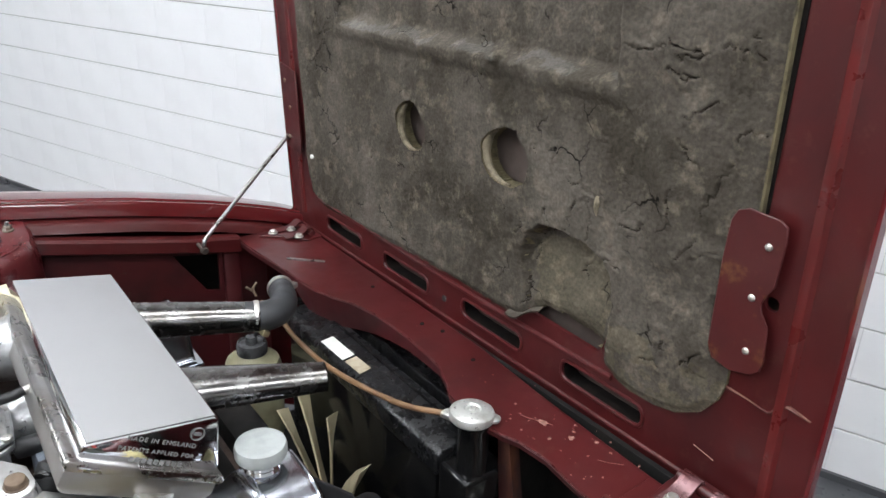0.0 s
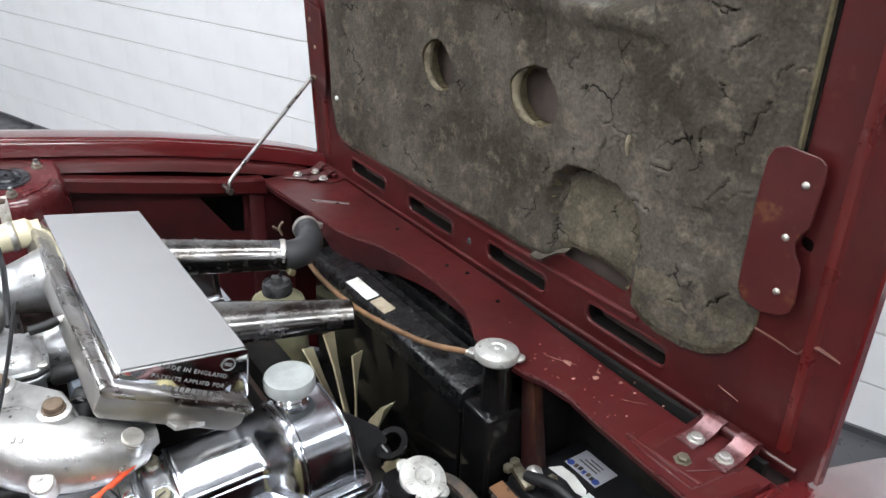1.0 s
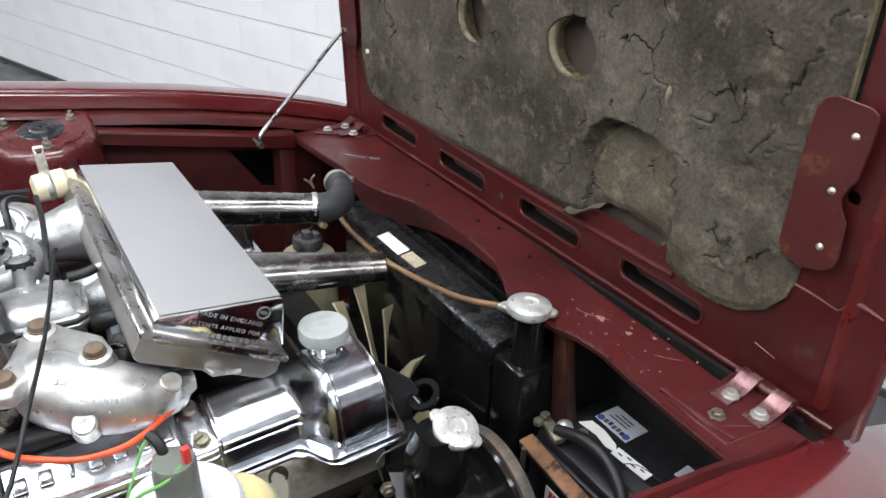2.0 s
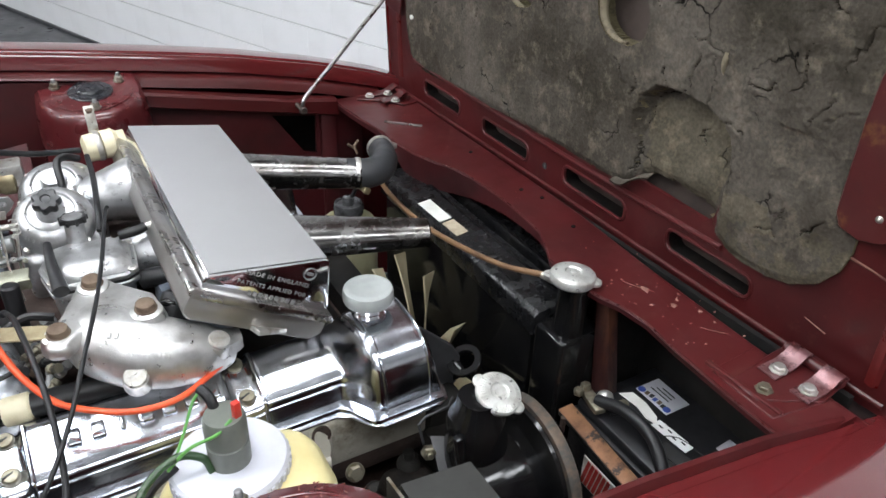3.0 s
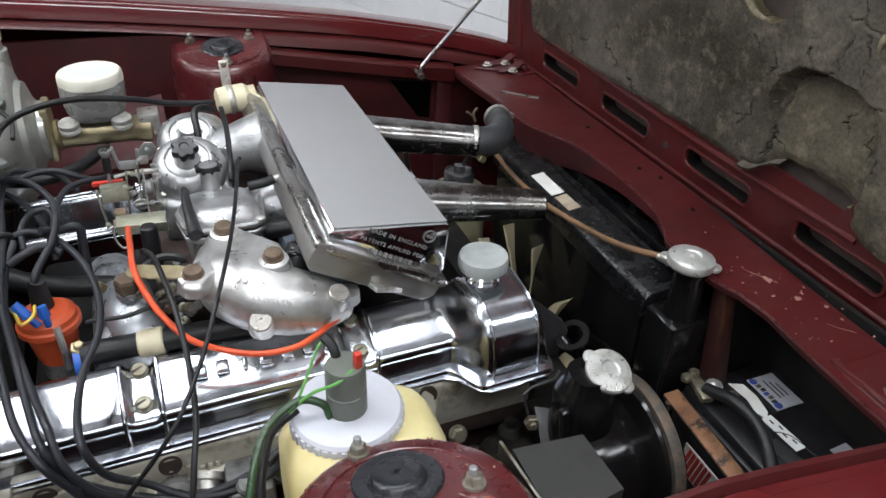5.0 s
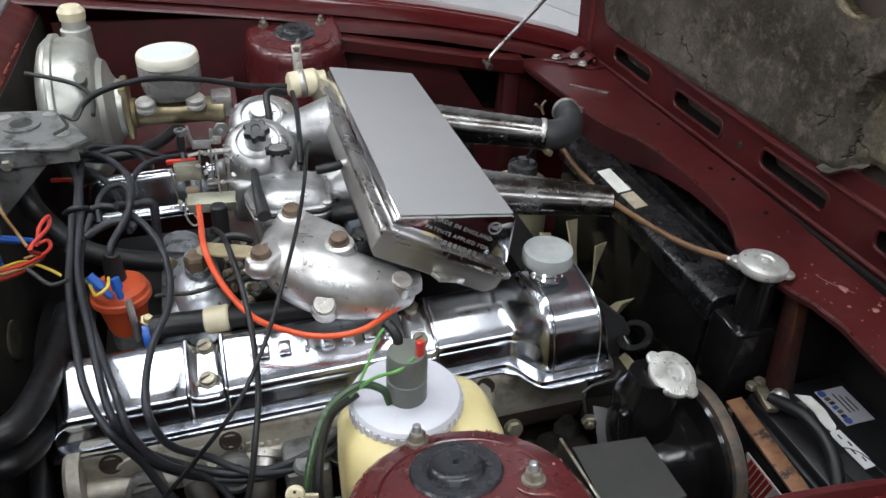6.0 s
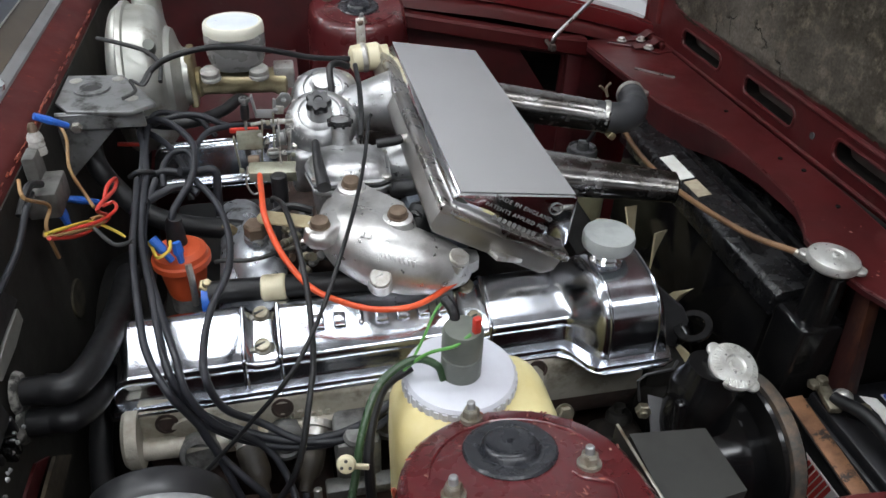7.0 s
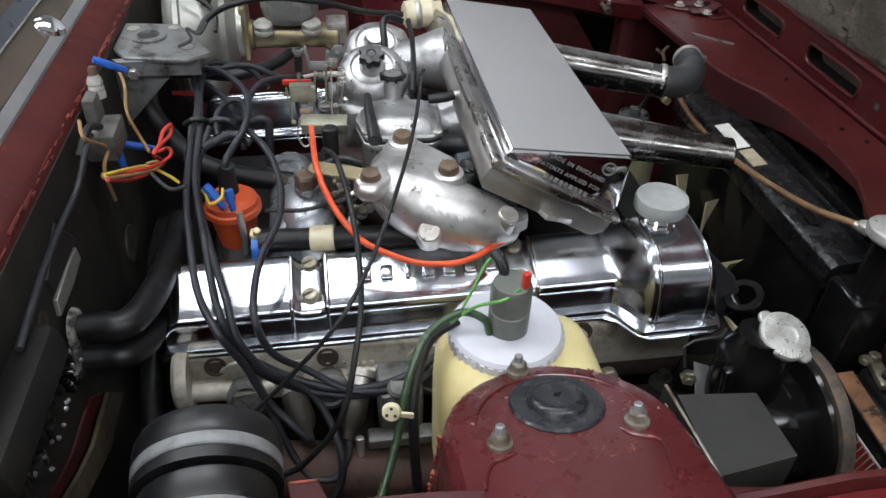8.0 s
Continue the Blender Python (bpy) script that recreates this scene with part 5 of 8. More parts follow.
def rocker_cover(S, y0, crest):
    """A chromed rocker cover along the engine; S mirrors it across the engine's middle."""
    N = 46
    body = [(-0.2455, 0.003), (-0.2445, 0.008), (-0.2425, 0.023), (-0.2440, 0.0265), (-0.2437, 0.0305), (-0.2415, 0.0340), (-0.2385, 0.0355), (-0.2365, 0.0358), (-0.2345, 0.0375),
            (crest - 0.013, 0.0560), (crest - 0.006, 0.0575), (crest, 0.0565), (crest + 0.005, 0.0520), (-0.168 + (crest + 0.175) * 0.3, 0.006), (-0.163, 0.002)]
    hump = [(-0.2865, 0.003)] + [(-0.215 - 0.0715 * math.cos(q) ** 0.72, 0.003 + 0.080 * math.sin(q) ** 0.72) for q in [radians(6 + 7 * i) for i in range(12)]] + [(-0.205, 0.084), (-0.188, 0.082), (-0.174, 0.070), (-0.166, 0.006), (-0.162, 0.002)]
    body, hump = resample(body, N), resample(hump, N)
    rows = []
    xs = [-0.985, -0.9845, -0.983, -0.980, -0.976, -0.970, -0.966, -0.962, -0.958, -0.954] + [-0.95 + 0.004 * i for i in range(138)] + [-0.396, -0.392, -0.388, -0.385, -0.383, -0.382, -0.3815]
    for x in xs:
        up, out = ease(-0.492, -0.454, x), ease(-0.500, -0.466, x)
        sc = 1.0 - 0.16 * (ease(-0.849, -0.838, x) - ease(-0.820, -0.810, x)) - 0.15 * (ease(-0.616, -0.606, x) - ease(-0.584, -0.574, x))
        if x < -0.970:
            sc *= math.sqrt(max(0.0, 1 - ((-0.970 - x) / 0.0152) ** 2))
        if x > -0.394:
            sc *= math.sqrt(max(0.0, 1 - ((x + 0.394) / 0.0128) ** 2))
        fl = -0.258 - 0.040 * out
        sec = [(fl + 0.001, -0.006), (fl, -0.002), (fl + 0.002, 0.0015), (fl + 0.009, 0.002)]
        sec += [(a[0] * (1 - up) + b[0] * up, 0.002 + (a[1] * (1 - up) + b[1] * up - 0.002) * sc) for a, b in zip(body, hump)]
        sec += [(-0.158, 0.002), (-0.157, -0.006)]
        rows.append([(x, y0 + S * y, cover_z(x) + h) for y, h in sec])
    c = part("rocker_cover", loft(rows), COVERCHR, eng, "chromed rocker cover with raised ribs", smooth=55)
    outline = [(-0.993, -0.250), (-0.987, -0.261), (-0.60, -0.261), (-0.505, -0.262), (-0.490, -0.270), (-0.476, -0.292), (-0.462, -0.302), (-0.390, -0.302), (-0.376, -0.296), (-0.370, -0.280), (-0.370, -0.155), (-0.993, -0.155)]
    bm = plate([(x, y0 + S * y) for x, y in outline], [], "z", 0.0, 0.005, 0.0015)
    for v in bm.verts:
        v.co.z += cover_z(v.co.x) - 0.0075
    part("flange", bm, COVERCHR, c, "chromed flange")
    for xr in (-0.811, -0.578, -0.849):
        z = cover_z(xr)
        part("rib", tube([(xr, y0 + S * -0.252, z + 0.003), (xr, y0 + S * -0.2445, z + 0.006), (xr, y0 + S * -0.2425, z + 0.030), (xr, y0 + S * -0.236, z + 0.038), (xr, y0 + S * (crest - 0.012), z + 0.0565), (xr, y0 + S * (crest - 0.004), z + 0.0575), (xr, y0 + S * (crest + 0.006), z + 0.048)], 0.0026, 10, 4), COVERCHR, c)
    for xr in (-0.452, -0.395):
        part("rib", tube([(xr, y0 + S * a, cover_z(xr) + b) for a, b in hump[::3][:12]], 0.0020, 10, 3), COVERCHR, c)
    for xb, yb, hb in ((-0.829, -0.182, 0.047), (-0.829, -0.222, 0.0355), (-0.594, -0.180, 0.048), (-0.594, -0.224, 0.0355)):
        zb = cover_z(xb) + hb
        b = part("cover_bolt", lathe((xb, y0 + S * yb, zb - 0.004), (0, -0.3 * S, 1), [(0.0110, 0), (0.0110, 0.003), (0.0090, 0.004), (0.0090, 0.009), (0.0075, 0.0110), (0, 0.0115)], 24), DULLZ, eng, "slotted plated cover bolt")
        part("slot", box((xb, y0 + S * (yb - 0.0025), zb + 0.0068), (0.016, 0.0022, 0.0012), (17 * S, 0, 25)), INKBLK, b)
    return c


cover = rocker_cover(1, 0.0, -0.175)
far = rocker_cover(-1, 0.036, -0.190)
# tube added along the crest only to catch a bright line
part("crest_highlight_tube", tube([(x, 0.018 + 0.210, cover_z(x) + h) for x, h in ((-0.955, 0.055), (-0.90, 0.0575), (-0.868, 0.0575), (-0.852, 0.048), (-0.82, 0.048), (-0.806, 0.0575), (-0.70, 0.0575), (-0.62, 0.0575))], 0.0028, 10, 4), COVERCHR, far)
# raised maker's mark on the near cover, as plain blocks
for i in range(7):
    x = -0.768 + 0.0235 * i
    part("raised_mark", box((x, -0.2105, cover_z(x) + 0.0485), (0.0140 if i != 2 else 0.006, 0.019, 0.0080), (21, 0, 0), 0.0020), COVERCHR, eng, smooth=50)
# oil filler on the hump
ofc = part("oil_filler_cap", lathe((-0.4345, -0.202, 0.776), (0, 0, 1), [(0.014, -0.016), (0.014, 0.004), (0.018, 0.006), (0.0285, 0.008), (0.0298, 0.011), (0.0300, 0.020), (0.0285, 0.0245), (0.0225, 0.0262), (0.0205, 0.0256), (0.0, 0.0262)], 48), mat("worn_grey_cap", (0.36, 0.38, 0.37), 0.5, 0.1, color2=(0.29, 0.31, 0.30), scale=30, bump=0.15, bscale=200), eng, "matt grey oil filler cap")
part("cap_spring", lathe((-0.4345, -0.202, 0.765), (0, 0, 1), [(0.019, 0), (0.021, 0.003), (0.019, 0.006), (0.021, 0.009), (0.019, 0.012)], 24), CHROME, ofc)

# near cylinder head with bosses and core plugs
hd = part("cylinder_head", prism([(-0.262, 0.60), (-0.262, 0.668), (-0.252, 0.675), (-0.16, 0.678), (-0.13, 0.60)], "x", -0.965, -0.385, 0.005), HEAD, eng, "dull alloy cylinder head casting")
part("head_ledge", tube([(x, -0.268, 0.6225 + 0.002 * math.sin(31 * x)) for x in np.linspace(-0.972, -0.52, 24)], 0.0125, 14, 2), HEAD, hd, "rounded lower rail of the casting")
part("end_face", lathe((-0.974, -0.262, 0.640), (-1, 0, 0), [(0.034, -0.012), (0.034, 0.0), (0.031, 0.004), (0.012, 0.004), (0.010, 0.001), (0.0, 0.001)], 28), HEAD, hd)
for x in (-0.905, -0.70, -0.60):
    part("boss", plate([(x + 0.027 * math.cos(a), 0.645 + 0.016 * math.sin(a)) for a in np.linspace(0, 2 * math.pi, 25)[:-1]], [], "y", -0.260, -0.2665, 0.002, 2), HEAD, hd)
part("lower_deck", prism([(-0.250, 0.56), (-0.262, 0.610), (-0.20, 0.612), (-0.20, 0.56)], "x", -0.965, -0.385, 0.004), EXH, hd)
for x, z in ((-0.815, 0.655), (-0.935, 0.655), (-0.525, 0.66)):
    part("core_plug", lathe((x, -0.262, z), (0, -1, 0.2), [(0.012, 0), (0.012, 0.003), (0.009, 0.003), (0.009, 0.001), (0, 0.001)], 20), EXH, hd)
part("cast_panel", plate([(-0.870, 0.640), (-0.846, 0.640), (-0.842, 0.648), (-0.838, 0.648), (-0.838, 0.654), (-0.870, 0.654)], [], "y", -0.2615, -0.2640, 0.0008), HEAD, hd)
part("front_boss", lathe((-0.545, -0.255, 0.640), (0, -1, 0.4), [(0.036, 0), (0.034, 0.010), (0.028, 0.016), (0, 0.0165)], 24), HEAD, hd)
BOOT = mat("brown_black_boot", (0.022, 0.018, 0.013), 0.6, color2=(0.04, 0.03, 0.02), scale=40, bump=0.3)
for x, tilt in ((-0.858, 0.25), (-0.780, -0.25), (-0.655, 0.2), (-0.57, -0.2)):
    d = Vector((tilt, -0.75, -0.45)).normalized()
    o = Vector((x, -0.278, 0.636))
    pl = part("spark_plug", lathe(o, d, [(0.0165, -0.006), (0.0165, 0.002), (0.0125, 0.003), (0.0125, 0.012), (0.010, 0.014)], 18), STEEL, eng, "bright spark plug")
    part("plug_boot", lathe(o + d * 0.012, d, [(0.0125, 0), (0.0145, 0.004), (0.0145, 0.030), (0.012, 0.040), (0.007, 0.046), (0.006, 0.058)], 18), BOOT, pl, "dark brown rubber plug boot")
for x, z in ((-0.815, 0.617), (-0.905, 0.617), (-0.70, 0.625)):
    part("port_boss", lathe((x, -0.272, z), (0, -1, 0.35), [(0.024, 0), (0.022, 0.012), (0.016, 0.016), (0.015, 0.010), (0.0, 0.010)], 24), DARKAL, hd)
blk = part("side_bracket", join(span(-0.764, -0.716, -0.330, -0.275, 0.592, 0.656, 0.008), box((-0.740, -0.335, 0.598), (0.075, 0.02, 0.014), (0, 0, 0), 0.003)), DARKAL, eng, "grimy grey alloy side bracket")
part("bracket_bolt", lathe((-0.742, -0.318, 0.655), (0, -0.3, 1), [(0.013, 0), (0.013, 0.006), (0.010, 0.009), (0.0, 0.010)], 18), DARKAL, blk)
part("cast_mark", box((-0.738, -0.3315, 0.632), (0.010, 0.002, 0.018), (0, 20, 0), 0.0008), DARKAL, blk)
part("stud", cyl((-0.786, -0.338, 0.606), (-0.787, -0.352, 0.545), 0.0045, seg=12, bev=0.001), STEEL, eng)
RUSTEX = mat("brown_exhaust_iron", (0.085, 0.048, 0.036), 0.8, 0.1, color2=(0.045, 0.028, 0.022), scale=24, bump=0.4)
part("exhaust_manifold", tube([(-0.95, -0.325, 0.560), (-0.86, -0.340, 0.565), (-0.74, -0.340, 0.545), (-0.60, -0.33, 0.52), (-0.50, -0.31, 0.49)], 0.031, 20), RUSTEX, eng, "rust brown exhaust manifold")
for x in (-0.90, -0.79, -0.66, -0.54):
    part("exhaust_branch", tube([(x, -0.235, 0.55), (x, -0.28, 0.54), (x + 0.01, -0.315, 0.51)], 0.024, 12), EXH, eng)
part("bell_housing", lathe((-1.04, 0.0, 0.45), (1, 0, 0), [(0.20, 0), (0.22, 0.05), (0.2, 0.07)], 32), BLACKM, eng)
part("front_cover", span(-0.385, -0.325, -0.27, 0.20, 0.32, 0.635, 0.012), BLACKM, eng)
part("front_cover_rib", span(-0.395, -0.335, -0.318, -0.262, 0.40, 0.612, 0.012), BLACKM, eng)
for x, z in ((-0.500, 0.622),):
    hexnut((x, -0.300, z), (0, -1, 0.5), 0.0095, 0.008, DULLZ, eng, "head_bolt", washer=0.0115)

# lifting eye, front bracketry
eyem = frame_to((-0.318, -0.238, 0.672), (-0.45, -0.08, 0.88))
bm = lathe((0, 0, 0), (0, 0, 1), [(0.0140, -0.002), (0.0140, 0.002), (0.0148, 0.003), (0.0225, 0.003), (0.0235, 0.002), (0.0235, -0.002), (0.0225, -0.003), (0.0148, -0.003), (0.0140, -0.002)], 36)
bmesh.ops.delete(bm, geom=[f for f in bm.faces if len(f.verts) > 4], context="FACES_ONLY")
bmesh.ops.transform(bm, verts=bm.verts, matrix=eyem)
part("lifting_eye", bm, BLACK, eng, "black lifting eye")
part("eye_leg", box((-0.325, -0.215, 0.645), (0.010, 0.035, 0.05), (35, 0, 10), 0.003), BLACK, eng)
part("timing_bracket", plate([(-0.385, 0.747), (-0.330, 0.694), (-0.318, 0.672), (-0.322, 0.630), (-0.340, 0.622), (-0.378, 0.705)], [], "y", -0.228, -0.222, 0.0015), BRKT, eng, "dark grey front bracket")
part("stay_strip", tube([(-0.372, -0.300, 0.683), (-0.383, -0.31, 0.682), (-0.414, -0.31, 0.679), (-0.424, -0.312, 0.673), (-0.420, -0.318, 0.646)], 0.0017, 8, 0), BRKT, eng)
hexnut((-0.418, -0.325, 0.640), (-0.3, -1, 0.25), 0.0090, 0.009, DULLZ, eng, "bracket_nut", stud=0.004)
part("stay_strap", loft([[(-0.412, -0.318, 0.655), (-0.398, -0.326, 0.655), (-0.398, -0.329, 0.653), (-0.412, -0.321, 0.653)], [(-0.420, -0.375, 0.60), (-0.402, -0.383, 0.60), (-0.402, -0.386, 0.60), (-0.420, -0.378, 0.60)], [(-0.43, -0.41, 0.52), (-0.41, -0.42, 0.52), (-0.41, -0.423, 0.52), (-0.43, -0.413, 0.52)]]), BRKT, eng)

# ---- thermostat housing with its cap, water pump and belt pulley ----
wp = thing("water_pump", (-0.35, -0.36, 0.60), "black coolant housing with silver pressure cap", "coolant housing")
part("housing", bevel(loft([[(-0.372 + (u + 0.372) * k, -0.358 + (v + 0.358) * k, z) for u, v in rrect(-0.408, -0.338, -0.392, -0.320, 0.030, 6)] for z, k in ((0.56, 0.94), (0.62, 0.94), (0.66, 0.98), (0.685, 0.93), (0.695, 0.96), (0.708, 0.84), (0.718, 0.70), (0.732, 0.64))]), 0.0005, 1, 80), BLACK, wp, "glossy black painted casting")
part("housing_rib", box((-0.400, -0.372, 0.645), (0.010, 0.012, 0.11), (0, -8, 0), 0.003), BLACK, wp)
part("lower_block", bevel(loft([[(-0.435 + (u + 0.435) * k, -0.32 + (v + 0.32) * k, z) for u, v in rrect(-0.475, -0.40, -0.36, -0.285, 0.018, 5)] for z, k in ((0.50, 1.1), (0.570, 1.0), (0.592, 0.82), (0.600, 0.5))]), 0.0005, 1, 80), SHADEBLK, wp)
for q, d in (((-0.455, -0.335, 0.585), (-0.2, -0.6, 1)), ((-0.428, -0.300, 0.590), (0, 0.2, 1)), ((-0.470, -0.295, 0.560), (-0.5, -0.3, 1))):
    part("boss", lathe(q, d, [(0.016, -0.01), (0.016, 0.012), (0.012, 0.018), (0.007, 0.018), (0.007, 0.026), (0.0, 0.027)], 16), BLACKM, wp)
ax = Vector((0.10, -0.42, 1)).normalized()
pcap = part("pressure_cap", lathe(Vector((-0.352, -0.366, 0.738)) - ax * 0.010, ax, [(0.022, -0.006), (0.0262, 0.0), (0.0268, 0.005), (0.0253, 0.0075), (0.0175, 0.0095), (0.0115, 0.0098), (0.0095, 0.0075), (0.0065, 0.0075), (0.0055, 0.010), (0.0, 0.0105)], 36), PRESSED, wp, "pressed silver pressure cap")
for a in (110, 290):
    d = frame_to(Vector((-0.352, -0.366, 0.738)) - ax * 0.007, ax) @ pose(0.0285 * math.cos(radians(a)), 0.0285 * math.sin(radians(a)), 0, 0, 0, a)
    bm = lathe((-0.004, 0, -0.0025), (0, 0, 1), [(0.0078, 0), (0.0085, 0.0010), (0.0085, 0.0040), (0.0070, 0.0052), (0.0, 0.0056)], 18)
    bmesh.ops.transform(bm, verts=bm.verts, matrix=d)
    part("ear", bm, PRESSED, pcap)
for k in range(40):
    a = 2 * math.pi * k / 40
    m = frame_to(Vector((-0.352, -0.366, 0.738)) - ax * 0.010, ax) @ pose(0.0213 * math.cos(a), 0.0213 * math.sin(a), 0.0089, 0, 12, math.degrees(a))
    bm = box((0, 0, 0), (0.0065, 0.0011, 0.0012))
    bmesh.ops.transform(bm, verts=bm.verts, matrix=m)
    part("pressed_rib", bm, PRESSED, pcap, smooth=0)
alt = thing("alternator", (-0.33, -0.37, 0.50), "black pulley with worn rubber drive belt", "pulley")
part("body", lathe((-0.40, -0.370, 0.600), (1, 0, 0), [(0.055, 0), (0.062, 0.01), (0.066, 0.08), (0.060, 0.09)], 32), BLACK, alt)
part("pulley", lathe((-0.314, -0.372, 0.605), (1, 0, 0), [(0.02, -0.01), (0.070, -0.004), (0.083, 0.0), (0.085, 0.004), (0.078, 0.010), (0.078, 0.014), (0.085, 0.022), (0.083, 0.026), (0.03, 0.03)], 48), BLACK, alt)
part("drive_belt", lathe((-0.312, -0.372, 0.605), (1, 0, 0), [(0.078, 0.004), (0.0885, 0.005), (0.0895, 0.007), (0.0895, 0.017), (0.0885, 0.019), (0.078, 0.020), (0.078, 0.004)], 56), mat("worn_belt", (0.045, 0.04, 0.035), 0.65, color2=(0.11, 0.075, 0.05), scale=60, bump=0.2), alt, "worn dark rubber belt")

# ---- relay box on the near side ----
relay = thing("relay_box", (-0.50, -0.51, 0.72), "dark grey box cover beside a bracket", "control box")
part("cover", loft([[(-0.531, -0.478, z), (-0.466, -0.484, z), (-0.464, -0.546, z), (-0.532, -0.556, z)] for z in (0.72, 0.80)]), mat("dark_grey_cover", (0.028, 0.028, 0.0255), 0.5, color2=(0.020, 0.020, 0.0185), scale=12, bump=0.05, bscale=200, spec=0.35), relay)
part("bracket_plate", box((-0.536, -0.515, 0.760), (0.003, 0.090, 0.088), (0, 0, 4), 0.0008), BLACKM, relay, "thin dark bracket")
part("bright_edge", box((-0.536, -0.515, 0.8045), (0.0026, 0.090, 0.0014), (0, 0, 4), 0.0005), NUTM, relay, "bright strip along the edge")

# ---- washer / coolant bottle beside the near tower ----
res = thing("reservoir", (-0.64, -0.37, 0.58), "yellowed plastic reservoir with pale lilac screw cap", "fluid reservoir")
rows = []
for z, k in ((0.56, 0.92), (0.60, 0.98), (0.70, 1.0), (0.740, 0.98), (0.756, 0.86), (0.762, 0.70)):
    rows.append([(-0.634 + (u + 0.634) * k, -0.375 + (v + 0.375) * k, z) for u, v in rrect(-0.712, -0.556, -0.430, -0.318, 0.035)])
part("tank", loft(rows), TANKPL, res, "aged yellow tank")
rcap = part("screw_cap", lathe((-0.644, -0.357, 0.752), (0, 0, 1), [(0.052, 0), (0.0535, 0.002), (0.0535, 0.019), (0.051, 0.0225), (0.046, 0.0235), (0.0, 0.024)], 48), LIDPL, res, "pale lilac ribbed cap")
for i in range(40):
    a = 2 * math.pi * i / 40
    part("cap_rib", box((-0.644 + 0.0535 * math.cos(a), -0.357 + 0.0535 * math.sin(a), 0.762), (0.0024, 0.0050, 0.016), (0, 0, math.degrees(a)), 0.0006, 1), LIDPL, rcap)
part("level_sensor", lathe((-0.644, -0.360, 0.775), (0, 0, 1), [(0.0190, 0), (0.0190, 0.024), (0.0180, 0.025), (0.0180, 0.027), (0.0190, 0.028), (0.0190, 0.050), (0.0172, 0.055), (0.0, 0.056)], 32), GREYPL, res, "olive grey level sensor")
part("red_plug", box((-0.634, -0.368, 0.838), (0.007, 0.006, 0.017), (0, 0, 20), 0.0012), REDW, res)
part("wire_boot", tube([(-0.648, -0.350, 0.822), (-0.650, -0.342, 0.836), (-0.655, -0.330, 0.840)], 0.005, 10), RUBBER, res)
solo("green_hose", tube([(-0.662, -0.368, 0.776), (-0.668, -0.362, 0.790), (-0.690, -0.358, 0.796), (-0.722, -0.372, 0.784), (-0.742, -0.402, 0.758), (-0.754, -0.430, 0.722), (-0.772, -0.466, 0.690), (-0.800, -0.505, 0.660), (-0.83, -0.54, 0.63)], 0.0038, 14), GREENH, "dark green rubber hose from the cap", "hose")
solo("black_hose", tube([(-0.690, -0.352, 0.782), (-0.718, -0.364, 0.770), (-0.735, -0.395, 0.74), (-0.738, -0.42, 0.70), (-0.735, -0.44, 0.62)], 0.005, 10), RUBBER, "black wire sleeve beside a green hose", "hose")
solo("green_wire", tube([(-0.640, -0.372, 0.832), (-0.655, -0.376, 0.824), (-0.676, -0.368, 0.812), (-0.692, -0.358, 0.790), (-0.700, -0.356, 0.778)], 0.0016, 8), GREENW, "thin green wire on the cap", "wire")
solo("green_wire", tube([(-0.655, -0.330, 0.838), (-0.664, -0.334, 0.830), (-0.676, -0.345, 0.812), (-0.690, -0.355, 0.790)], 0.0014, 8), GREENW, "thin green wire to the sensor", "wire")
clip = thing("cable_clip", (-0.758, -0.420, 0.745), "cream plastic cable clip on a green hose", "cable clip")
cax = Vector((-0.2, -1, 0.5)).normalized()
part("disc", lathe((-0.758, -0.420, 0.745), cax, [(0.0065, 0), (0.0085, 0.002), (0.0085, 0.005), (0.007, 0.007), (0.0, 0.007)], 20), CREAM, clip)
# solid black dots paint the shaded holes of the clip
for a in (90, 210, 330):
    m = frame_to(Vector((-0.758, -0.420, 0.745)) + cax * 0.0068, cax) @ Vector((0.0042 * math.cos(radians(a)), 0.0042 * math.sin(radians(a)), 0))
    part("hole", cyl(m, m + cax * 0.0005, 0.0016, seg=10), INKBLK, clip)
part("strap", box((-0.750, -0.424, 0.743), (0.022, 0.003, 0.006), (0, 0, -15), 0.001), CREAM, clip)

# ---- air filter box ----
air = thing("air_filter_box", (-0.55, 0.03, 0.76), "chrome air filter box with matt grey top sheet", "air filter")


def wedge(prof, yn, yf, bev=0.003):
    """Sides run a little askew, as the lid does."""
    rows = [[(x, y + k * (x + 0.61), z - 0.018 * (y + 0.19)) for x, z in prof] for y, k in ((yn, -0.06), (yf, -0.19))]
    bm = loft(rows)
    bmesh.ops.recalc_face_normals(bm, faces=bm.faces)
    return bevel(bm, bev, 2, 20)


part("cover", wedge([(-0.608, 0.8640), (-0.4820, 0.8525), (-0.4765, 0.847), (-0.482, 0.787), (-0.490, 0.779), (-0.620, 0.850)], -0.190, 0.271), CHROME, air, "chromed wedge shaped cover")
part("top_sheet", wedge([(-0.6085, 0.8660), (-0.4812, 0.8545), (-0.4810, 0.8530), (-0.6085, 0.8643)], -0.1905, 0.2715, bev=0.0005), BRUSHED, air, "matt grey metal top sheet")
part("rim", wedge([(-0.626, 0.857), (-0.482, 0.779), (-0.480, 0.771), (-0.484, 0.767), (-0.632, 0.846), (-0.631, 0.855)], -0.200, 0.281, bev=0.0025), CHROME_WORN, air, "worn rolled rim")
part("tray", wedge([(-0.630, 0.846), (-0.486, 0.768), (-0.494, 0.752), (-0.510, 0.748), (-0.638, 0.816), (-0.641, 0.826)], -0.193, 0.274, bev=0.004), TRAYM, air, "worn satin back tray")
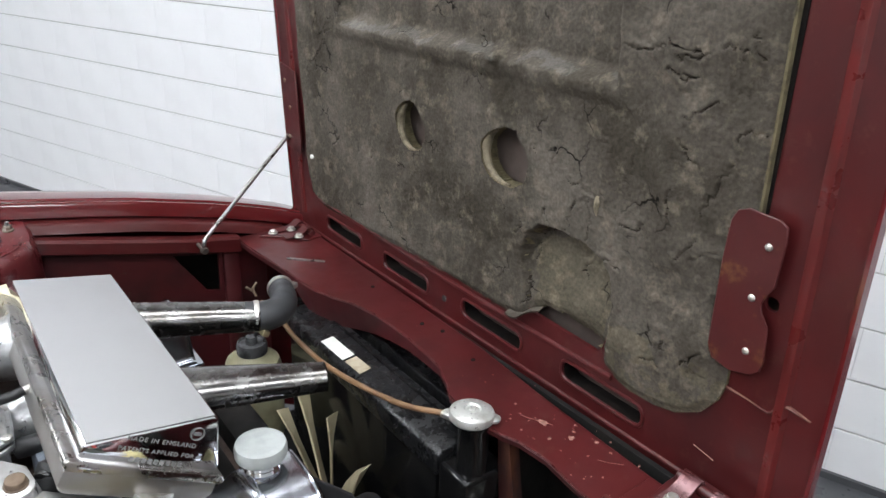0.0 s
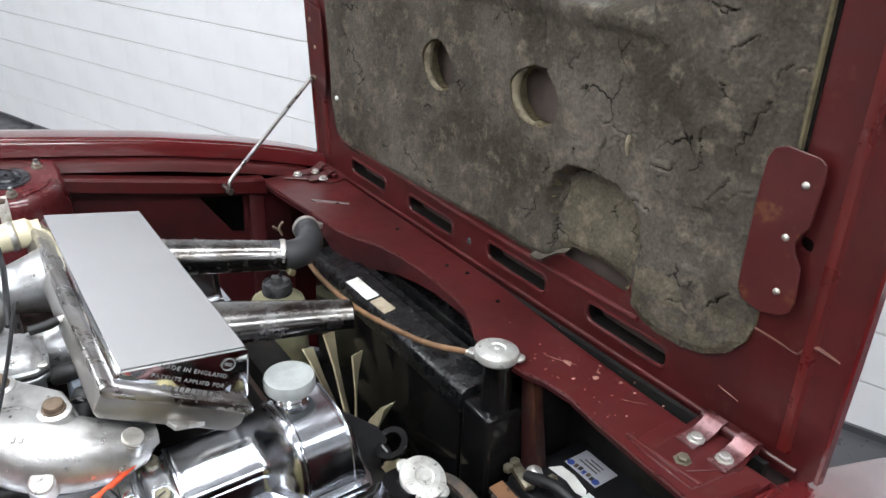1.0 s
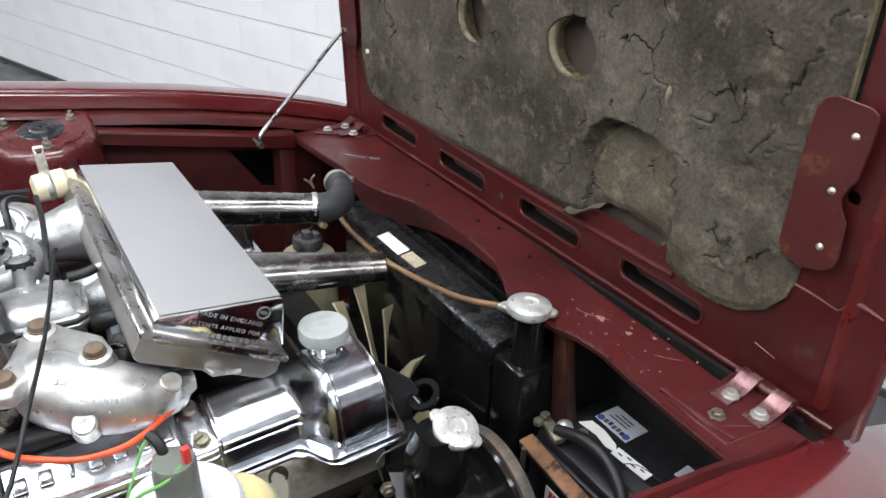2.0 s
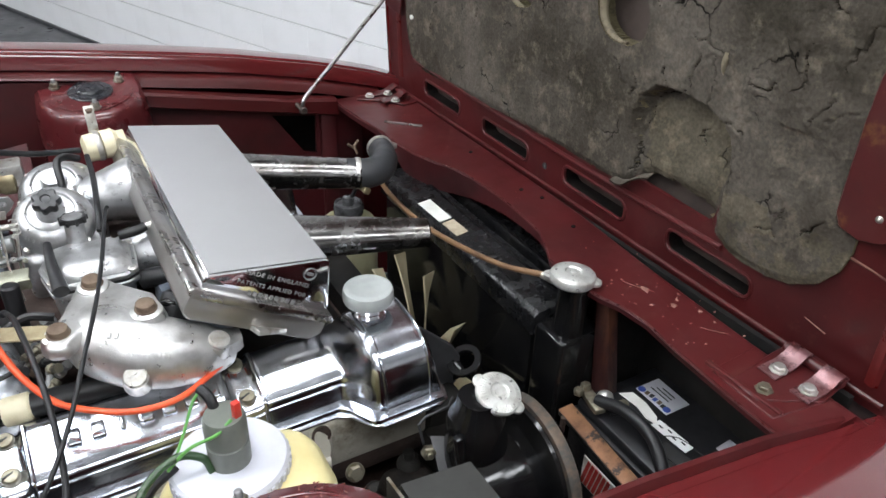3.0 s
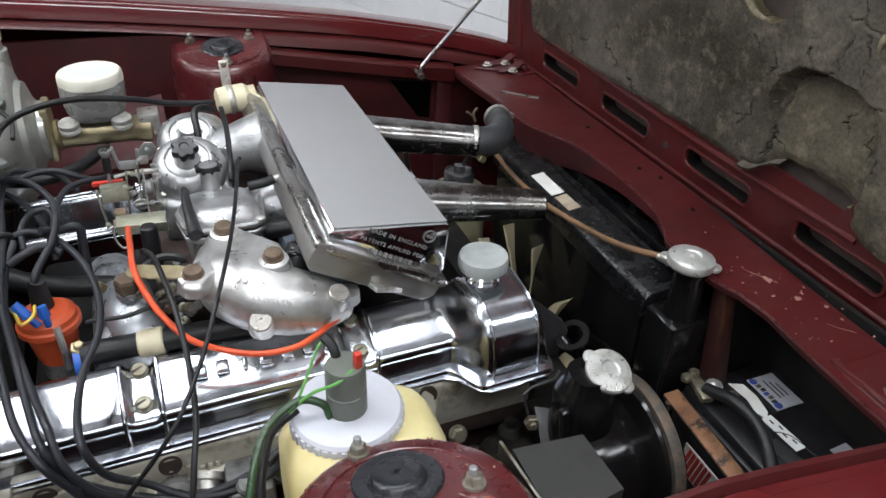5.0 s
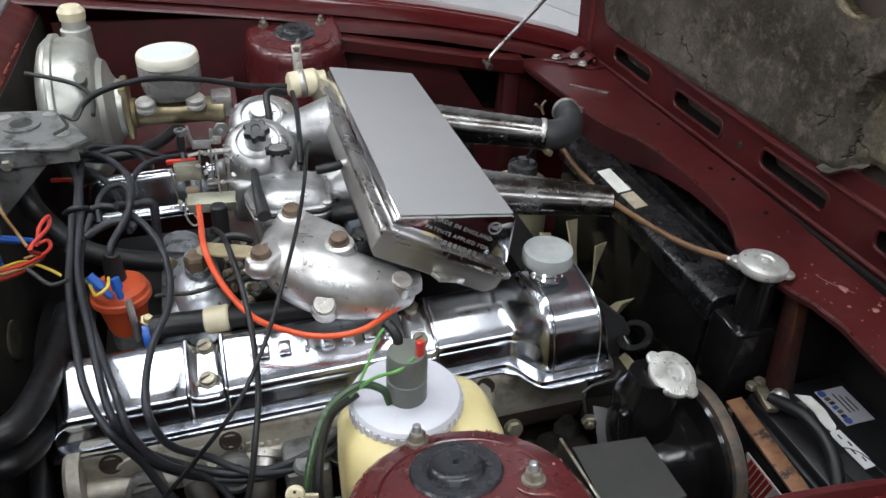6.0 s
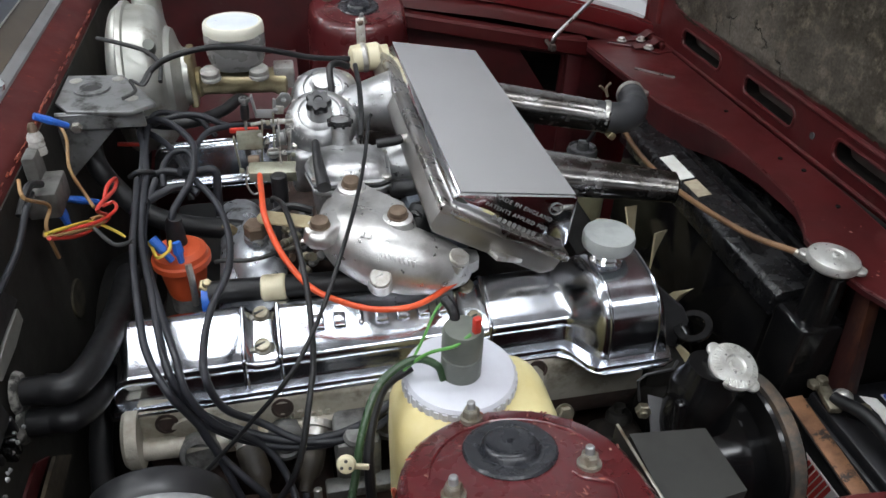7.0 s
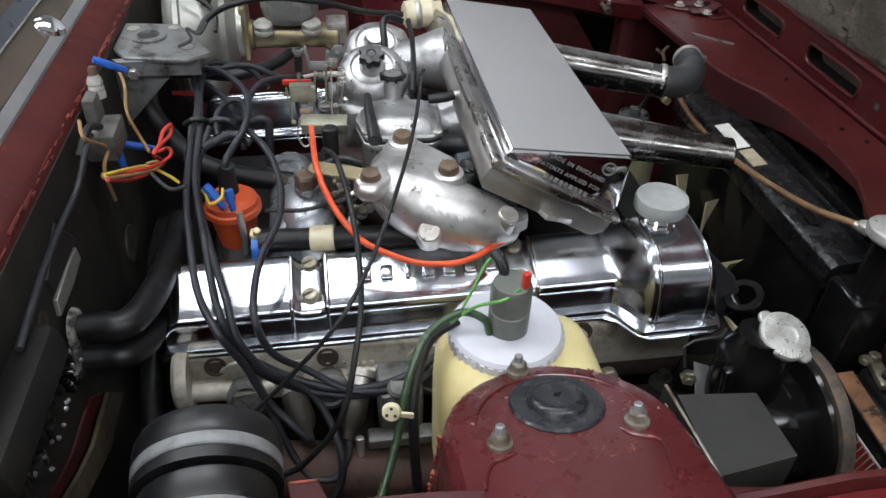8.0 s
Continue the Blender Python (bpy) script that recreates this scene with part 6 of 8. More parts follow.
part("foot", box((-0.556, -0.19, 0.778), (0.04, 0.03, 0.006), (0, 25, 20), 0.001), STEEL, air)


def emboss(text, size, m, parent, material, name, deep=0.0003):
    cu = bpy.data.curves.new("txt", "FONT")
    cu.body, cu.size, cu.extrude, cu.align_x, cu.align_y = text, size, deep, "CENTER", "CENTER"
    cu.space_character, cu.space_word = 1.22, 1.1
    ob = bpy.data.objects.new("txt", cu)
    me = bpy.data.meshes.new_from_object(ob)
    bpy.data.objects.remove(ob)
    bm = bmesh.new()
    bm.from_mesh(me)
    bpy.data.meshes.remove(me)
    bmesh.ops.transform(bm, verts=bm.verts, matrix=m)
    return part(name, bm, material, parent, smooth=0)


LETTER = mat("stamped_letters", (0.24, 0.235, 0.235), 0.5, 0.3)
def on_face(x, z):
    return Matrix.Translation((x, -0.1907 - 0.06 * (x + 0.61), z)) @ pose(0, 0, 0, 0, 0, -3.43) @ Matrix(((1, 0, 0), (0, 0, -1), (0, 1, 0))).to_4x4() @ pose(0, 0, 0, 0, 0, -29)


CASTNO = Matrix.Translation((-0.806, -0.2625, 0.6420)) @ Matrix(((1, 0, 0), (0, 0, -1), (0, 1, 0))).to_4x4()
emboss("307", 0.0150, CASTNO, hd, HEAD, "cast_number", 0.0032)
for k in range(3):
    part("cast_mark", box((-0.784 + 0.0085 * k, -0.2630, 0.6375 + 0.0006 * k), (0.0052, 0.0040, 0.0090), bev=0.0008), HEAD, hd)
emboss("MADE IN ENGLAND", 0.0071, on_face(-0.537, 0.8395), air, LETTER, "stamped_line")
emboss("PATENTS APPLIED FOR", 0.0067, on_face(-0.5440, 0.8292), air, LETTER, "stamped_line")
for k in range(9):
    bm = box((0, 0, 0), (0.0038, 0.0046, 0.0012))
    bmesh.ops.transform(bm, verts=bm.verts, matrix=on_face(-0.547, 0.8180) @ Matrix.Translation((-0.026 + 0.0066 * k, 0, 0)))
    part("stamped_bar", bm, LETTER, air, smooth=0)
part("stamped_ring", tube([(-0.501 + 0.0072 * math.cos(a), -0.1972, 0.8365 + 0.0072 * math.sin(a)) for a in [radians(15 * i) for i in range(25)]], 0.0008, 6, 0), LETTER, air)
part("stamped_bar", box((-0.501, -0.1972, 0.8365), (0.008, 0.0012, 0.0035), (0, 29, 0)), LETTER, air)




def oval_pipe(p0, p1, w0, w1, h0, h1):
    p0, p1 = Vector(p0), Vector(p1)
    d = (p1 - p0).normalized()
    side = d.cross(Vector((0, 0, 1))).normalized()
    up = side.cross(d)
    rows = []
    for t, s in ((0, 1), (0.35, 1), (0.7, 1), (1.0, 1), (1.008, 1.03), (1.016, 1.0), (1.0, 0.92), (0.5, 0.9)):
        w, h = w0 + (w1 - w0) * min(t, 1), h0 + (h1 - h0) * min(t, 1)
        c = p0 + (p1 - p0) * t
        rows.append([c + s * (math.copysign(abs(math.cos(a)) ** 0.85, math.cos(a)) * w * side + math.copysign(abs(math.sin(a)) ** 0.85, math.sin(a)) * h * up) for a in [2 * math.pi * i / 36 for i in range(36)]])
    return loft(rows, caps=False)


part("intake_pipe", oval_pipe((-0.505, -0.026, 0.793), (-0.296, -0.086, 0.778), 0.040, 0.023, 0.027, 0.018), PIPECHR, air, "flattened chrome intake pipe, scuffed on top")
part("intake_pipe", oval_pipe((-0.505, 0.200, 0.792), (-0.300, 0.128, 0.776), 0.034, 0.025, 0.027, 0.022), PIPECHR, air, "chrome intake pipe")
# rubber elbow on the far pipe
elb = thing("rubber_elbow", (-0.26, 0.13, 0.74), "black rubber elbow hose with metal clamps", "hose")
part("hose", tube([(-0.318, 0.134, 0.7775), (-0.288, 0.124, 0.7755), (-0.262, 0.130, 0.776), (-0.243, 0.154, 0.777), (-0.231, 0.187, 0.775), (-0.223, 0.215, 0.772)], [0.0240, 0.0240, 0.0235, 0.0225, 0.0215, 0.0210], 24), RUBBERG, elb)
part("clamp", lathe((-0.305, 0.1297, 0.7768), (1, -0.33, -0.06), [(0.0248, 0), (0.0252, 0.001), (0.0252, 0.007), (0.0248, 0.008)], 28), STEEL, elb)
part("clamp", lathe((-0.2265, 0.200, 0.7735), (0.25, 1, -0.09), [(0.0222, 0), (0.0228, 0.001), (0.0228, 0.011), (0.0222, 0.012)], 28), STEEL, elb)
part("clamp_screw", box((-0.203, 0.206, 0.774), (0.014, 0.014, 0.010), (0, 0, 20), 0.002), STEEL, elb)
part("clamp_screw", box((-0.298, 0.108, 0.756), (0.012, 0.016, 0.010), (0, 30, 0), 0.002), BRASS, elb)
solo("wire_tie", join(tube([(-0.285, 0.165, 0.792), (-0.288, 0.168, 0.805), (-0.280, 0.172, 0.812)], 0.0022, 6), tube([(-0.288, 0.170, 0.800), (-0.298, 0.172, 0.808)], 0.0022, 6)), RUST, "rusty twisted fitting on the pipe", "fitting")

# washer bottle by the far wing
CREAMPL = mat("dirty_cream_plastic", (0.34, 0.32, 0.20), 0.5, color2=(0.22, 0.20, 0.12), scale=14, bump=0.1)
CAPGLOSS = mat("glossy_grey_black_cap", (0.10, 0.10, 0.105), 0.16, color2=(0.03, 0.03, 0.03), scale=30, bump=0.15, bscale=90)
wb = thing("washer_bottle", (-0.235, 0.345, 0.42), "dirty cream washer bottle with black cap", "bottle")
part("bottle", lathe((-0.235, 0.335, 0.40), (0, 0, 1), [(0.05, 0), (0.055, 0.01), (0.055, 0.155), (0.050, 0.172), (0.032, 0.184), (0.026, 0.190)], 28), CREAMPL, wb)
part("cap", lathe((-0.235, 0.335, 0.588), (0, 0, 1), [(0.029, 0), (0.030, 0.016), (0.027, 0.022), (0.025, 0.022), (0.024, 0.018), (0.012, 0.019), (0.010, 0.034), (0.004, 0.036)], 24), CAPGLOSS, wb, "black cap with spout")
part("spout", tube([(-0.235, 0.335, 0.612), (-0.225, 0.33, 0.63), (-0.215, 0.325, 0.66)], 0.004, 8), RUBBER, wb)


# ---- brake servo, master cylinder ----
servo = thing("brake_servo", (-0.98, 0.33, 0.70), "dull silver brake servo drum on the bulkhead", "brake servo")
part("drum_rear", lathe((-1.026, 0.33, 0.795), (1, 0, 0), [(0.088, 0), (0.104, 0.006), (0.111, 0.014), (0.1125, 0.020)], 48), BOOST, servo)
part("crimp_band", lathe((-1.008, 0.33, 0.795), (1, 0, 0), [(0.1125, 0), (0.1165, 0.002), (0.1165, 0.009), (0.1125, 0.011)], 48), BOOST, servo)
part("drum_front", lathe((-0.998, 0.33, 0.795), (1, 0, 0), [(0.1115, 0), (0.110, 0.026), (0.106, 0.036), (0.096, 0.045), (0.078, 0.050), (0.074, 0.058), (0.055, 0.064), (0.045, 0.070), (0.044, 0.078)], 48), BOOST, servo, "stepped front shell")
part("servo_flange", box((-0.918, 0.33, 0.795), (0.012, 0.060, 0.085), (0, 0, 0), 0.004), BRASS, servo)
part("check_valve", tube([(-0.965, 0.260, 0.86), (-0.958, 0.245, 0.875), (-0.958, 0.232, 0.885)], 0.008, 12), GREYPL, servo)
mcy = thing("brake_master_cylinder", (-0.85, 0.33, 0.76), "gold plated brake cylinder with white capped reservoir", "brake cylinder")
part("barrel", lathe((-0.915, 0.33, 0.785), (1, 0, -0.03), [(0.022, 0), (0.024, 0.008), (0.0205, 0.012), (0.020, 0.12), (0.023, 0.125), (0.023, 0.140), (0.015, 0.145)], 24), BRASS, mcy)
part("end_block", box((-0.776, 0.33, 0.790), (0.032, 0.036, 0.036), (0, 0, 0), 0.004), STEEL, mcy)
for x in (-0.888, -0.815):
    part("seal", lathe((x, 0.306, 0.796), (0, -0.15, 1), [(0.012, 0), (0.0155, 0.003), (0.0155, 0.007), (0.0135, 0.009), (0.0150, 0.012), (0.0150, 0.017), (0.011, 0.021), (0.0, 0.022)], 24), CLEARPL, mcy, "pale ribbed rubber seal")
part("reservoir", loft([[(-0.846 + (u + 0.846) * k, 0.33 + (v - 0.33) * k, z) for u, v in rrect(-0.892, -0.800, 0.290, 0.370, 0.03)] for z, k in ((0.808, 0.70), (0.816, 0.84), (0.826, 0.94), (0.848, 1.0), (0.860, 1.0), (0.868, 0.92))]), MILKY, mcy, "milky plastic fluid tank")
part("cap", lathe((-0.846, 0.330, 0.862), (0, 0, 1), [(0.0440, 0), (0.0460, 0.002), (0.0462, 0.008), (0.0455, 0.0145), (0.0435, 0.0175), (0.0405, 0.0182), (0.0388, 0.0168), (0.0, 0.0158)], 48), mat("cream_white_cap", (0.72, 0.70, 0.60), 0.4, color2=(0.64, 0.62, 0.52), scale=14), mcy, "cream white screw cap")
part("cap_top", lathe((-0.846, 0.330, 0.8785), (0, 0, 1), [(0.0385, 0), (0.0380, 0.0010), (0.020, 0.0016), (0.0, 0.0018)], 44), mat("bluish_white_plastic", (0.66, 0.70, 0.78), 0.35, color2=(0.60, 0.64, 0.73), scale=20), mcy, "bluish white cap centre")
part("grey_fitting", lathe((-0.975, 0.395, 0.872), (0, 0, 1), [(0.022, -0.03), (0.022, 0), (0.022, 0.03), (0.018, 0.032), (0.016, 0.05), (0.010, 0.054)], 20), BOOST, mcy)
part("fitting_cap", lathe((-0.975, 0.395, 0.917), (0, 0, 1), [(0.019, 0), (0.020, 0.012), (0.014, 0.020), (0.0, 0.022)], 18), CREAM, mcy)

# ---- left: bracket, resistor, distributor ----
BRACKM = mat("stained_bracket_steel", (0.25, 0.255, 0.255), 0.45, 0.5, color2=(0.15, 0.148, 0.14), scale=16, bump=0.12, color3=(0.035, 0.032, 0.028), scale3=28, lo3=0.52, hi3=0.68)
pb = thing("bulkhead_bracket", (-1.0, 0.11, 0.80), "grey metal bracket plate with round bush", "bracket")
part("top_plate", plate([(-1.056, 0.088), (-1.056, 0.172), (-0.985, 0.163), (-0.962, 0.120), (-0.936, 0.070), (-0.962, 0.047), (-1.038, 0.060)], [disc(-1.018, 0.120, 0.015, 20)], "z", 0.864, 0.870, 0.0012), BRACKM, pb)
# black disc added to paint the bush hole dark
part("bush_hole_disc", cyl((-1.018, 0.120, 0.864), (-1.018, 0.120, 0.8712), 0.0118, seg=24), INKBLK, pb)
part("bush", lathe((-1.018, 0.120, 0.860), (0, 0, 1), [(0.022, 0.009), (0.022, 0.013), (0.014, 0.014), (0.012, 0.006), (0.0, 0.006)], 28), BRACKM, pb)
part("gusset", plate([(-1.054, 0.866), (-0.965, 0.866), (-1.054, 0.775)], [], "y", 0.062, 0.066, 0.0008), BRACKM, pb)
part("side_fold", plate([(-1.050, 0.866), (-0.950, 0.866), (-0.950, 0.845), (-1.050, 0.845)], [], "y", 0.056, 0.060, 0.0008), BRACKM, pb)
for x, y in ((-0.990, 0.150), (-1.042, 0.150), (-0.966, 0.085)):
    part("rivet", lathe((x, y, 0.869), (0, 0, 1), [(0.008, 0), (0.008, 0.002), (0.004, 0.003)], 14), STEEL, pb)
hexnut((-1.030, 0.056, 0.850), (0, -1, 0), 0.007, 0.006, STEEL, pb, "bolt")
part("twisted_wire", tube([(-0.975, 0.075, 0.875), (-0.960, 0.085, 0.880), (-0.965, 0.095, 0.890), (-0.950, 0.090, 0.885), (-0.940, 0.100, 0.895)], 0.0022, 6), INKBLK, pb)
BALM = mat("grubby_grey_ceramic", (0.10, 0.098, 0.09), 0.6, color2=(0.045, 0.042, 0.038), scale=40, bump=0.2)
bal = thing("ballast_resistor", (-1.045, -0.09, 0.83), "grey resistor block with white insulator on the bulkhead", "resistor")
part("body", box((-1.034, -0.098, 0.848), (0.032, 0.052, 0.030), (0, 0, 0), 0.003), BALM, bal)
part("clip_plate", box((-1.044, -0.080, 0.872), (0.014, 0.030, 0.036), (0, 0, 0), 0.004), BALM, bal)
part("insulator", lathe((-1.040, -0.066, 0.880), (0, 0.10, 1), [(0.0085, 0), (0.0085, 0.006), (0.0075, 0.008), (0.0085, 0.010), (0.0075, 0.014), (0.0085, 0.016), (0.007, 0.022), (0.005, 0.025)], 18), mat("grubby_white_ceramic", (0.46, 0.45, 0.42), 0.45, color2=(0.24, 0.22, 0.19), scale=60), bal, "grubby white ribbed insulator")
part("insulator_tip", lathe((-1.040, -0.0635, 0.904), (0, 0.10, 1), [(0.0048, 0), (0.0048, 0.006), (0.0030, 0.010), (0.0, 0.0105)], 14), RUST, bal)
part("dark_boot", tube([(-1.04, -0.17, 0.868), (-1.035, -0.14, 0.882), (-1.033, -0.11, 0.868)], 0.004, 8), RUBBER, bal)
def crimp(c, length, r):
    """A flat moulded sleeve that narrows to its wire."""
    rows = [(-0.5, 0.0050, 0.0034), (-0.1, 0.0058, 0.0038), (0.02, 0.0058, 0.0038), (0.08, 0.0040, 0.0034), (0.45, 0.0036, 0.0032), (0.5, 0.0030, 0.0027)]
    m = pose(c[0], c[1], c[2], r[0], r[1], r[2])
    return bevel(loft([[m @ Vector((length * k, w * u, h * v)) for u, v in ((1, 0.4), (0.5, 1), (-0.5, 1), (-1, 0.4), (-1, -0.4), (-0.5, -1), (0.5, -1), (1, -0.4))] for k, w, h in rows]), 0.0004, 1, 30)


for c, r in (((-1.030, -0.030, 0.900), (0, 32, 20)), ((-1.020, -0.035, 0.800), (0, 25, 20)), ((-1.022, -0.105, 0.822), (0, 85, 0))):
    solo("blue_terminal", crimp(c, 0.036, r), BLUEPL, "bright blue crimp terminal", "terminal", group="crimp terminals on the bulkhead wires")
dis = thing("distributor", (-0.915, -0.09, 0.62), "orange distributor cap with leads", "distributor")
part("body", lathe((-0.915, -0.092, 0.60), (0, 0, 1), [(0.020, 0), (0.022, 0.05), (0.0215, 0.09), (0.0205, 0.096)], 28), DARKAL, dis)
part("cap", lathe((-0.916, -0.092, 0.696), (0, 0, 1), [(0.0205, 0), (0.0225, 0.006), (0.0275, 0.040), (0.0295, 0.044), (0.0335, 0.046), (0.0335, 0.053), (0.031, 0.055), (0.030, 0.061), (0.024, 0.066), (0.0, 0.067)], 36), ORANGEPL, dis, "orange plastic cap")
part("lead_boot", tube([(-0.918, -0.085, 0.758), (-0.918, -0.085, 0.785), (-0.915, -0.088, 0.80)], [0.012, 0.010, 0.008], 14), RUBBER, dis)
part("blue_terminal", crimp((-0.930, -0.116, 0.776), 0.034, (20, 50, -30)), BLUEPL, dis)
part("blue_terminal", crimp((-0.913, -0.117, 0.771), 0.026, (0, 80, -60)), BLUEPL, dis)
part("clip", tube([(-0.905, -0.124, 0.700), (-0.903, -0.130, 0.73), (-0.905, -0.122, 0.757)], 0.004, 8), STEEL, dis)
hexnut((-0.888, -0.140, 0.735), (0.2, -0.5, 1), 0.009, 0.008, BRASS, dis, "clamp_nut", stud=0.006)
part("blue_clamp", lathe((-0.893, -0.145, 0.722), (1, 0, 0), [(0.017, 0), (0.017, 0.010)], 20), BLUEPL, dis)

# ---- carburettors ----
def carb(dx, dy, dz, knob):
    c = thing("carburettor", (-0.73 + dx, 0.02 + dy, 0.76 + dz), "cast alloy carburettor with domed top", "carburettor", "pair of carburettors")
    o = Vector((-0.7345 + dx, 0.088 + dy, 0.809 + dz))
    ax = Vector((-0.05, -0.5, 0.86)).normalized()
    part("body", span(o.x - 0.045, o.x + 0.05, o.y - 0.050, o.y + 0.034, 0.735 + dz, 0.800 + dz, 0.012, 3), CARBM, c)
    part("dome_flange", lathe(o + ax * 0.004, ax, [(0.046, 0), (0.0475, 0.003), (0.0475, 0.011), (0.0465, 0.013)], 36), CARBM, c)
    part("dome", lathe(o + ax * 0.016, ax, [(0.0470, -0.003), (0.0472, 0.003), (0.0455, 0.009), (0.0380, 0.019), (0.0320, 0.0235), (0.0285, 0.0240), (0.0265, 0.0215), (0.0225, 0.0205), (0.0165, 0.0225), (0.0150, 0.0300), (0.0130, 0.0390), (0.0, 0.040)], 40), CARBM, c, "rounded suction chamber dome")
    for a in (45, 135, 225, 315):
        m = frame_to(o + ax * 0.016, ax) @ Vector((0.0485 * math.cos(radians(a)), 0.0485 * math.sin(radians(a)), -0.004))
        part("flange_screw", lathe(m, ax, [(0.0042, 0), (0.0042, 0.004), (0.003, 0.005)], 10), STEEL, c)
    if knob:
        km = frame_to(o + ax * 0.050, ax)
        star = [(math.cos(radians(q)), math.sin(radians(q)), 1 + 0.13 * math.cos(radians(7 * q)), q) for q in range(0, 360, 6)]
        rings = [[km @ Vector((r * (f if w else 1.0) * x, r * (f if w else 1.0) * y, h)) for x, y, f, q in star] for r, h, w in ((0.0085, 0, 0), (0.0085, 0.004, 0), (0.0140, 0.0055, 1), (0.0152, 0.008, 1), (0.0152, 0.0155, 1), (0.0136, 0.0180, 1), (0.0060, 0.0186, 0), (0.0050, 0.0172, 0))]
        part("damper_knob", loft(rings), BLACKPL, c, "black fluted damper knob")
        for i in range(15):
            a = radians(140 + 9.5 * i + (4 if i % 4 == 0 else 0))
            m = frame_to(o + ax * 0.027, ax) @ Matrix.Translation((0.040 * math.cos(a), 0.040 * math.sin(a), 0.0048)) @ pose(0, 0, 0, 0, 40, math.degrees(a))
            bm = box((0, 0, 0), (0.0062, 0.0020, 0.0014))
            bmesh.ops.transform(bm, verts=bm.verts, matrix=m)
            part("raised_bar", bm, CARBM, c, smooth=0)
    return c


c1 = carb(0.0, 0.0, 0.0, True)
c2 = carb(0.012, 0.098, -0.008, False)
part("intake_mouth", lathe((-0.700, 0.165, 0.800), (1, -0.1, 0.12), [(0.030, 0), (0.034, 0.03), (0.042, 0.060), (0.046, 0.075), (0.044, 0.078), (0.036, 0.06)], 32), CARBM, c2, "flared alloy mouth")
part("intake_mouth", lathe((-0.690, 0.020, 0.775), (1, -0.05, 0.15), [(0.030, 0), (0.034, 0.03), (0.040, 0.055), (0.044, 0.065)], 32), CARBM, c1)
part("overflow_pipe", lathe((-0.716, 0.006, 0.812), (0.02, 0.10, 1), [(0.014, 0), (0.013, 0.01), (0.011, 0.014), (0.011, 0.040), (0.0125, 0.044), (0.0125, 0.048), (0.008, 0.049)], 24), CARBM, c1, "vertical alloy vent pipe")
part("pipe_collar", lathe((-0.715, 0.011, 0.853), (0.02, 0.10, 1), [(0.0145, 0), (0.0150, 0.003), (0.0140, 0.006), (0.012, 0.007)], 24), BLACKPL, c1)
for a in range(0, 360, 40):
    part("collar_tooth", box((-0.715 + 0.0148 * math.cos(radians(a)), 0.011 + 0.0148 * math.sin(radians(a)), 0.8555), (0.003, 0.003, 0.005), (0, 0, a)), BLACKPL, c1)
lidp = [(-0.764, -0.016), (-0.756, -0.060), (-0.744, -0.068), (-0.676, -0.070), (-0.662, -0.062), (-0.657, -0.005), (-0.668, 0.008), (-0.735, 0.014), (-0.755, 0.008)]
part("float_lid", plate(lidp, [], "z", 0.8075, 0.8150, 0.002), CARBM, c1)
part("float_gasket", plate([(-0.712 + (x + 0.712) * 0.99, -0.026 + (y + 0.026) * 0.99) for x, y in lidp], [], "z", 0.8050, 0.8075), INKBLK, c1)
part("bowl_flange", plate(lidp, [], "z", 0.7970, 0.8050, 0.002), CARBM, c1)
part("float_dome", loft([[(-0.712 + (x + 0.712) * k, -0.026 + (y + 0.026) * k, z) for x, y in lidp] for z, k in ((0.812, 0.92), (0.822, 0.86), (0.829, 0.70), (0.831, 0.4))]), CARBM, c1)
part("float_bowl", loft([[(-0.712 + (x + 0.712) * k, -0.026 + (y + 0.026) * k, z) for x, y in lidp] for z, k in ((0.74, 0.80), (0.785, 0.88), (0.799, 0.90))]), CARBM, c1)
for x, y in ((-0.752, -0.055), (-0.668, -0.062), (-0.664, 0.0)):
    part("lid_screw", lathe((x, y, 0.813), (0, 0, 1), [(0.006, 0), (0.006, 0.004), (0.004, 0.005)], 12), STEEL, c1)
part("rear_dome", lathe((-0.715, 0.215, 0.775), (0, -0.1, 1), [(0.050, 0), (0.048, 0.03), (0.040, 0.050), (0.024, 0.060), (0, 0.063)], 32), CARBM, c2)

# intake elbow to the near head
man = thing("intake_manifold", (-0.68, -0.17, 0.70), "cast alloy intake elbow with large bolts", "intake manifold")
part("elbow", tube([(-0.722, -0.075, 0.772), (-0.722, -0.120, 0.784), (-0.714, -0.154, 0.790), (-0.692, -0.178, 0.788), (-0.660, -0.187, 0.778), (-0.628, -0.185, 0.766), (-0.600, -0.176, 0.752)], [0.030, 0.036, 0.040, 0.040, 0.038, 0.032, 0.020], 30), ALU, man)
part("end_lug", loft([[(x, -0.180 + dy, 0.766 + dz) for dy, dz in ((-w, -0.008), (-w, 0.006), (-w * 0.6, 0.009), (w * 0.6, 0.009), (w, 0.006), (w, -0.008))] for x, w in ((-0.645, 0.030), (-0.610, 0.022), (-0.588, 0.013), (-0.582, 0.008))]), ALU, man)
part("carb_flange", plate([(-0.770, -0.165), (-0.772, -0.185), (-0.752, -0.192), (-0.735, -0.172), (-0.70, -0.155), (-0.692, -0.178), (-0.668, -0.190), (-0.652, -0.172), (-0.658, -0.130), (-0.690, -0.092), (-0.700, -0.076), (-0.726, -0.076), (-0.736, -0.094), (-0.748, -0.125)], [], "z", 0.804, 0.823, 0.007, 3), ALU, man)
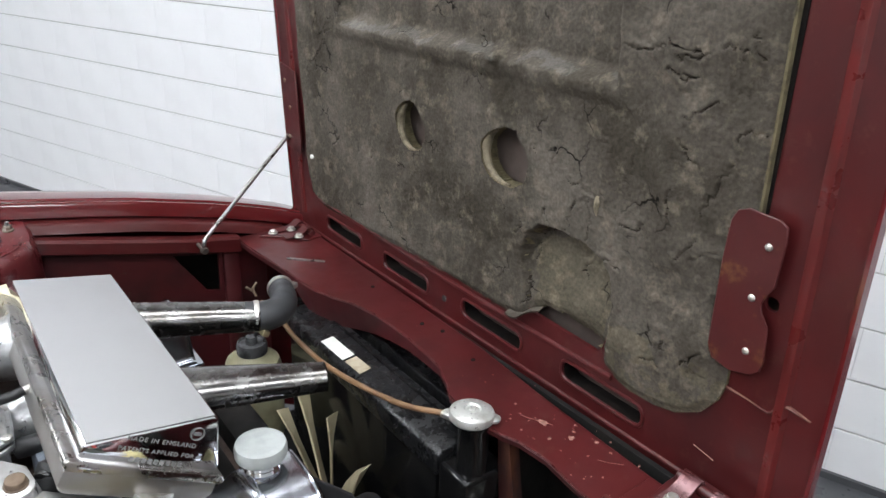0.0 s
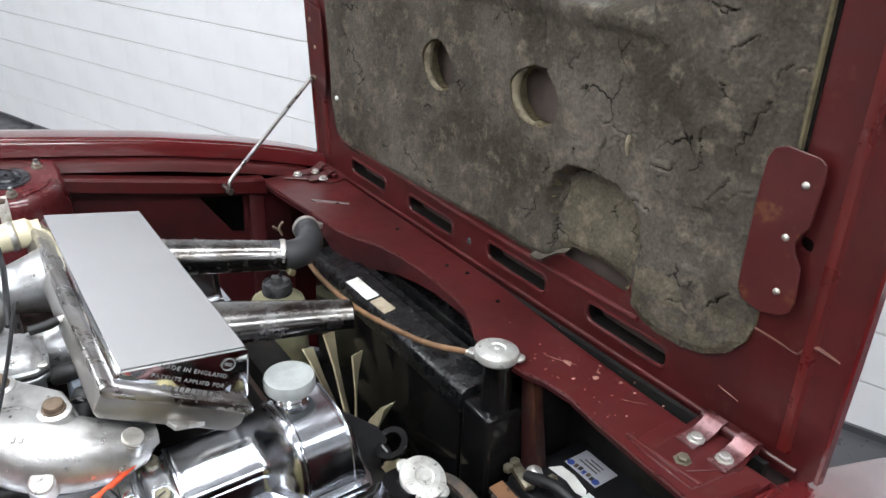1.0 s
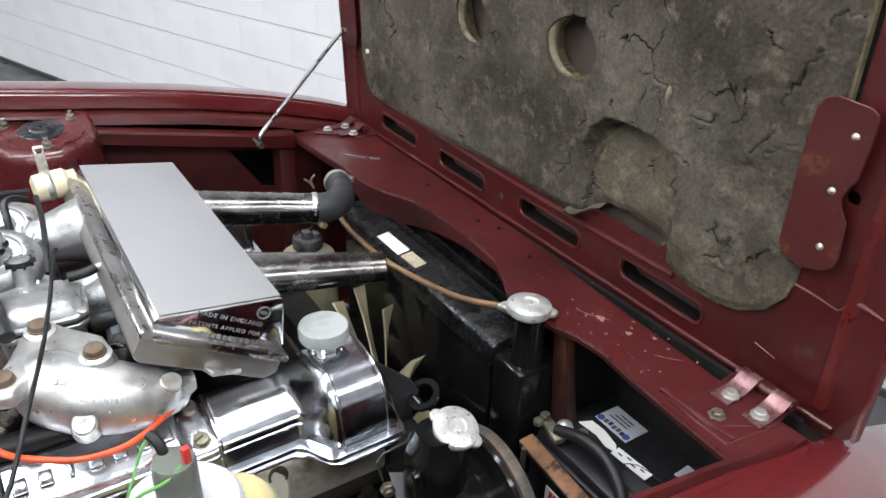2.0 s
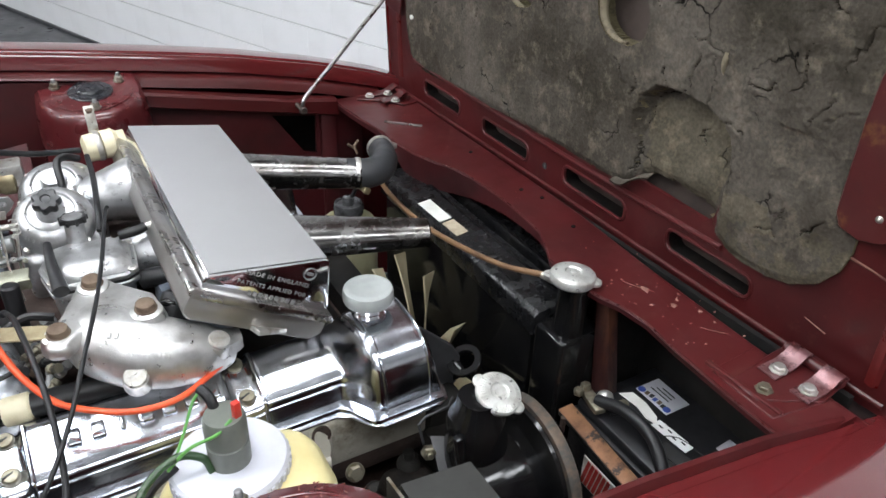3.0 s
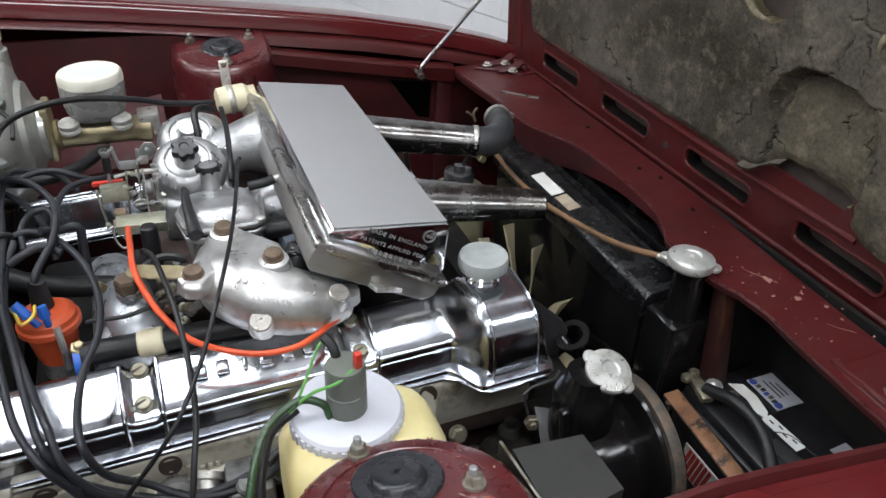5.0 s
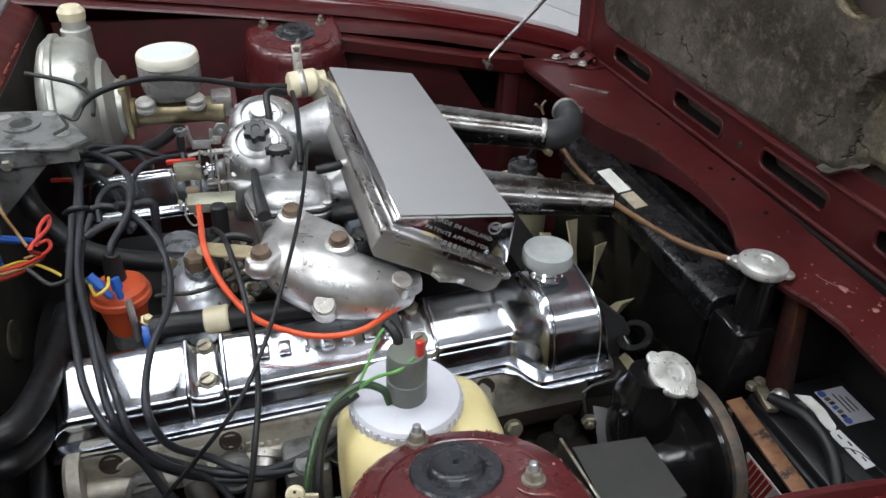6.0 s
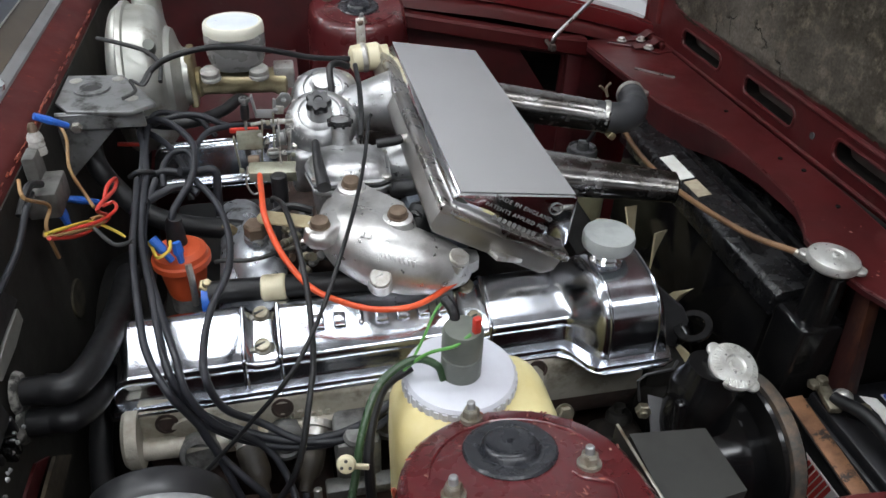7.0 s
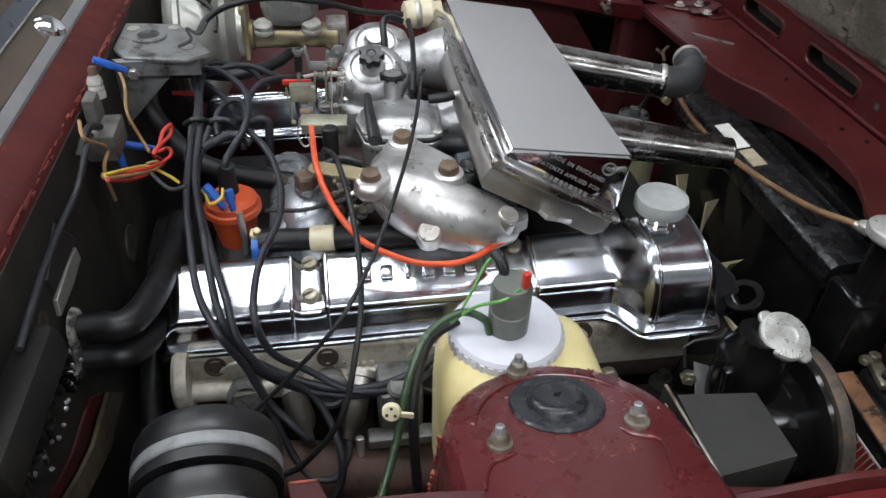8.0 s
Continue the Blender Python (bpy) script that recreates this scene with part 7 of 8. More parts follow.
for x, y, z, m in ((-0.714, -0.094, 0.827, RUST), (-0.672, -0.171, 0.830, RUST), (-0.756, -0.166, 0.823, RUST)):
    b = part("flange_boss", lathe((x, y, z - 0.016), (0, -0.1, 1), [(0.0190, 0), (0.0178, 0.010), (0.0160, 0.0150), (0.0140, 0.016), (0.0, 0.016)], 24), ALU, man)
    part("bolt", lathe((x, y, z), (0, -0.1, 1), [(0.0118, 0), (0.0118, 0.0015), (0.0104, 0.0020), (0.0104, 0.0060), (0.0094, 0.0078), (0.0060, 0.0088), (0.0, 0.009)], 12), m, b, "rusty worn bolt head", smooth=40)
for x, y, z, d in ((-0.699, -0.221, 0.786, (-0.10, -0.55, 0.8)), (-0.610, -0.203, 0.788, (0.25, -0.35, 0.9))):
    d = Vector(d).normalized()
    o = Vector((x, y, z))
    b = part("flange_boss", lathe(o - d * 0.020, d, [(0.0150, 0), (0.0130, 0.014), (0.0122, 0.0185), (0.0, 0.020)], 24), ALU, man)
    part("bolt", lathe(o, d, [(0.0118, 0), (0.0118, 0.0026), (0.0106, 0.0040), (0.0, 0.0044)], 24), STEEL, b, "bright round bolt head")
# raised casting letters, too worn to read
for k in range(9):
    u = k / 8
    part("cast_mark", box((-0.7003 + 0.0376 * u, -0.2090 - 0.0150 * u + 0.0047 * u * u, 0.8112 - 0.0131 * u), (0.0030, 0.0065, 0.0030), (50 + 12 * u, 0, 8 - 14 * u + (12 if k % 2 else -8)), 0.0007), ALU, man)
for k in range(2):
    part("cast_mark", box((-0.7127 + 0.0065 * k, -0.1905 - 0.004 * k, 0.8228), (0.0042, 0.0065, 0.0032), (28, 0, -30), 0.0008), ALU, man)
BLUEC = mat("blue_grey_casting", (0.20, 0.225, 0.265), 0.5, 0.4, color2=(0.11, 0.125, 0.15), scale=30, bump=0.3, bscale=220)
part("rear_casting", loft([[(-0.612 + (u + 0.612) * k, -0.085 + (v + 0.085) * k, z) for u, v in rrect(-0.650, -0.575, -0.135, -0.030, 0.02)] for z, k in ((0.70, 1.0), (0.775, 0.96), (0.788, 0.86), (0.792, 0.5))]), BLUEC, man, "dull blue-grey casting")
part("black_clip", tube([(-0.655, -0.120, 0.795), (-0.645, -0.128, 0.800), (-0.632, -0.132, 0.796), (-0.622, -0.125, 0.792)], [0.003, 0.007, 0.006, 0.003], 12), BLACK, man)
part("small_union", lathe((-0.668, -0.098, 0.780), (0.3, -0.2, 1), [(0.010, 0), (0.010, 0.008), (0.007, 0.010), (0.007, 0.018), (0.004, 0.019)], 8), BRASS, man)
TAN = mat("tan_strap", (0.40, 0.34, 0.21), 0.5, 0.3, color2=(0.27, 0.215, 0.12), scale=40, bump=0.15)
part("brown_strap", plate([(-0.822 + 0.012 * (1 - math.sin(radians(q))), -0.140 + 0.0125 * math.cos(radians(q))) for q in range(0, 181, 20)] + [(-0.768, -0.168), (-0.748, -0.176), (-0.744, -0.162), (-0.768, -0.144)], [], "z", 0.8205, 0.8235, 0.0008), TAN, man)
UNION = mat("pale_steel_casting", (0.50, 0.525, 0.56), 0.34, 0.75, color2=(0.22, 0.23, 0.25), scale=25, bump=0.25, color3=(0.06, 0.055, 0.05), scale3=40, lo3=0.55, hi3=0.7)
part("rear_elbow", tube([(-0.834, -0.02, 0.712), (-0.832, -0.085, 0.738), (-0.825, -0.122, 0.730), (-0.822, -0.155, 0.700)], [0.026, 0.030, 0.029, 0.024], 20), UNION, man)
hexnut((-0.827, -0.103, 0.777), (0, -0.05, 1), 0.0135, 0.016, RUST, man, "union_nut")
part("union_ring", lathe((-0.827, -0.102, 0.742), (0, -0.05, 1), [(0.016, 0), (0.015, 0.010), (0.0165, 0.012), (0.0165, 0.018), (0.0125, 0.020), (0.0125, 0.026), (0.0145, 0.028), (0.0145, 0.035)], 24), UNION, man, "stacked steel union rings")
hexnut((-0.852, -0.098, 0.780), (-0.6, -0.3, 0.8), 0.0062, 0.010, BRASS, man, "small_union", stud=0.006)
part("runner", tube([(-0.86, 0.07, 0.685), (-0.85, 0.02, 0.710), (-0.848, -0.08, 0.708), (-0.85, -0.15, 0.690)], 0.030, 16), UNION, man)
part("plenum", span(-0.80, -0.60, -0.10, 0.24, 0.68, 0.742, 0.012), EXH, man)

# throttle linkage
lnk = thing("throttle_linkage", (-0.81, 0.0, 0.78), "plated throttle linkage levers and springs", "throttle linkage")
part("bar", box((-0.803, -0.002, 0.806), (0.058, 0.020, 0.004), (8, 0, -6), 0.001), ZINC, lnk)
part("bar_fold", box((-0.803, -0.012, 0.799), (0.058, 0.004, 0.014), (8, 0, -6), 0.001), ZINC, lnk)
part("zinc_plate", box((-0.828, 0.030, 0.827), (0.030, 0.0024, 0.019), (-14, 0, 0), 0.001), ZINC, lnk, "olive zinc plated lever plate")
part("plate_flange", box((-0.828, 0.036, 0.8365), (0.030, 0.012, 0.0022), (0, 0, 0), 0.0008), ZINC, lnk)
part("plate_fold", box((-0.845, 0.028, 0.814), (0.0022, 0.010, 0.044), (0, -4, 0), 0.0008), ZINC, lnk)
part("upright", box((-0.813, 0.036, 0.822), (0.0024, 0.009, 0.062), (0, 6, 0), 0.0008), ZINC, lnk)
part("upright", box((-0.818, 0.040, 0.872), (0.0030, 0.010, 0.026), (0, -8, 0), 0.0008), GREYMET, lnk)
part("upright", box((-0.806, 0.038, 0.8605), (0.022, 0.0024, 0.011), (-10, 4, 0), 0.0008), GREYMET, lnk)
part("upright", box((-0.797, 0.036, 0.838), (0.0024, 0.012, 0.050), (0, 4, 0), 0.0008), ZINC, lnk)
part("upright", box((-0.7785, 0.036, 0.823), (0.0030, 0.008, 0.040), (0, 8, 0), 0.0010), STEEL, lnk)
part("upright", box((-0.783, 0.034, 0.790), (0.0028, 0.009, 0.040), (0, 8, 0), 0.0010), ZINC, lnk)
part("crank", plate([(-0.800 + 0.009 * math.cos(radians(q)), 0.808 + 0.008 * math.sin(radians(q))) for q in range(0, 360, 30)], [], "y", 0.0300, 0.0325, 0.0006), STEEL, lnk)
part("crank", plate([(-0.776, 0.866), (-0.770, 0.874), (-0.774, 0.883), (-0.783, 0.884), (-0.790, 0.876), (-0.796, 0.858), (-0.790, 0.855)], [], "y", 0.0440, 0.0465, 0.0006), GREYMET, lnk)
part("cable_screw", lathe((-0.831, 0.044, 0.838), (0.06, 0, 1), [(0.0019, 0), (0.0019, 0.014), (0.0042, 0.016), (0.0046, 0.020), (0.0046, 0.033), (0.0040, 0.036), (0.0065, 0.038), (0.0070, 0.040), (0.0066, 0.0425), (0.0, 0.0430)], 20), GREYMET, lnk)
part("screw_sleeve", lathe((-0.8302, 0.044, 0.852), (0.06, 0, 1), [(0.0050, 0), (0.0054, 0.002), (0.0054, 0.017), (0.0048, 0.020)], 18), BLACKPL, lnk)
for q in (30, 120):
    part("cross_slot", box((-0.8284, 0.044, 0.8812), (0.0095, 0.0016, 0.0012), (0, 0, q)), INKBLK, lnk)
part("shaft", cyl((-0.800, 0.040, 0.848), (-0.772, 0.040, 0.847), 0.0036, seg=14), STEEL, lnk)
part("shaft", cyl((-0.824, 0.038, 0.8465), (-0.806, 0.038, 0.8500), 0.0022, seg=12), STEEL, lnk)
part("shaft", cyl((-0.806, 0.03, 0.808), (-0.776, 0.03, 0.808), 0.0030, seg=14), GREYMET, lnk)
part("drum", lathe((-0.795, 0.038, 0.826), (1, 0, 0), [(0.0095, 0), (0.0115, 0.0015), (0.0100, 0.003), (0.0100, 0.010), (0.0115, 0.0115), (0.0095, 0.013)], 20), GREYMET, lnk)
part("clamp_block", box((-0.788, 0.046, 0.862), (0.011, 0.010, 0.011), (0, 10, 15), 0.0015), STEEL, lnk)
part("clamp_block", box((-0.793, 0.042, 0.871), (0.0035, 0.006, 0.014), (0, 5, 5), 0.0008), GREYMET, lnk)
part("spring", tube([(-0.776 + 0.0045 * math.cos(i * 0.9), 0.030 + 0.0045 * math.sin(i * 0.9), 0.838 + 0.0009 * i) for i in range(26)], 0.0009, 6, 2), STEEL, lnk)
part("thin_rod", tube([(-0.790, 0.020, 0.862), (-0.791, 0.010, 0.83), (-0.792, 0.004, 0.814), (-0.786, -0.006, 0.772)], 0.0011, 8, 4), STEEL, lnk)
part("hook_wire", tube([(-0.832, -0.006, 0.812), (-0.836, -0.008, 0.79), (-0.830, -0.010, 0.775), (-0.822, -0.010, 0.778), (-0.826, -0.010, 0.79)], 0.0013, 8, 4), STEEL, lnk)
for q, pt in enumerate(((-0.814, 0.030, 0.835), (-0.803, 0.030, 0.852), (-0.792, 0.034, 0.866), (-0.779, 0.032, 0.838), (-0.776, 0.028, 0.806), (-0.818, 0.030, 0.812), (-0.806, 0.034, 0.824), (-0.840, -0.004, 0.806), (-0.781, 0.040, 0.876), (-0.787, 0.024, 0.812), (-0.803, 0.020, 0.796), (-0.797, 0.036, 0.846))):
    hexnut(pt, (0.1, -1, 0.4), 0.0036, 0.0035, (STEEL, ZINC, GREYMET)[q % 3], lnk, "pivot_nut", stud=0.0025)
part("rust_roller", lathe((-0.832, 0.016, 0.808), (1, 0, 0), [(0.006, 0), (0.007, 0.002), (0.007, 0.012), (0.006, 0.014)], 14), RUST, lnk)
part("black_link", cyl((-0.796, -0.024, 0.808), (-0.797, -0.028, 0.740), 0.010, seg=20, bev=0.002), BLACKPL, lnk)
part("red_tag", box((-0.834, 0.052, 0.833), (0.036, 0.006, 0.006), (0, 0, -4), 0.001), REDW, lnk)
part("red_tag", box((-0.985, 0.10, 0.800), (0.030, 0.005, 0.005), (0, 0, -10), 0.001), REDW, lnk)
random.seed(44)
junk = thing("fuel_fittings", (-0.80, -0.08, 0.74), "small dark metal fuel pipe fittings", "fittings")
for i in range(16):
    p = Vector((random.uniform(-0.81, -0.735), random.uniform(-0.15, -0.03), random.uniform(0.725, 0.762)))
    d = Vector((random.uniform(-1, 1), random.uniform(-1, 1), random.uniform(0, 1)))
    part("fitting", lathe(p, d, [(0.0055, 0), (0.006, 0.006), (0.004, 0.007), (0.004, 0.018), (0.0055, 0.020), (0.005, 0.025)], 10), random.choice((DULLZ, RUST, BLACKPL, BLACKPL, GREYMET)), junk)
part("small_pipe", tube([(-0.842, -0.095, 0.745), (-0.80, -0.10, 0.748), (-0.77, -0.085, 0.75), (-0.74, -0.09, 0.77)], 0.004, 8), STEEL, junk)
part("small_pipe", tube([(-0.83, -0.06, 0.76), (-0.79, -0.055, 0.78), (-0.76, -0.06, 0.775)], 0.005, 8), RUBBER, junk)
part("dark_hose", tube([(-0.66, -0.05, 0.79), (-0.63, -0.06, 0.795), (-0.60, -0.05, 0.79)], 0.012, 12), RUBBER, junk)
part("fuel_filter", lathe((-0.650, -0.135, 0.775), (0.4, 0.4, 0.5), [(0.016, 0), (0.018, 0.004), (0.018, 0.035), (0.012, 0.04)], 20), RUBBER, junk)
part("vent_tube", tube([(-0.672, -0.005, 0.83), (-0.65, -0.005, 0.832), (-0.64, -0.002, 0.8335)], 0.006, 12), RUBBER, junk)
part("vent_end", tube([(-0.642, -0.003, 0.833), (-0.625, 0.0, 0.835)], 0.0048, 12, 0), STEEL, junk)

# cream thermo valve on the filter box
val = thing("temperature_valve", (-0.645, 0.26, 0.80), "aged cream plastic valve with metal strap", "valve")
part("valve_body", lathe((-0.676, 0.262, 0.836), (1, 0.05, 0.06), [(0.013, 0), (0.020, 0.004), (0.021, 0.018), (0.017, 0.020), (0.017, 0.026), (0.021, 0.028), (0.021, 0.044), (0.016, 0.050), (0.016, 0.060)], 24), CREAM, val)
part("strap", box((-0.655, 0.285, 0.868), (0.014, 0.004, 0.045), (-18, 0, 0), 0.001), STEEL, val)
part("strap_nut", lathe((-0.655, 0.292, 0.880), (0, -0.5, 1), [(0.006, 0), (0.006, 0.006), (0.004, 0.007)], 6), RUST, val, smooth=0)
part("valve_ring", lathe((-0.658, 0.263, 0.837), (1, 0.05, 0.06), [(0.0215, 0), (0.0225, 0.002), (0.0225, 0.006), (0.0215, 0.008)], 24), STEEL, val)

# ---- hoses and leads ----
solo("ignition_lead", tube([(-0.947, -0.018, 0.82), (-0.949, -0.073, 0.81), (-0.946, -0.129, 0.8), (-0.932, -0.203, 0.785), (-0.921, -0.261, 0.772), (-0.909, -0.308, 0.765), (-0.896, -0.312, 0.71), (-0.877, -0.322, 0.66), (-0.842, -0.343, 0.622), (-0.837, -0.338, 0.604)], 0.0039, 14, 6), CABLE, "dark grey ignition lead over the cover", "cable", group="ignition leads over the rocker cover")
solo("ignition_lead", tube([(-0.957, -0.031, 0.82), (-0.955, -0.097, 0.81), (-0.953, -0.15, 0.8), (-0.945, -0.211, 0.785), (-0.933, -0.274, 0.77), (-0.911, -0.32, 0.755), (-0.892, -0.315, 0.7), (-0.878, -0.322, 0.655), (-0.862, -0.340, 0.610), (-0.842, -0.362, 0.582), (-0.815, -0.366, 0.578), (-0.800, -0.350, 0.592), (-0.798, -0.338, 0.603)], 0.0039, 14, 6), CABLE, "dark grey ignition lead over the cover", "cable", group="ignition leads over the rocker cover")
solo("ignition_lead", tube([(-0.936, -0.033, 0.82), (-0.948, -0.069, 0.8), (-0.944, -0.136, 0.79), (-0.925, -0.216, 0.78), (-0.905, -0.288, 0.772), (-0.896, -0.316, 0.745), (-0.875, -0.317, 0.7), (-0.839, -0.312, 0.66), (-0.818, -0.327, 0.63), (-0.806, -0.362, 0.598), (-0.815, -0.378, 0.565), (-0.84, -0.385, 0.54)], 0.0039, 14, 6), CABLE, "dark grey ignition lead over the cover", "cable", group="ignition leads over the rocker cover")
solo("ignition_lead", tube([(-0.951, -0.018, 0.815), (-0.922, -0.016, 0.82), (-0.892, -0.037, 0.815), (-0.866, -0.087, 0.81), (-0.854, -0.138, 0.8), (-0.856, -0.188, 0.79), (-0.872, -0.231, 0.78), (-0.879, -0.274, 0.772), (-0.877, -0.315, 0.765), (-0.866, -0.314, 0.72), (-0.835, -0.303, 0.68), (-0.79, -0.318, 0.658), (-0.73, -0.318, 0.658), (-0.69, -0.296, 0.668)], 0.0039, 14, 6), CABLE, "dark grey ignition lead over the cover", "cable", group="ignition leads over the rocker cover")
solo("ignition_lead", tube([(-0.958, -0.088, 0.807), (-0.956, -0.051, 0.814), (-0.954, -0.017, 0.82), (-0.956, 0.035, 0.826), (-0.963, 0.076, 0.83), (-0.947, 0.091, 0.831), (-0.923, 0.105, 0.833), (-0.895, 0.104, 0.834), (-0.869, 0.102, 0.822), (-0.849, 0.101, 0.811), (-0.835, 0.1, 0.79)], 0.0039, 14, 6), CABLE, "dark grey ignition lead in a loop", "cable", group="ignition leads over the rocker cover")
solo("ignition_lead", tube([(-0.948, -0.071, 0.81), (-0.949, -0.018, 0.82), (-0.954, 0.047, 0.827), (-0.953, 0.096, 0.832), (-0.944, 0.116, 0.834), (-0.922, 0.124, 0.828), (-0.895, 0.117, 0.821), (-0.875, 0.105, 0.8)], 0.0039, 14, 6), CABLE, "dark grey ignition lead in a loop", "cable", group="ignition leads over the rocker cover")
solo("ignition_lead", tube([(-0.969, 0.085, 0.831), (-0.946, 0.086, 0.839), (-0.925, 0.074, 0.838), (-0.906, 0.046, 0.836), (-0.894, 0.017, 0.833), (-0.892, -0.019, 0.829), (-0.897, -0.046, 0.82), (-0.908, -0.069, 0.812), (-0.916, -0.087, 0.805), (-0.919, -0.09, 0.79)], 0.0041, 14, 6), CABLE, "dark grey ignition lead in a loop", "cable", group="ignition leads over the rocker cover")
solo("ignition_lead", tube([(-0.967, 0.099, 0.82), (-0.949, 0.081, 0.819), (-0.929, 0.055, 0.816), (-0.914, 0.023, 0.81), (-0.905, -0.005, 0.8), (-0.903, -0.02, 0.78)], 0.0039, 14, 6), CABLE, "dark grey ignition lead in a loop", "cable", group="ignition leads over the rocker cover")
solo("ignition_lead", tube([(-0.93, -0.03, 0.806), (-0.931, -0.012, 0.818), (-0.927, 0.004, 0.823), (-0.918, 0.02, 0.825), (-0.905, 0.022, 0.825), (-0.897, 0.008, 0.822), (-0.897, -0.014, 0.815), (-0.903, -0.035, 0.8)], 0.0039, 14, 6), CABLE, "dark grey ignition lead in a loop", "cable", group="ignition leads over the rocker cover")
solo("ignition_lead", tube([(-0.899, -0.002, 0.812), (-0.897, 0.018, 0.817), (-0.892, 0.048, 0.821), (-0.88, 0.072, 0.824), (-0.858, 0.09, 0.821), (-0.823, 0.108, 0.812), (-0.79, 0.116, 0.801)], 0.0039, 14, 6), CABLE, "dark grey ignition lead in a loop", "cable", group="ignition leads over the rocker cover")
solo("ignition_lead", tube([(-0.908, -0.031, 0.827), (-0.891, -0.019, 0.818), (-0.876, -0.019, 0.82), (-0.869, -0.02, 0.814), (-0.87, -0.024, 0.796), (-0.872, -0.028, 0.76)], 0.0052, 14, 6), CABLE, "dark grey ignition lead in a loop", "cable", group="ignition leads over the rocker cover")
solo("ignition_lead", tube([(-0.945, -0.058, 0.806), (-0.931, -0.046, 0.808), (-0.915, -0.041, 0.812), (-0.902, -0.043, 0.812), (-0.89, -0.05, 0.806)], 0.0048, 14, 6), CABLE, "dark grey ignition lead in a loop", "cable", group="ignition leads over the rocker cover")
solo("cable_tie", tube([(-0.967, -0.018, 0.817), (-0.955, -0.026, 0.827), (-0.941, -0.020, 0.822), (-0.944, -0.010, 0.812)], 0.0032, 10, 5), BLACKPL, "black band tying the ignition leads together", "cable tie")
solo("ignition_lead", tube([(-0.897, -0.303, 0.71), (-0.861, -0.301, 0.675), (-0.81, -0.314, 0.66), (-0.757, -0.314, 0.66), (-0.711, -0.305, 0.675), (-0.679, -0.276, 0.68)], 0.0041, 14, 6), CABLE, "dark ignition lead beneath the cover", "cable", group="ignition leads over the rocker cover")
solo("ignition_lead", tube([(-0.892, -0.309, 0.7), (-0.856, -0.308, 0.665), (-0.805, -0.315, 0.65), (-0.751, -0.315, 0.65), (-0.705, -0.304, 0.66), (-0.68, -0.283, 0.67)], 0.0041, 14, 6), CABLE, "dark ignition lead beneath the cover", "cable", group="ignition leads over the rocker cover")
solo("black_cable", tube([(-0.676, 0.012, 0.862), (-0.681, -0.004, 0.861), (-0.697, -0.089, 0.857), (-0.716, -0.165, 0.848), (-0.743, -0.249, 0.835), (-0.768, -0.290, 0.8), (-0.799, -0.335, 0.775), (-0.845, -0.342, 0.72), (-0.895, -0.342, 0.66)], 0.0023, 12, 6), RUBBER, "thin black cable hanging over the engine", "cable")
solo("black_cable", tube([(-0.806, -0.070, 0.800), (-0.803, -0.085, 0.812), (-0.793, -0.128, 0.829), (-0.786, -0.172, 0.832), (-0.780, -0.214, 0.822), (-0.776, -0.262, 0.803), (-0.777, -0.314, 0.775), (-0.785, -0.354, 0.755), (-0.803, -0.386, 0.7), (-0.841, -0.388, 0.64), (-0.87, -0.387, 0.62)], 0.0030, 12, 6), RUBBER, "thin black cable drooping past the cover", "cable")
solo("heater_hose", tube([(-1.041, 0.148, 0.8), (-1.025, 0.076, 0.79), (-1.006, 0.06, 0.76), (-0.968, 0.017, 0.745), (-0.918, -0.006, 0.735), (-0.847, -0.022, 0.73)], 0.013, 16, 6), RUBBER, "thick black heater hose", "hose")
solo("heater_hose", tube([(-1.026, -0.283, 0.745), (-1.006, -0.284, 0.745), (-0.991, -0.250, 0.74), (-0.986, -0.165, 0.72), (-0.988, -0.05, 0.7)], 0.0150, 16, 6), RUBBER, "thick black heater hose at the bulkhead", "hose")
solo("heater_hose", tube([(-1.025, -0.295, 0.715), (-1.008, -0.295, 0.715), (-0.996, -0.26, 0.7), (-0.996, -0.204, 0.68)], 0.0135, 16, 6), RUBBER, "thick black heater hose at the bulkhead", "hose")
solo("heater_hose", tube([(-1.004, -0.208, 0.66), (-1.011, -0.247, 0.62), (-1.013, -0.278, 0.58)], 0.012, 16, 6), RUBBER, "black pipe running down the bulkhead", "hose")
jh = thing("breather_hose", (-0.80, -0.15, 0.72), "dark rubber hose with cream joint", "hose")
part("hose", tube([(-0.884, -0.146, 0.731), (-0.858, -0.148, 0.733), (-0.813, -0.155, 0.737), (-0.762, -0.159, 0.738), (-0.69, -0.164, 0.74), (-0.621, -0.154, 0.735)], 0.0135, 14), RUBBER, jh)
part("joint", cyl((-0.826, -0.153, 0.7355), (-0.798, -0.156, 0.7375), 0.0155, seg=20, bev=0.002), CREAM, jh, "cream plastic joint")
solo("vacuum_hose", tube([(-0.959, 0.132, 0.868), (-0.943, 0.145, 0.885), (-0.913, 0.146, 0.9), (-0.863, 0.155, 0.905), (-0.798, 0.177, 0.89), (-0.737, 0.191, 0.87), (-0.682, 0.203, 0.86)], 0.0040, 16, 6), RUBBER, "black vacuum hose arching to the valve", "hose")
solo("vacuum_hose", tube([(-0.677, 0.174, 0.862), (-0.678, 0.122, 0.857), (-0.683, 0.060, 0.851), (-0.686, 0.033, 0.846), (-0.690, 0.010, 0.834)], 0.0036, 16, 6), RUBBER, "black vacuum hose drop", "hose")
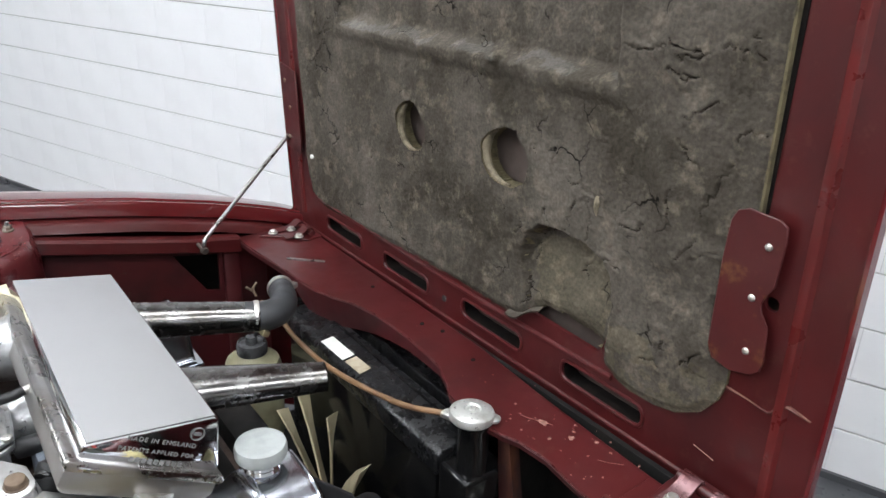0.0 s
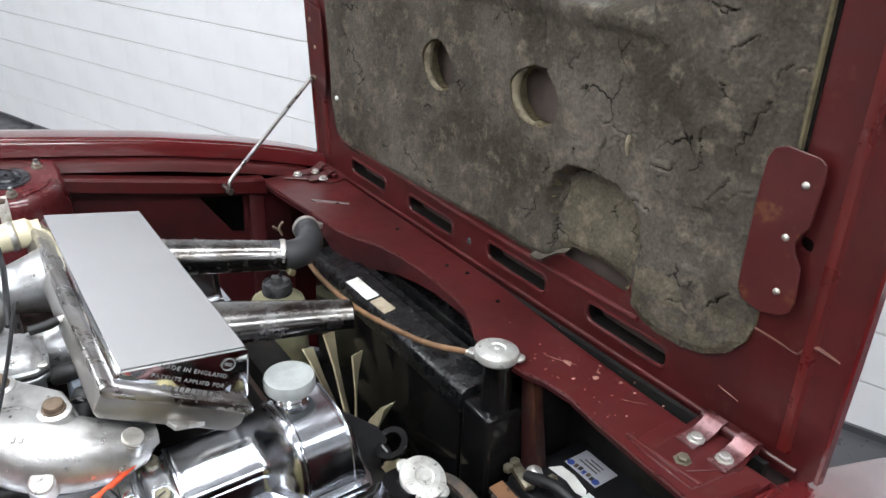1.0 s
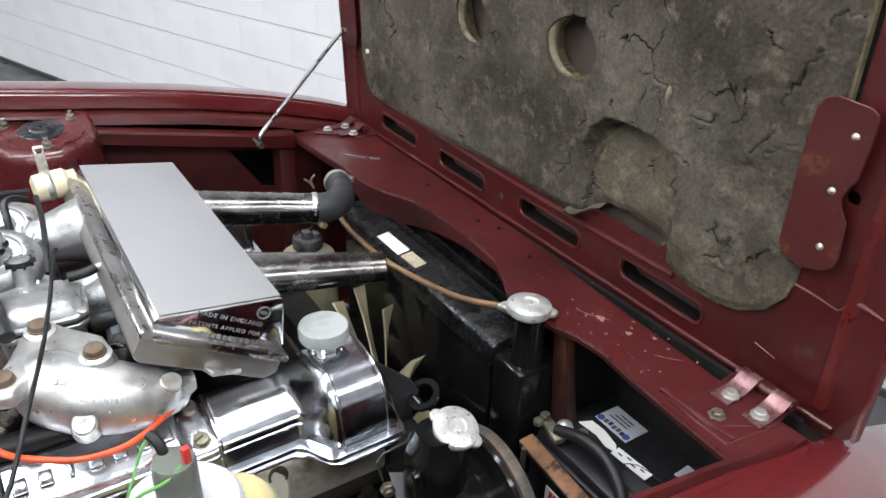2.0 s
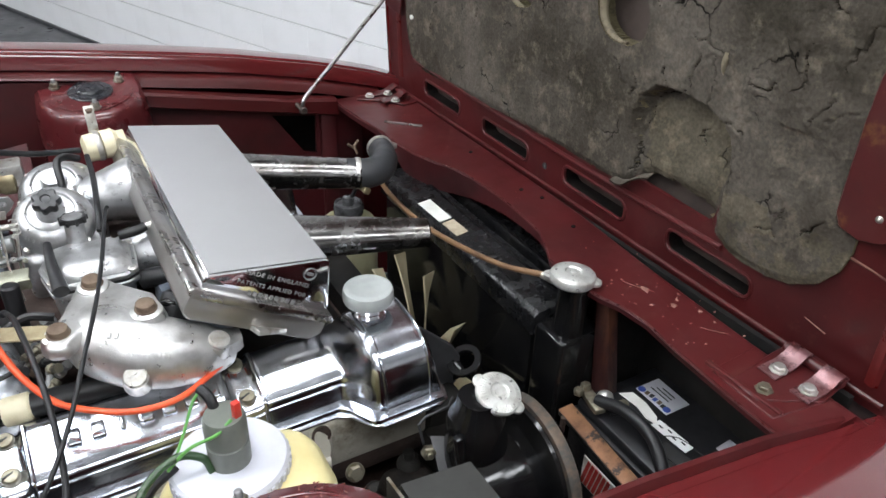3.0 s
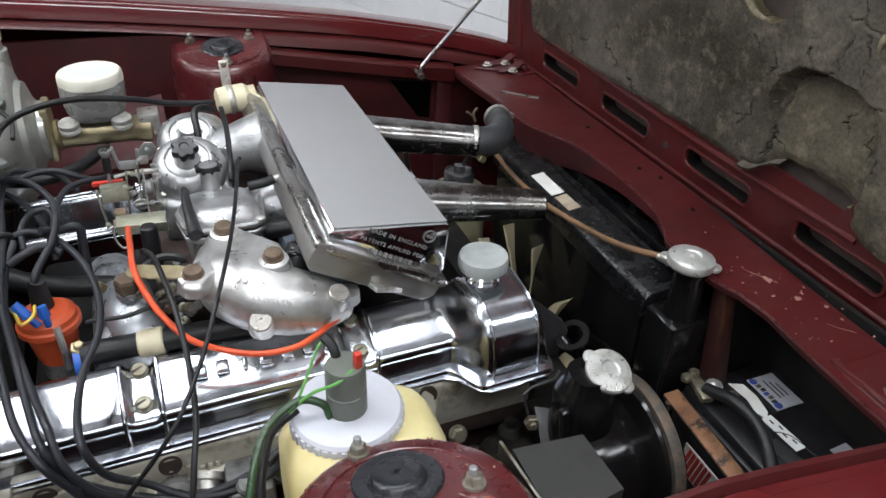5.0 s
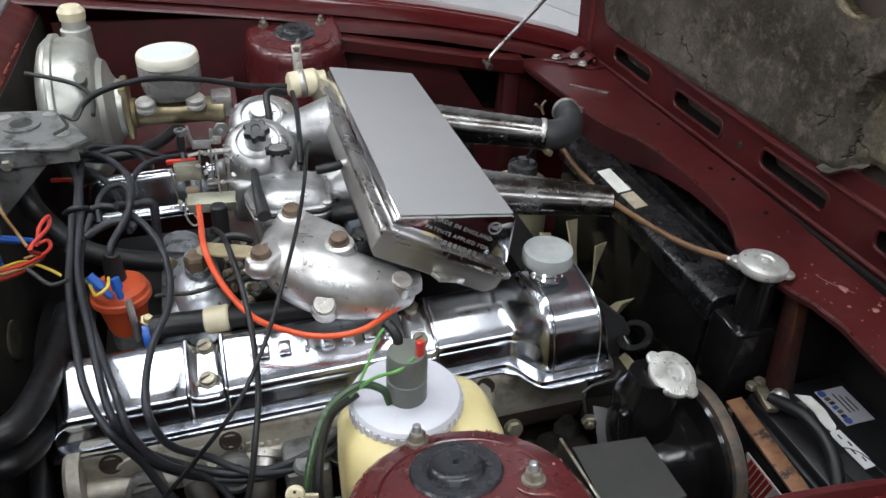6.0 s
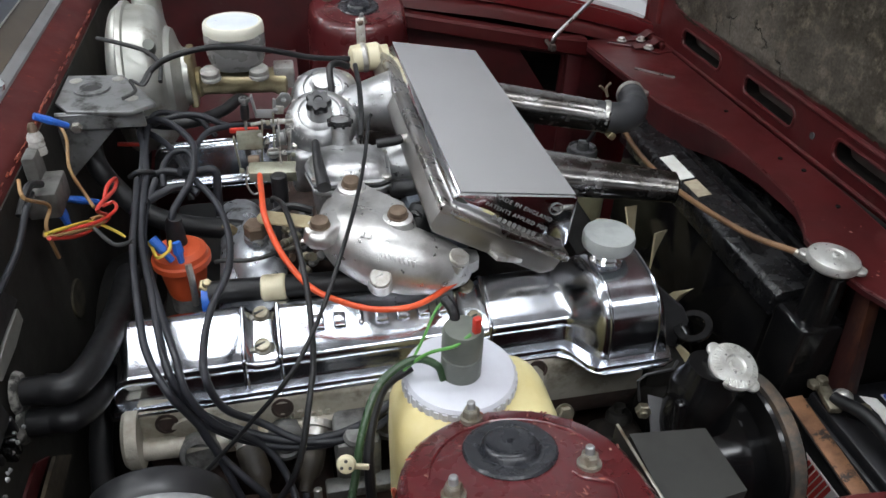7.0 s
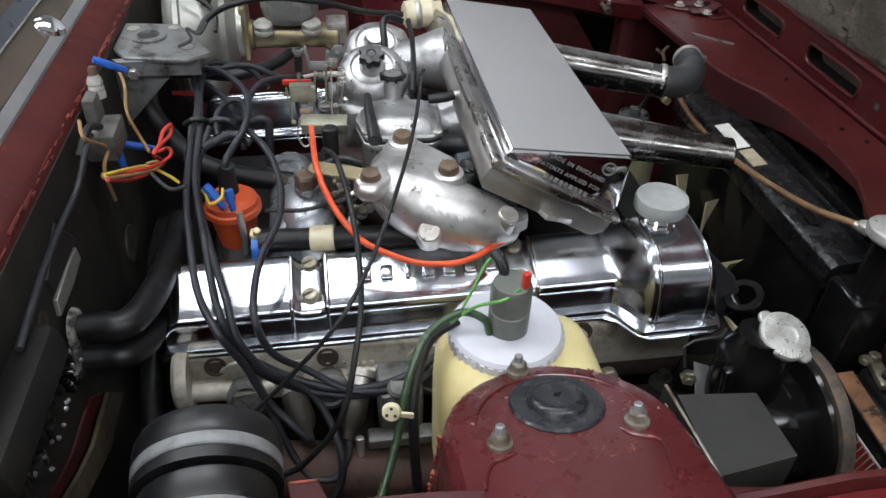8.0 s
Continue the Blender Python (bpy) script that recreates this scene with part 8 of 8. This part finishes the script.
solo("brake_pipe", tube([(-1.021, 0.223, 0.9), (-0.988, 0.211, 0.895), (-0.957, 0.203, 0.885), (-0.942, 0.192, 0.87), (-0.94, 0.158, 0.86)], 0.003, 12, 6), INKBLK, "thin dark brake pipe by the servo", "pipe")
solo("breather_elbow", tube([(-0.688, 0.156, 0.868), (-0.704, 0.150, 0.876), (-0.715, 0.140, 0.874), (-0.716, 0.120, 0.858), (-0.716, 0.112, 0.842)], 0.0048, 12, 6), BLACKPL, "black angled breather elbow", "elbow")
solo("orange_cable", tube([(-0.819, -0.010, 0.802), (-0.816, -0.082, 0.820), (-0.813, -0.150, 0.834), (-0.806, -0.176, 0.820), (-0.793, -0.197, 0.800), (-0.772, -0.217, 0.780), (-0.744, -0.227, 0.766), (-0.707, -0.238, 0.758), (-0.664, -0.238, 0.757), (-0.621, -0.212, 0.757), (-0.601, -0.194, 0.757), (-0.592, -0.180, 0.755)], 0.0034, 12, 6), ORANGEW, "bright orange cable looping past the elbow", "cable")
solo("black_boot", tube([(-0.748, -0.012, 0.842), (-0.748, -0.050, 0.836), (-0.745, -0.094, 0.826)], [0.0045, 0.0062, 0.0085], 12, 6), BLACKPL, "short glossy black rod boot", "boot")
solo("thin_pipe", tube([(-0.875, -0.120, 0.755), (-0.863, -0.130, 0.763), (-0.836, -0.138, 0.766), (-0.811, -0.131, 0.766), (-0.798, -0.112, 0.762)], 0.0026, 12, 6), INKBLK, "thin dark metal fuel pipe", "pipe")
solo("black_hose", tube([(-1.035, 0.187, 0.79), (-0.981, 0.186, 0.79), (-0.937, 0.172, 0.79), (-0.898, 0.182, 0.79), (-0.867, 0.215, 0.788), (-0.850, 0.265, 0.780), (-0.846, 0.33, 0.75)], 0.0085, 16, 6), RUBBER, "black rubber hose below the cylinder", "hose")
solo("brown_wire", tube([(-1.035, 0.007, 0.882), (-1.025, -0.014, 0.869), (-1.015, -0.066, 0.86), (-1.005, -0.073, 0.831), (-0.995, -0.09, 0.823)], 0.0019, 12, 6), BROWNW, "thin brown wire by the bulkhead", "wire")
solo("brown_wire", tube([(-1.035, -0.157, 0.9), (-1.023, -0.19, 0.899), (-1.023, -0.136, 0.857), (-1.025, -0.156, 0.844), (-1.025, -0.149, 0.801), (-1.023, -0.163, 0.835)], 0.0019, 12, 6), BROWNW, "thin brown wire by the bulkhead", "wire")
solo("red_wire", tube([(-1.015, -0.186, 0.85), (-1.005, -0.131, 0.815), (-0.985, -0.082, 0.803), (-0.975, -0.151, 0.857), (-0.975, -0.069, 0.831), (-0.975, -0.053, 0.836), (-0.98, -0.076, 0.839), (-0.985, -0.094, 0.825)], 0.0022, 12, 6), REDW, "thin red wire in a loop by the bulkhead", "wire")
solo("yellow_wire", tube([(-1.015, -0.19, 0.858), (-1.005, -0.15, 0.839), (-0.995, -0.11, 0.817), (-0.975, -0.11, 0.803), (-0.965, -0.114, 0.796)], 0.0019, 12, 6), YELLOWW, "thin yellow wire by the bulkhead", "wire")
solo("yellow_wire", tube([(-0.952, -0.092, 0.775), (-0.941, -0.113, 0.78), (-0.932, -0.139, 0.782), (-0.92, -0.131, 0.785), (-0.92, -0.114, 0.785)], 0.0019, 12, 6), YELLOWW, "thin yellow wire on the cap by the bulkhead", "wire")
solo("brown_wire", tube([(-1.030, -0.150, 0.835), (-1.020, -0.176, 0.846), (-1.002, -0.160, 0.838), (-0.990, -0.128, 0.822), (-0.984, -0.100, 0.812), (-0.990, -0.088, 0.810), (-1.000, -0.096, 0.812)], 0.0018, 12, 6), BROWNW, "thin brown wire by the bulkhead", "wire")
solo("red_wire", tube([(-1.018, -0.170, 0.846), (-1.002, -0.150, 0.836), (-0.984, -0.124, 0.826), (-0.972, -0.098, 0.822), (-0.978, -0.074, 0.818), (-0.990, -0.078, 0.816)], 0.0020, 12, 6), REDW, "thin red wire in a loop by the bulkhead", "wire")
solo("black_wire", tube([(-0.985, -0.145, 0.831), (-0.965, -0.162, 0.82), (-0.945, -0.173, 0.829)], 0.0022, 12, 6), INKBLK, "thin black wire by the bulkhead", "wire")
for p, r in (((-1.052, -0.283, 0.745), 0.019), ((-1.052, -0.295, 0.715), 0.018)):
    solo("sealing_paste", lathe(p, (1, 0, 0), [(r + 0.002, 0), (r + 0.001, 0.003), (r - 0.002, 0.006), (0, 0.006)], 14), GASKET, "flaky white paste round a pipe", "sealant")
    solo("heater_stub", cyl(p, (p[0] + 0.03, p[1], p[2]), 0.0135, seg=16), RUBBER, "short black heater pipe stub", "pipe")
fuse = thing("fuse_box", (-1.04, -0.43, 0.78), "grimy black fuse box on the bulkhead", "fuse box")
part("base", box((-1.045, -0.435, 0.795), (0.022, 0.15, 0.06), (0, 0, 0), 0.004), BLACKM, fuse)
part("cover", box((-1.036, -0.442, 0.815), (0.030, 0.145, 0.032), (0, -12, 0), 0.006), BLACKM, fuse)
random.seed(17)
for k in range(13):
    part("terminal_lug", box((-1.030 + random.uniform(-0.004, 0.002), -0.362 - 0.0115 * k, 0.778 + random.uniform(-0.012, 0.010)), (random.uniform(0.008, 0.014), random.uniform(0.005, 0.010), random.uniform(0.010, 0.022)), (random.uniform(-20, 20), 0, random.uniform(-20, 20)), 0.002), random.choice((BLACKPL, BLACKM, BLACK)), fuse)
# small grey bits added to imitate glints along the box
for k in range(16):
    part("glint_bit", lathe((-1.022 + random.uniform(-0.006, 0.004), -0.358 - 0.0098 * k, 0.778 + random.uniform(-0.014, 0.018)), (1, random.uniform(-0.4, 0.4), random.uniform(0, 0.8)), [(random.uniform(0.0014, 0.0026), 0), (0.0014, 0.002), (0, 0.0024)], 8), GREYMET, fuse)
STRIP = ((-0.246, 0.609, -0.279, 0.647), (-0.282, 0.609, -0.316, 0.650), (-0.315, 0.604, -0.350, 0.650), (-0.362, 0.621, -0.393, 0.664), (-0.398, 0.635, -0.426, 0.678), (-0.47, 0.66, -0.50, 0.70))
solo("brown_strap", loft([[(-1.047, a, b), (-1.047, c, d), (-1.043, c, d), (-1.043, a, b)] for a, b, c, d in STRIP]), mat("dirty_brown_strap", (0.075, 0.058, 0.036), 0.8, color2=(0.035, 0.028, 0.02), scale=30, bump=0.3), "dirty brown strap on the bulkhead", "strap")
solo("red_panel_patch", loft([[(-1.0545, c + 0.004, d - 0.004), (-1.0545, c - 0.024, d + 0.020), (-1.0515, c - 0.024, d + 0.020), (-1.0515, c + 0.004, d - 0.004)] for a, b, c, d in STRIP[:-1]]), REDIN, "dull maroon strip on the black bulkhead", "panel strip")
solo("black_wire", tube([(-1.038, -0.128, 0.868), (-1.034, -0.165, 0.872), (-1.040, -0.200, 0.850), (-1.046, -0.26, 0.842), (-1.045, -0.33, 0.840), (-1.042, -0.40, 0.835)], 0.0032, 12, 6), CABLE, "black wire along the bulkhead", "wire")
# bare metal tab, stained oval and rusty holes on the bulkhead
part("metal_tab", plate([(-0.216, 0.793), (-0.214, 0.776), (-0.250, 0.772), (-0.297, 0.774), (-0.293, 0.791), (-0.250, 0.794)], [], "x", -1.057, -1.052, 0.001, 1), BOOST, bulk, "bare grey metal tab")
part("smooth_patch", plate([(-0.239, 0.839), (-0.205, 0.795), (-0.290, 0.795), (-0.293, 0.815)], [], "x", -1.057, -1.0535, 0.001, 1), PATCHM, bulk, "smooth grey-black patch")
part("stained_oval", plate([(-0.049 + 0.026 * math.cos(a) , 0.669 + 0.024 * math.sin(a)) for a in np.linspace(0, 2 * math.pi, 22)[:-1]], [], "x", -1.057, -1.053, 0.001, 1), STAINM, bulk, "olive stained oval plug")
for y, z, r in ((-0.325, 0.793, 0.011), (-0.282, 0.735, 0.009), (-0.268, 0.694, 0.009)):
    part("rusty_hole", lathe((-1.0565, y, z), (1, 0, 0), [(r, 0), (r, 0.002), (r * 0.8, 0.0025), (r * 0.75, 0.0), (0, -0.003)], 18), EXH, bulk, "rust-rimmed hole")
# heater blower drum in the near rear corner
drum = thing("blower_motor", (-0.92, -0.46, 0.60), "black and white banded round motor housing", "motor")
ax = Vector((0.06, -1, -0.12)).normalized()
o = Vector((-0.922, -0.406, 0.697))
part("rear_rim", lathe(o, ax, [(0.045, -0.014), (0.061, -0.008), (0.0645, 0.0), (0.065, 0.016), (0.0635, 0.020)], 48), BLACKPL, drum)
BAND = mat("dull_white_band", (0.24, 0.245, 0.25), 0.5, color2=(0.13, 0.135, 0.14), scale=30, bump=0.08)
part("band", lathe(o + ax * 0.0185, ax, [(0.0632, 0), (0.0645, 0.0015), (0.0645, 0.011), (0.0632, 0.0125)], 48), BAND, drum, "dull white band")
part("dark_ring", lathe(o + ax * 0.0312, ax, [(0.062, 0), (0.0640, 0.002), (0.0640, 0.012), (0.0600, 0.0115)], 48), BLACKPL, drum)
part("middle", lathe(o + ax * 0.046, ax, [(0.056, 0), (0.058, 0.002), (0.058, 0.024), (0.056, 0.027)], 48), BLACKPL, drum)
part("front_cap", lathe(o + ax * 0.072, ax, [(0.056, 0), (0.0555, 0.010), (0.050, 0.018), (0.03, 0.024), (0, 0.026)], 48), BAND, drum, "pale grey end cap")
part("flange_corner", plate([(-0.852, -0.450), (-0.826, -0.450), (-0.806, -0.50), (-0.84, -0.53)], [], "z", 0.694, 0.700, 0.001), RED, drum, "chipped maroon flange corner")
part("worn_corner", box((-0.838, -0.4515, 0.6995), (0.024, 0.003, 0.003), (0, 0, 0), 0.0008), ORANGE_EDGE, drum)

# ---- wall blocks, piece by piece ----
BL, BH, GAP, SIDE = 0.300, 0.152, 0.0050, 0.0008


def block_bm(w, h):
    bm = bmesh.new()
    b = 0.002
    lo = [(0, 0), (w, 0), (w, h), (0, h)]
    hi = [(b, b), (w - b, b), (w - b, h - b), (b, h - b)]
    v0 = [bm.verts.new((u, 0.0, v)) for u, v in lo]
    v1 = [bm.verts.new((u, 0.0112, v)) for u, v in lo]
    v2 = [bm.verts.new((u, 0.012, v)) for u, v in hi]
    for a, c in ((v0, v1), (v1, v2)):
        for i in range(4):
            bm.faces.new([a[i], a[(i + 1) % 4], c[(i + 1) % 4], c[i]])
    bm.faces.new(v2)
    bm.faces.new(v0[::-1])
    bmesh.ops.recalc_face_normals(bm, faces=bm.faces)
    return bm


bm = block_bm(BL - SIDE, BH - GAP)
me_block = bpy.data.meshes.new("block")
bm.to_mesh(me_block)
bm.free()
me_block.materials.append(WALLM)
turn = Matrix((( WD.x, WN.x, 0), (WD.y, WN.y, 0), (0, 0, 1))).to_4x4()
rest = bmesh.new()
for row in range(21):
    for i in range(-18, 26):
        s = i * BL + (0.15 if row % 2 else 0.0)
        m = Matrix.Translation(on_wall(s + SIDE / 2, row * BH + GAP / 2 + 0.003, -0.012)) @ turn
        if row < 12 and -0.7 < s < 6.0:
            ob = new("block", me_block)
            ob.parent = wall_front
            ob.matrix_basis = m
        else:
            b2 = block_bm(BL - SIDE, BH - GAP)
            me2 = bpy.data.meshes.new("t")
            bmesh.ops.transform(b2, verts=b2.verts, matrix=m)
            b2.to_mesh(me2)
            b2.free()
            rest.from_mesh(me2)
            bpy.data.meshes.remove(me2)
tagged(part("far_blocks", rest, WALLM, wall_front, smooth=0), kind="stuff")
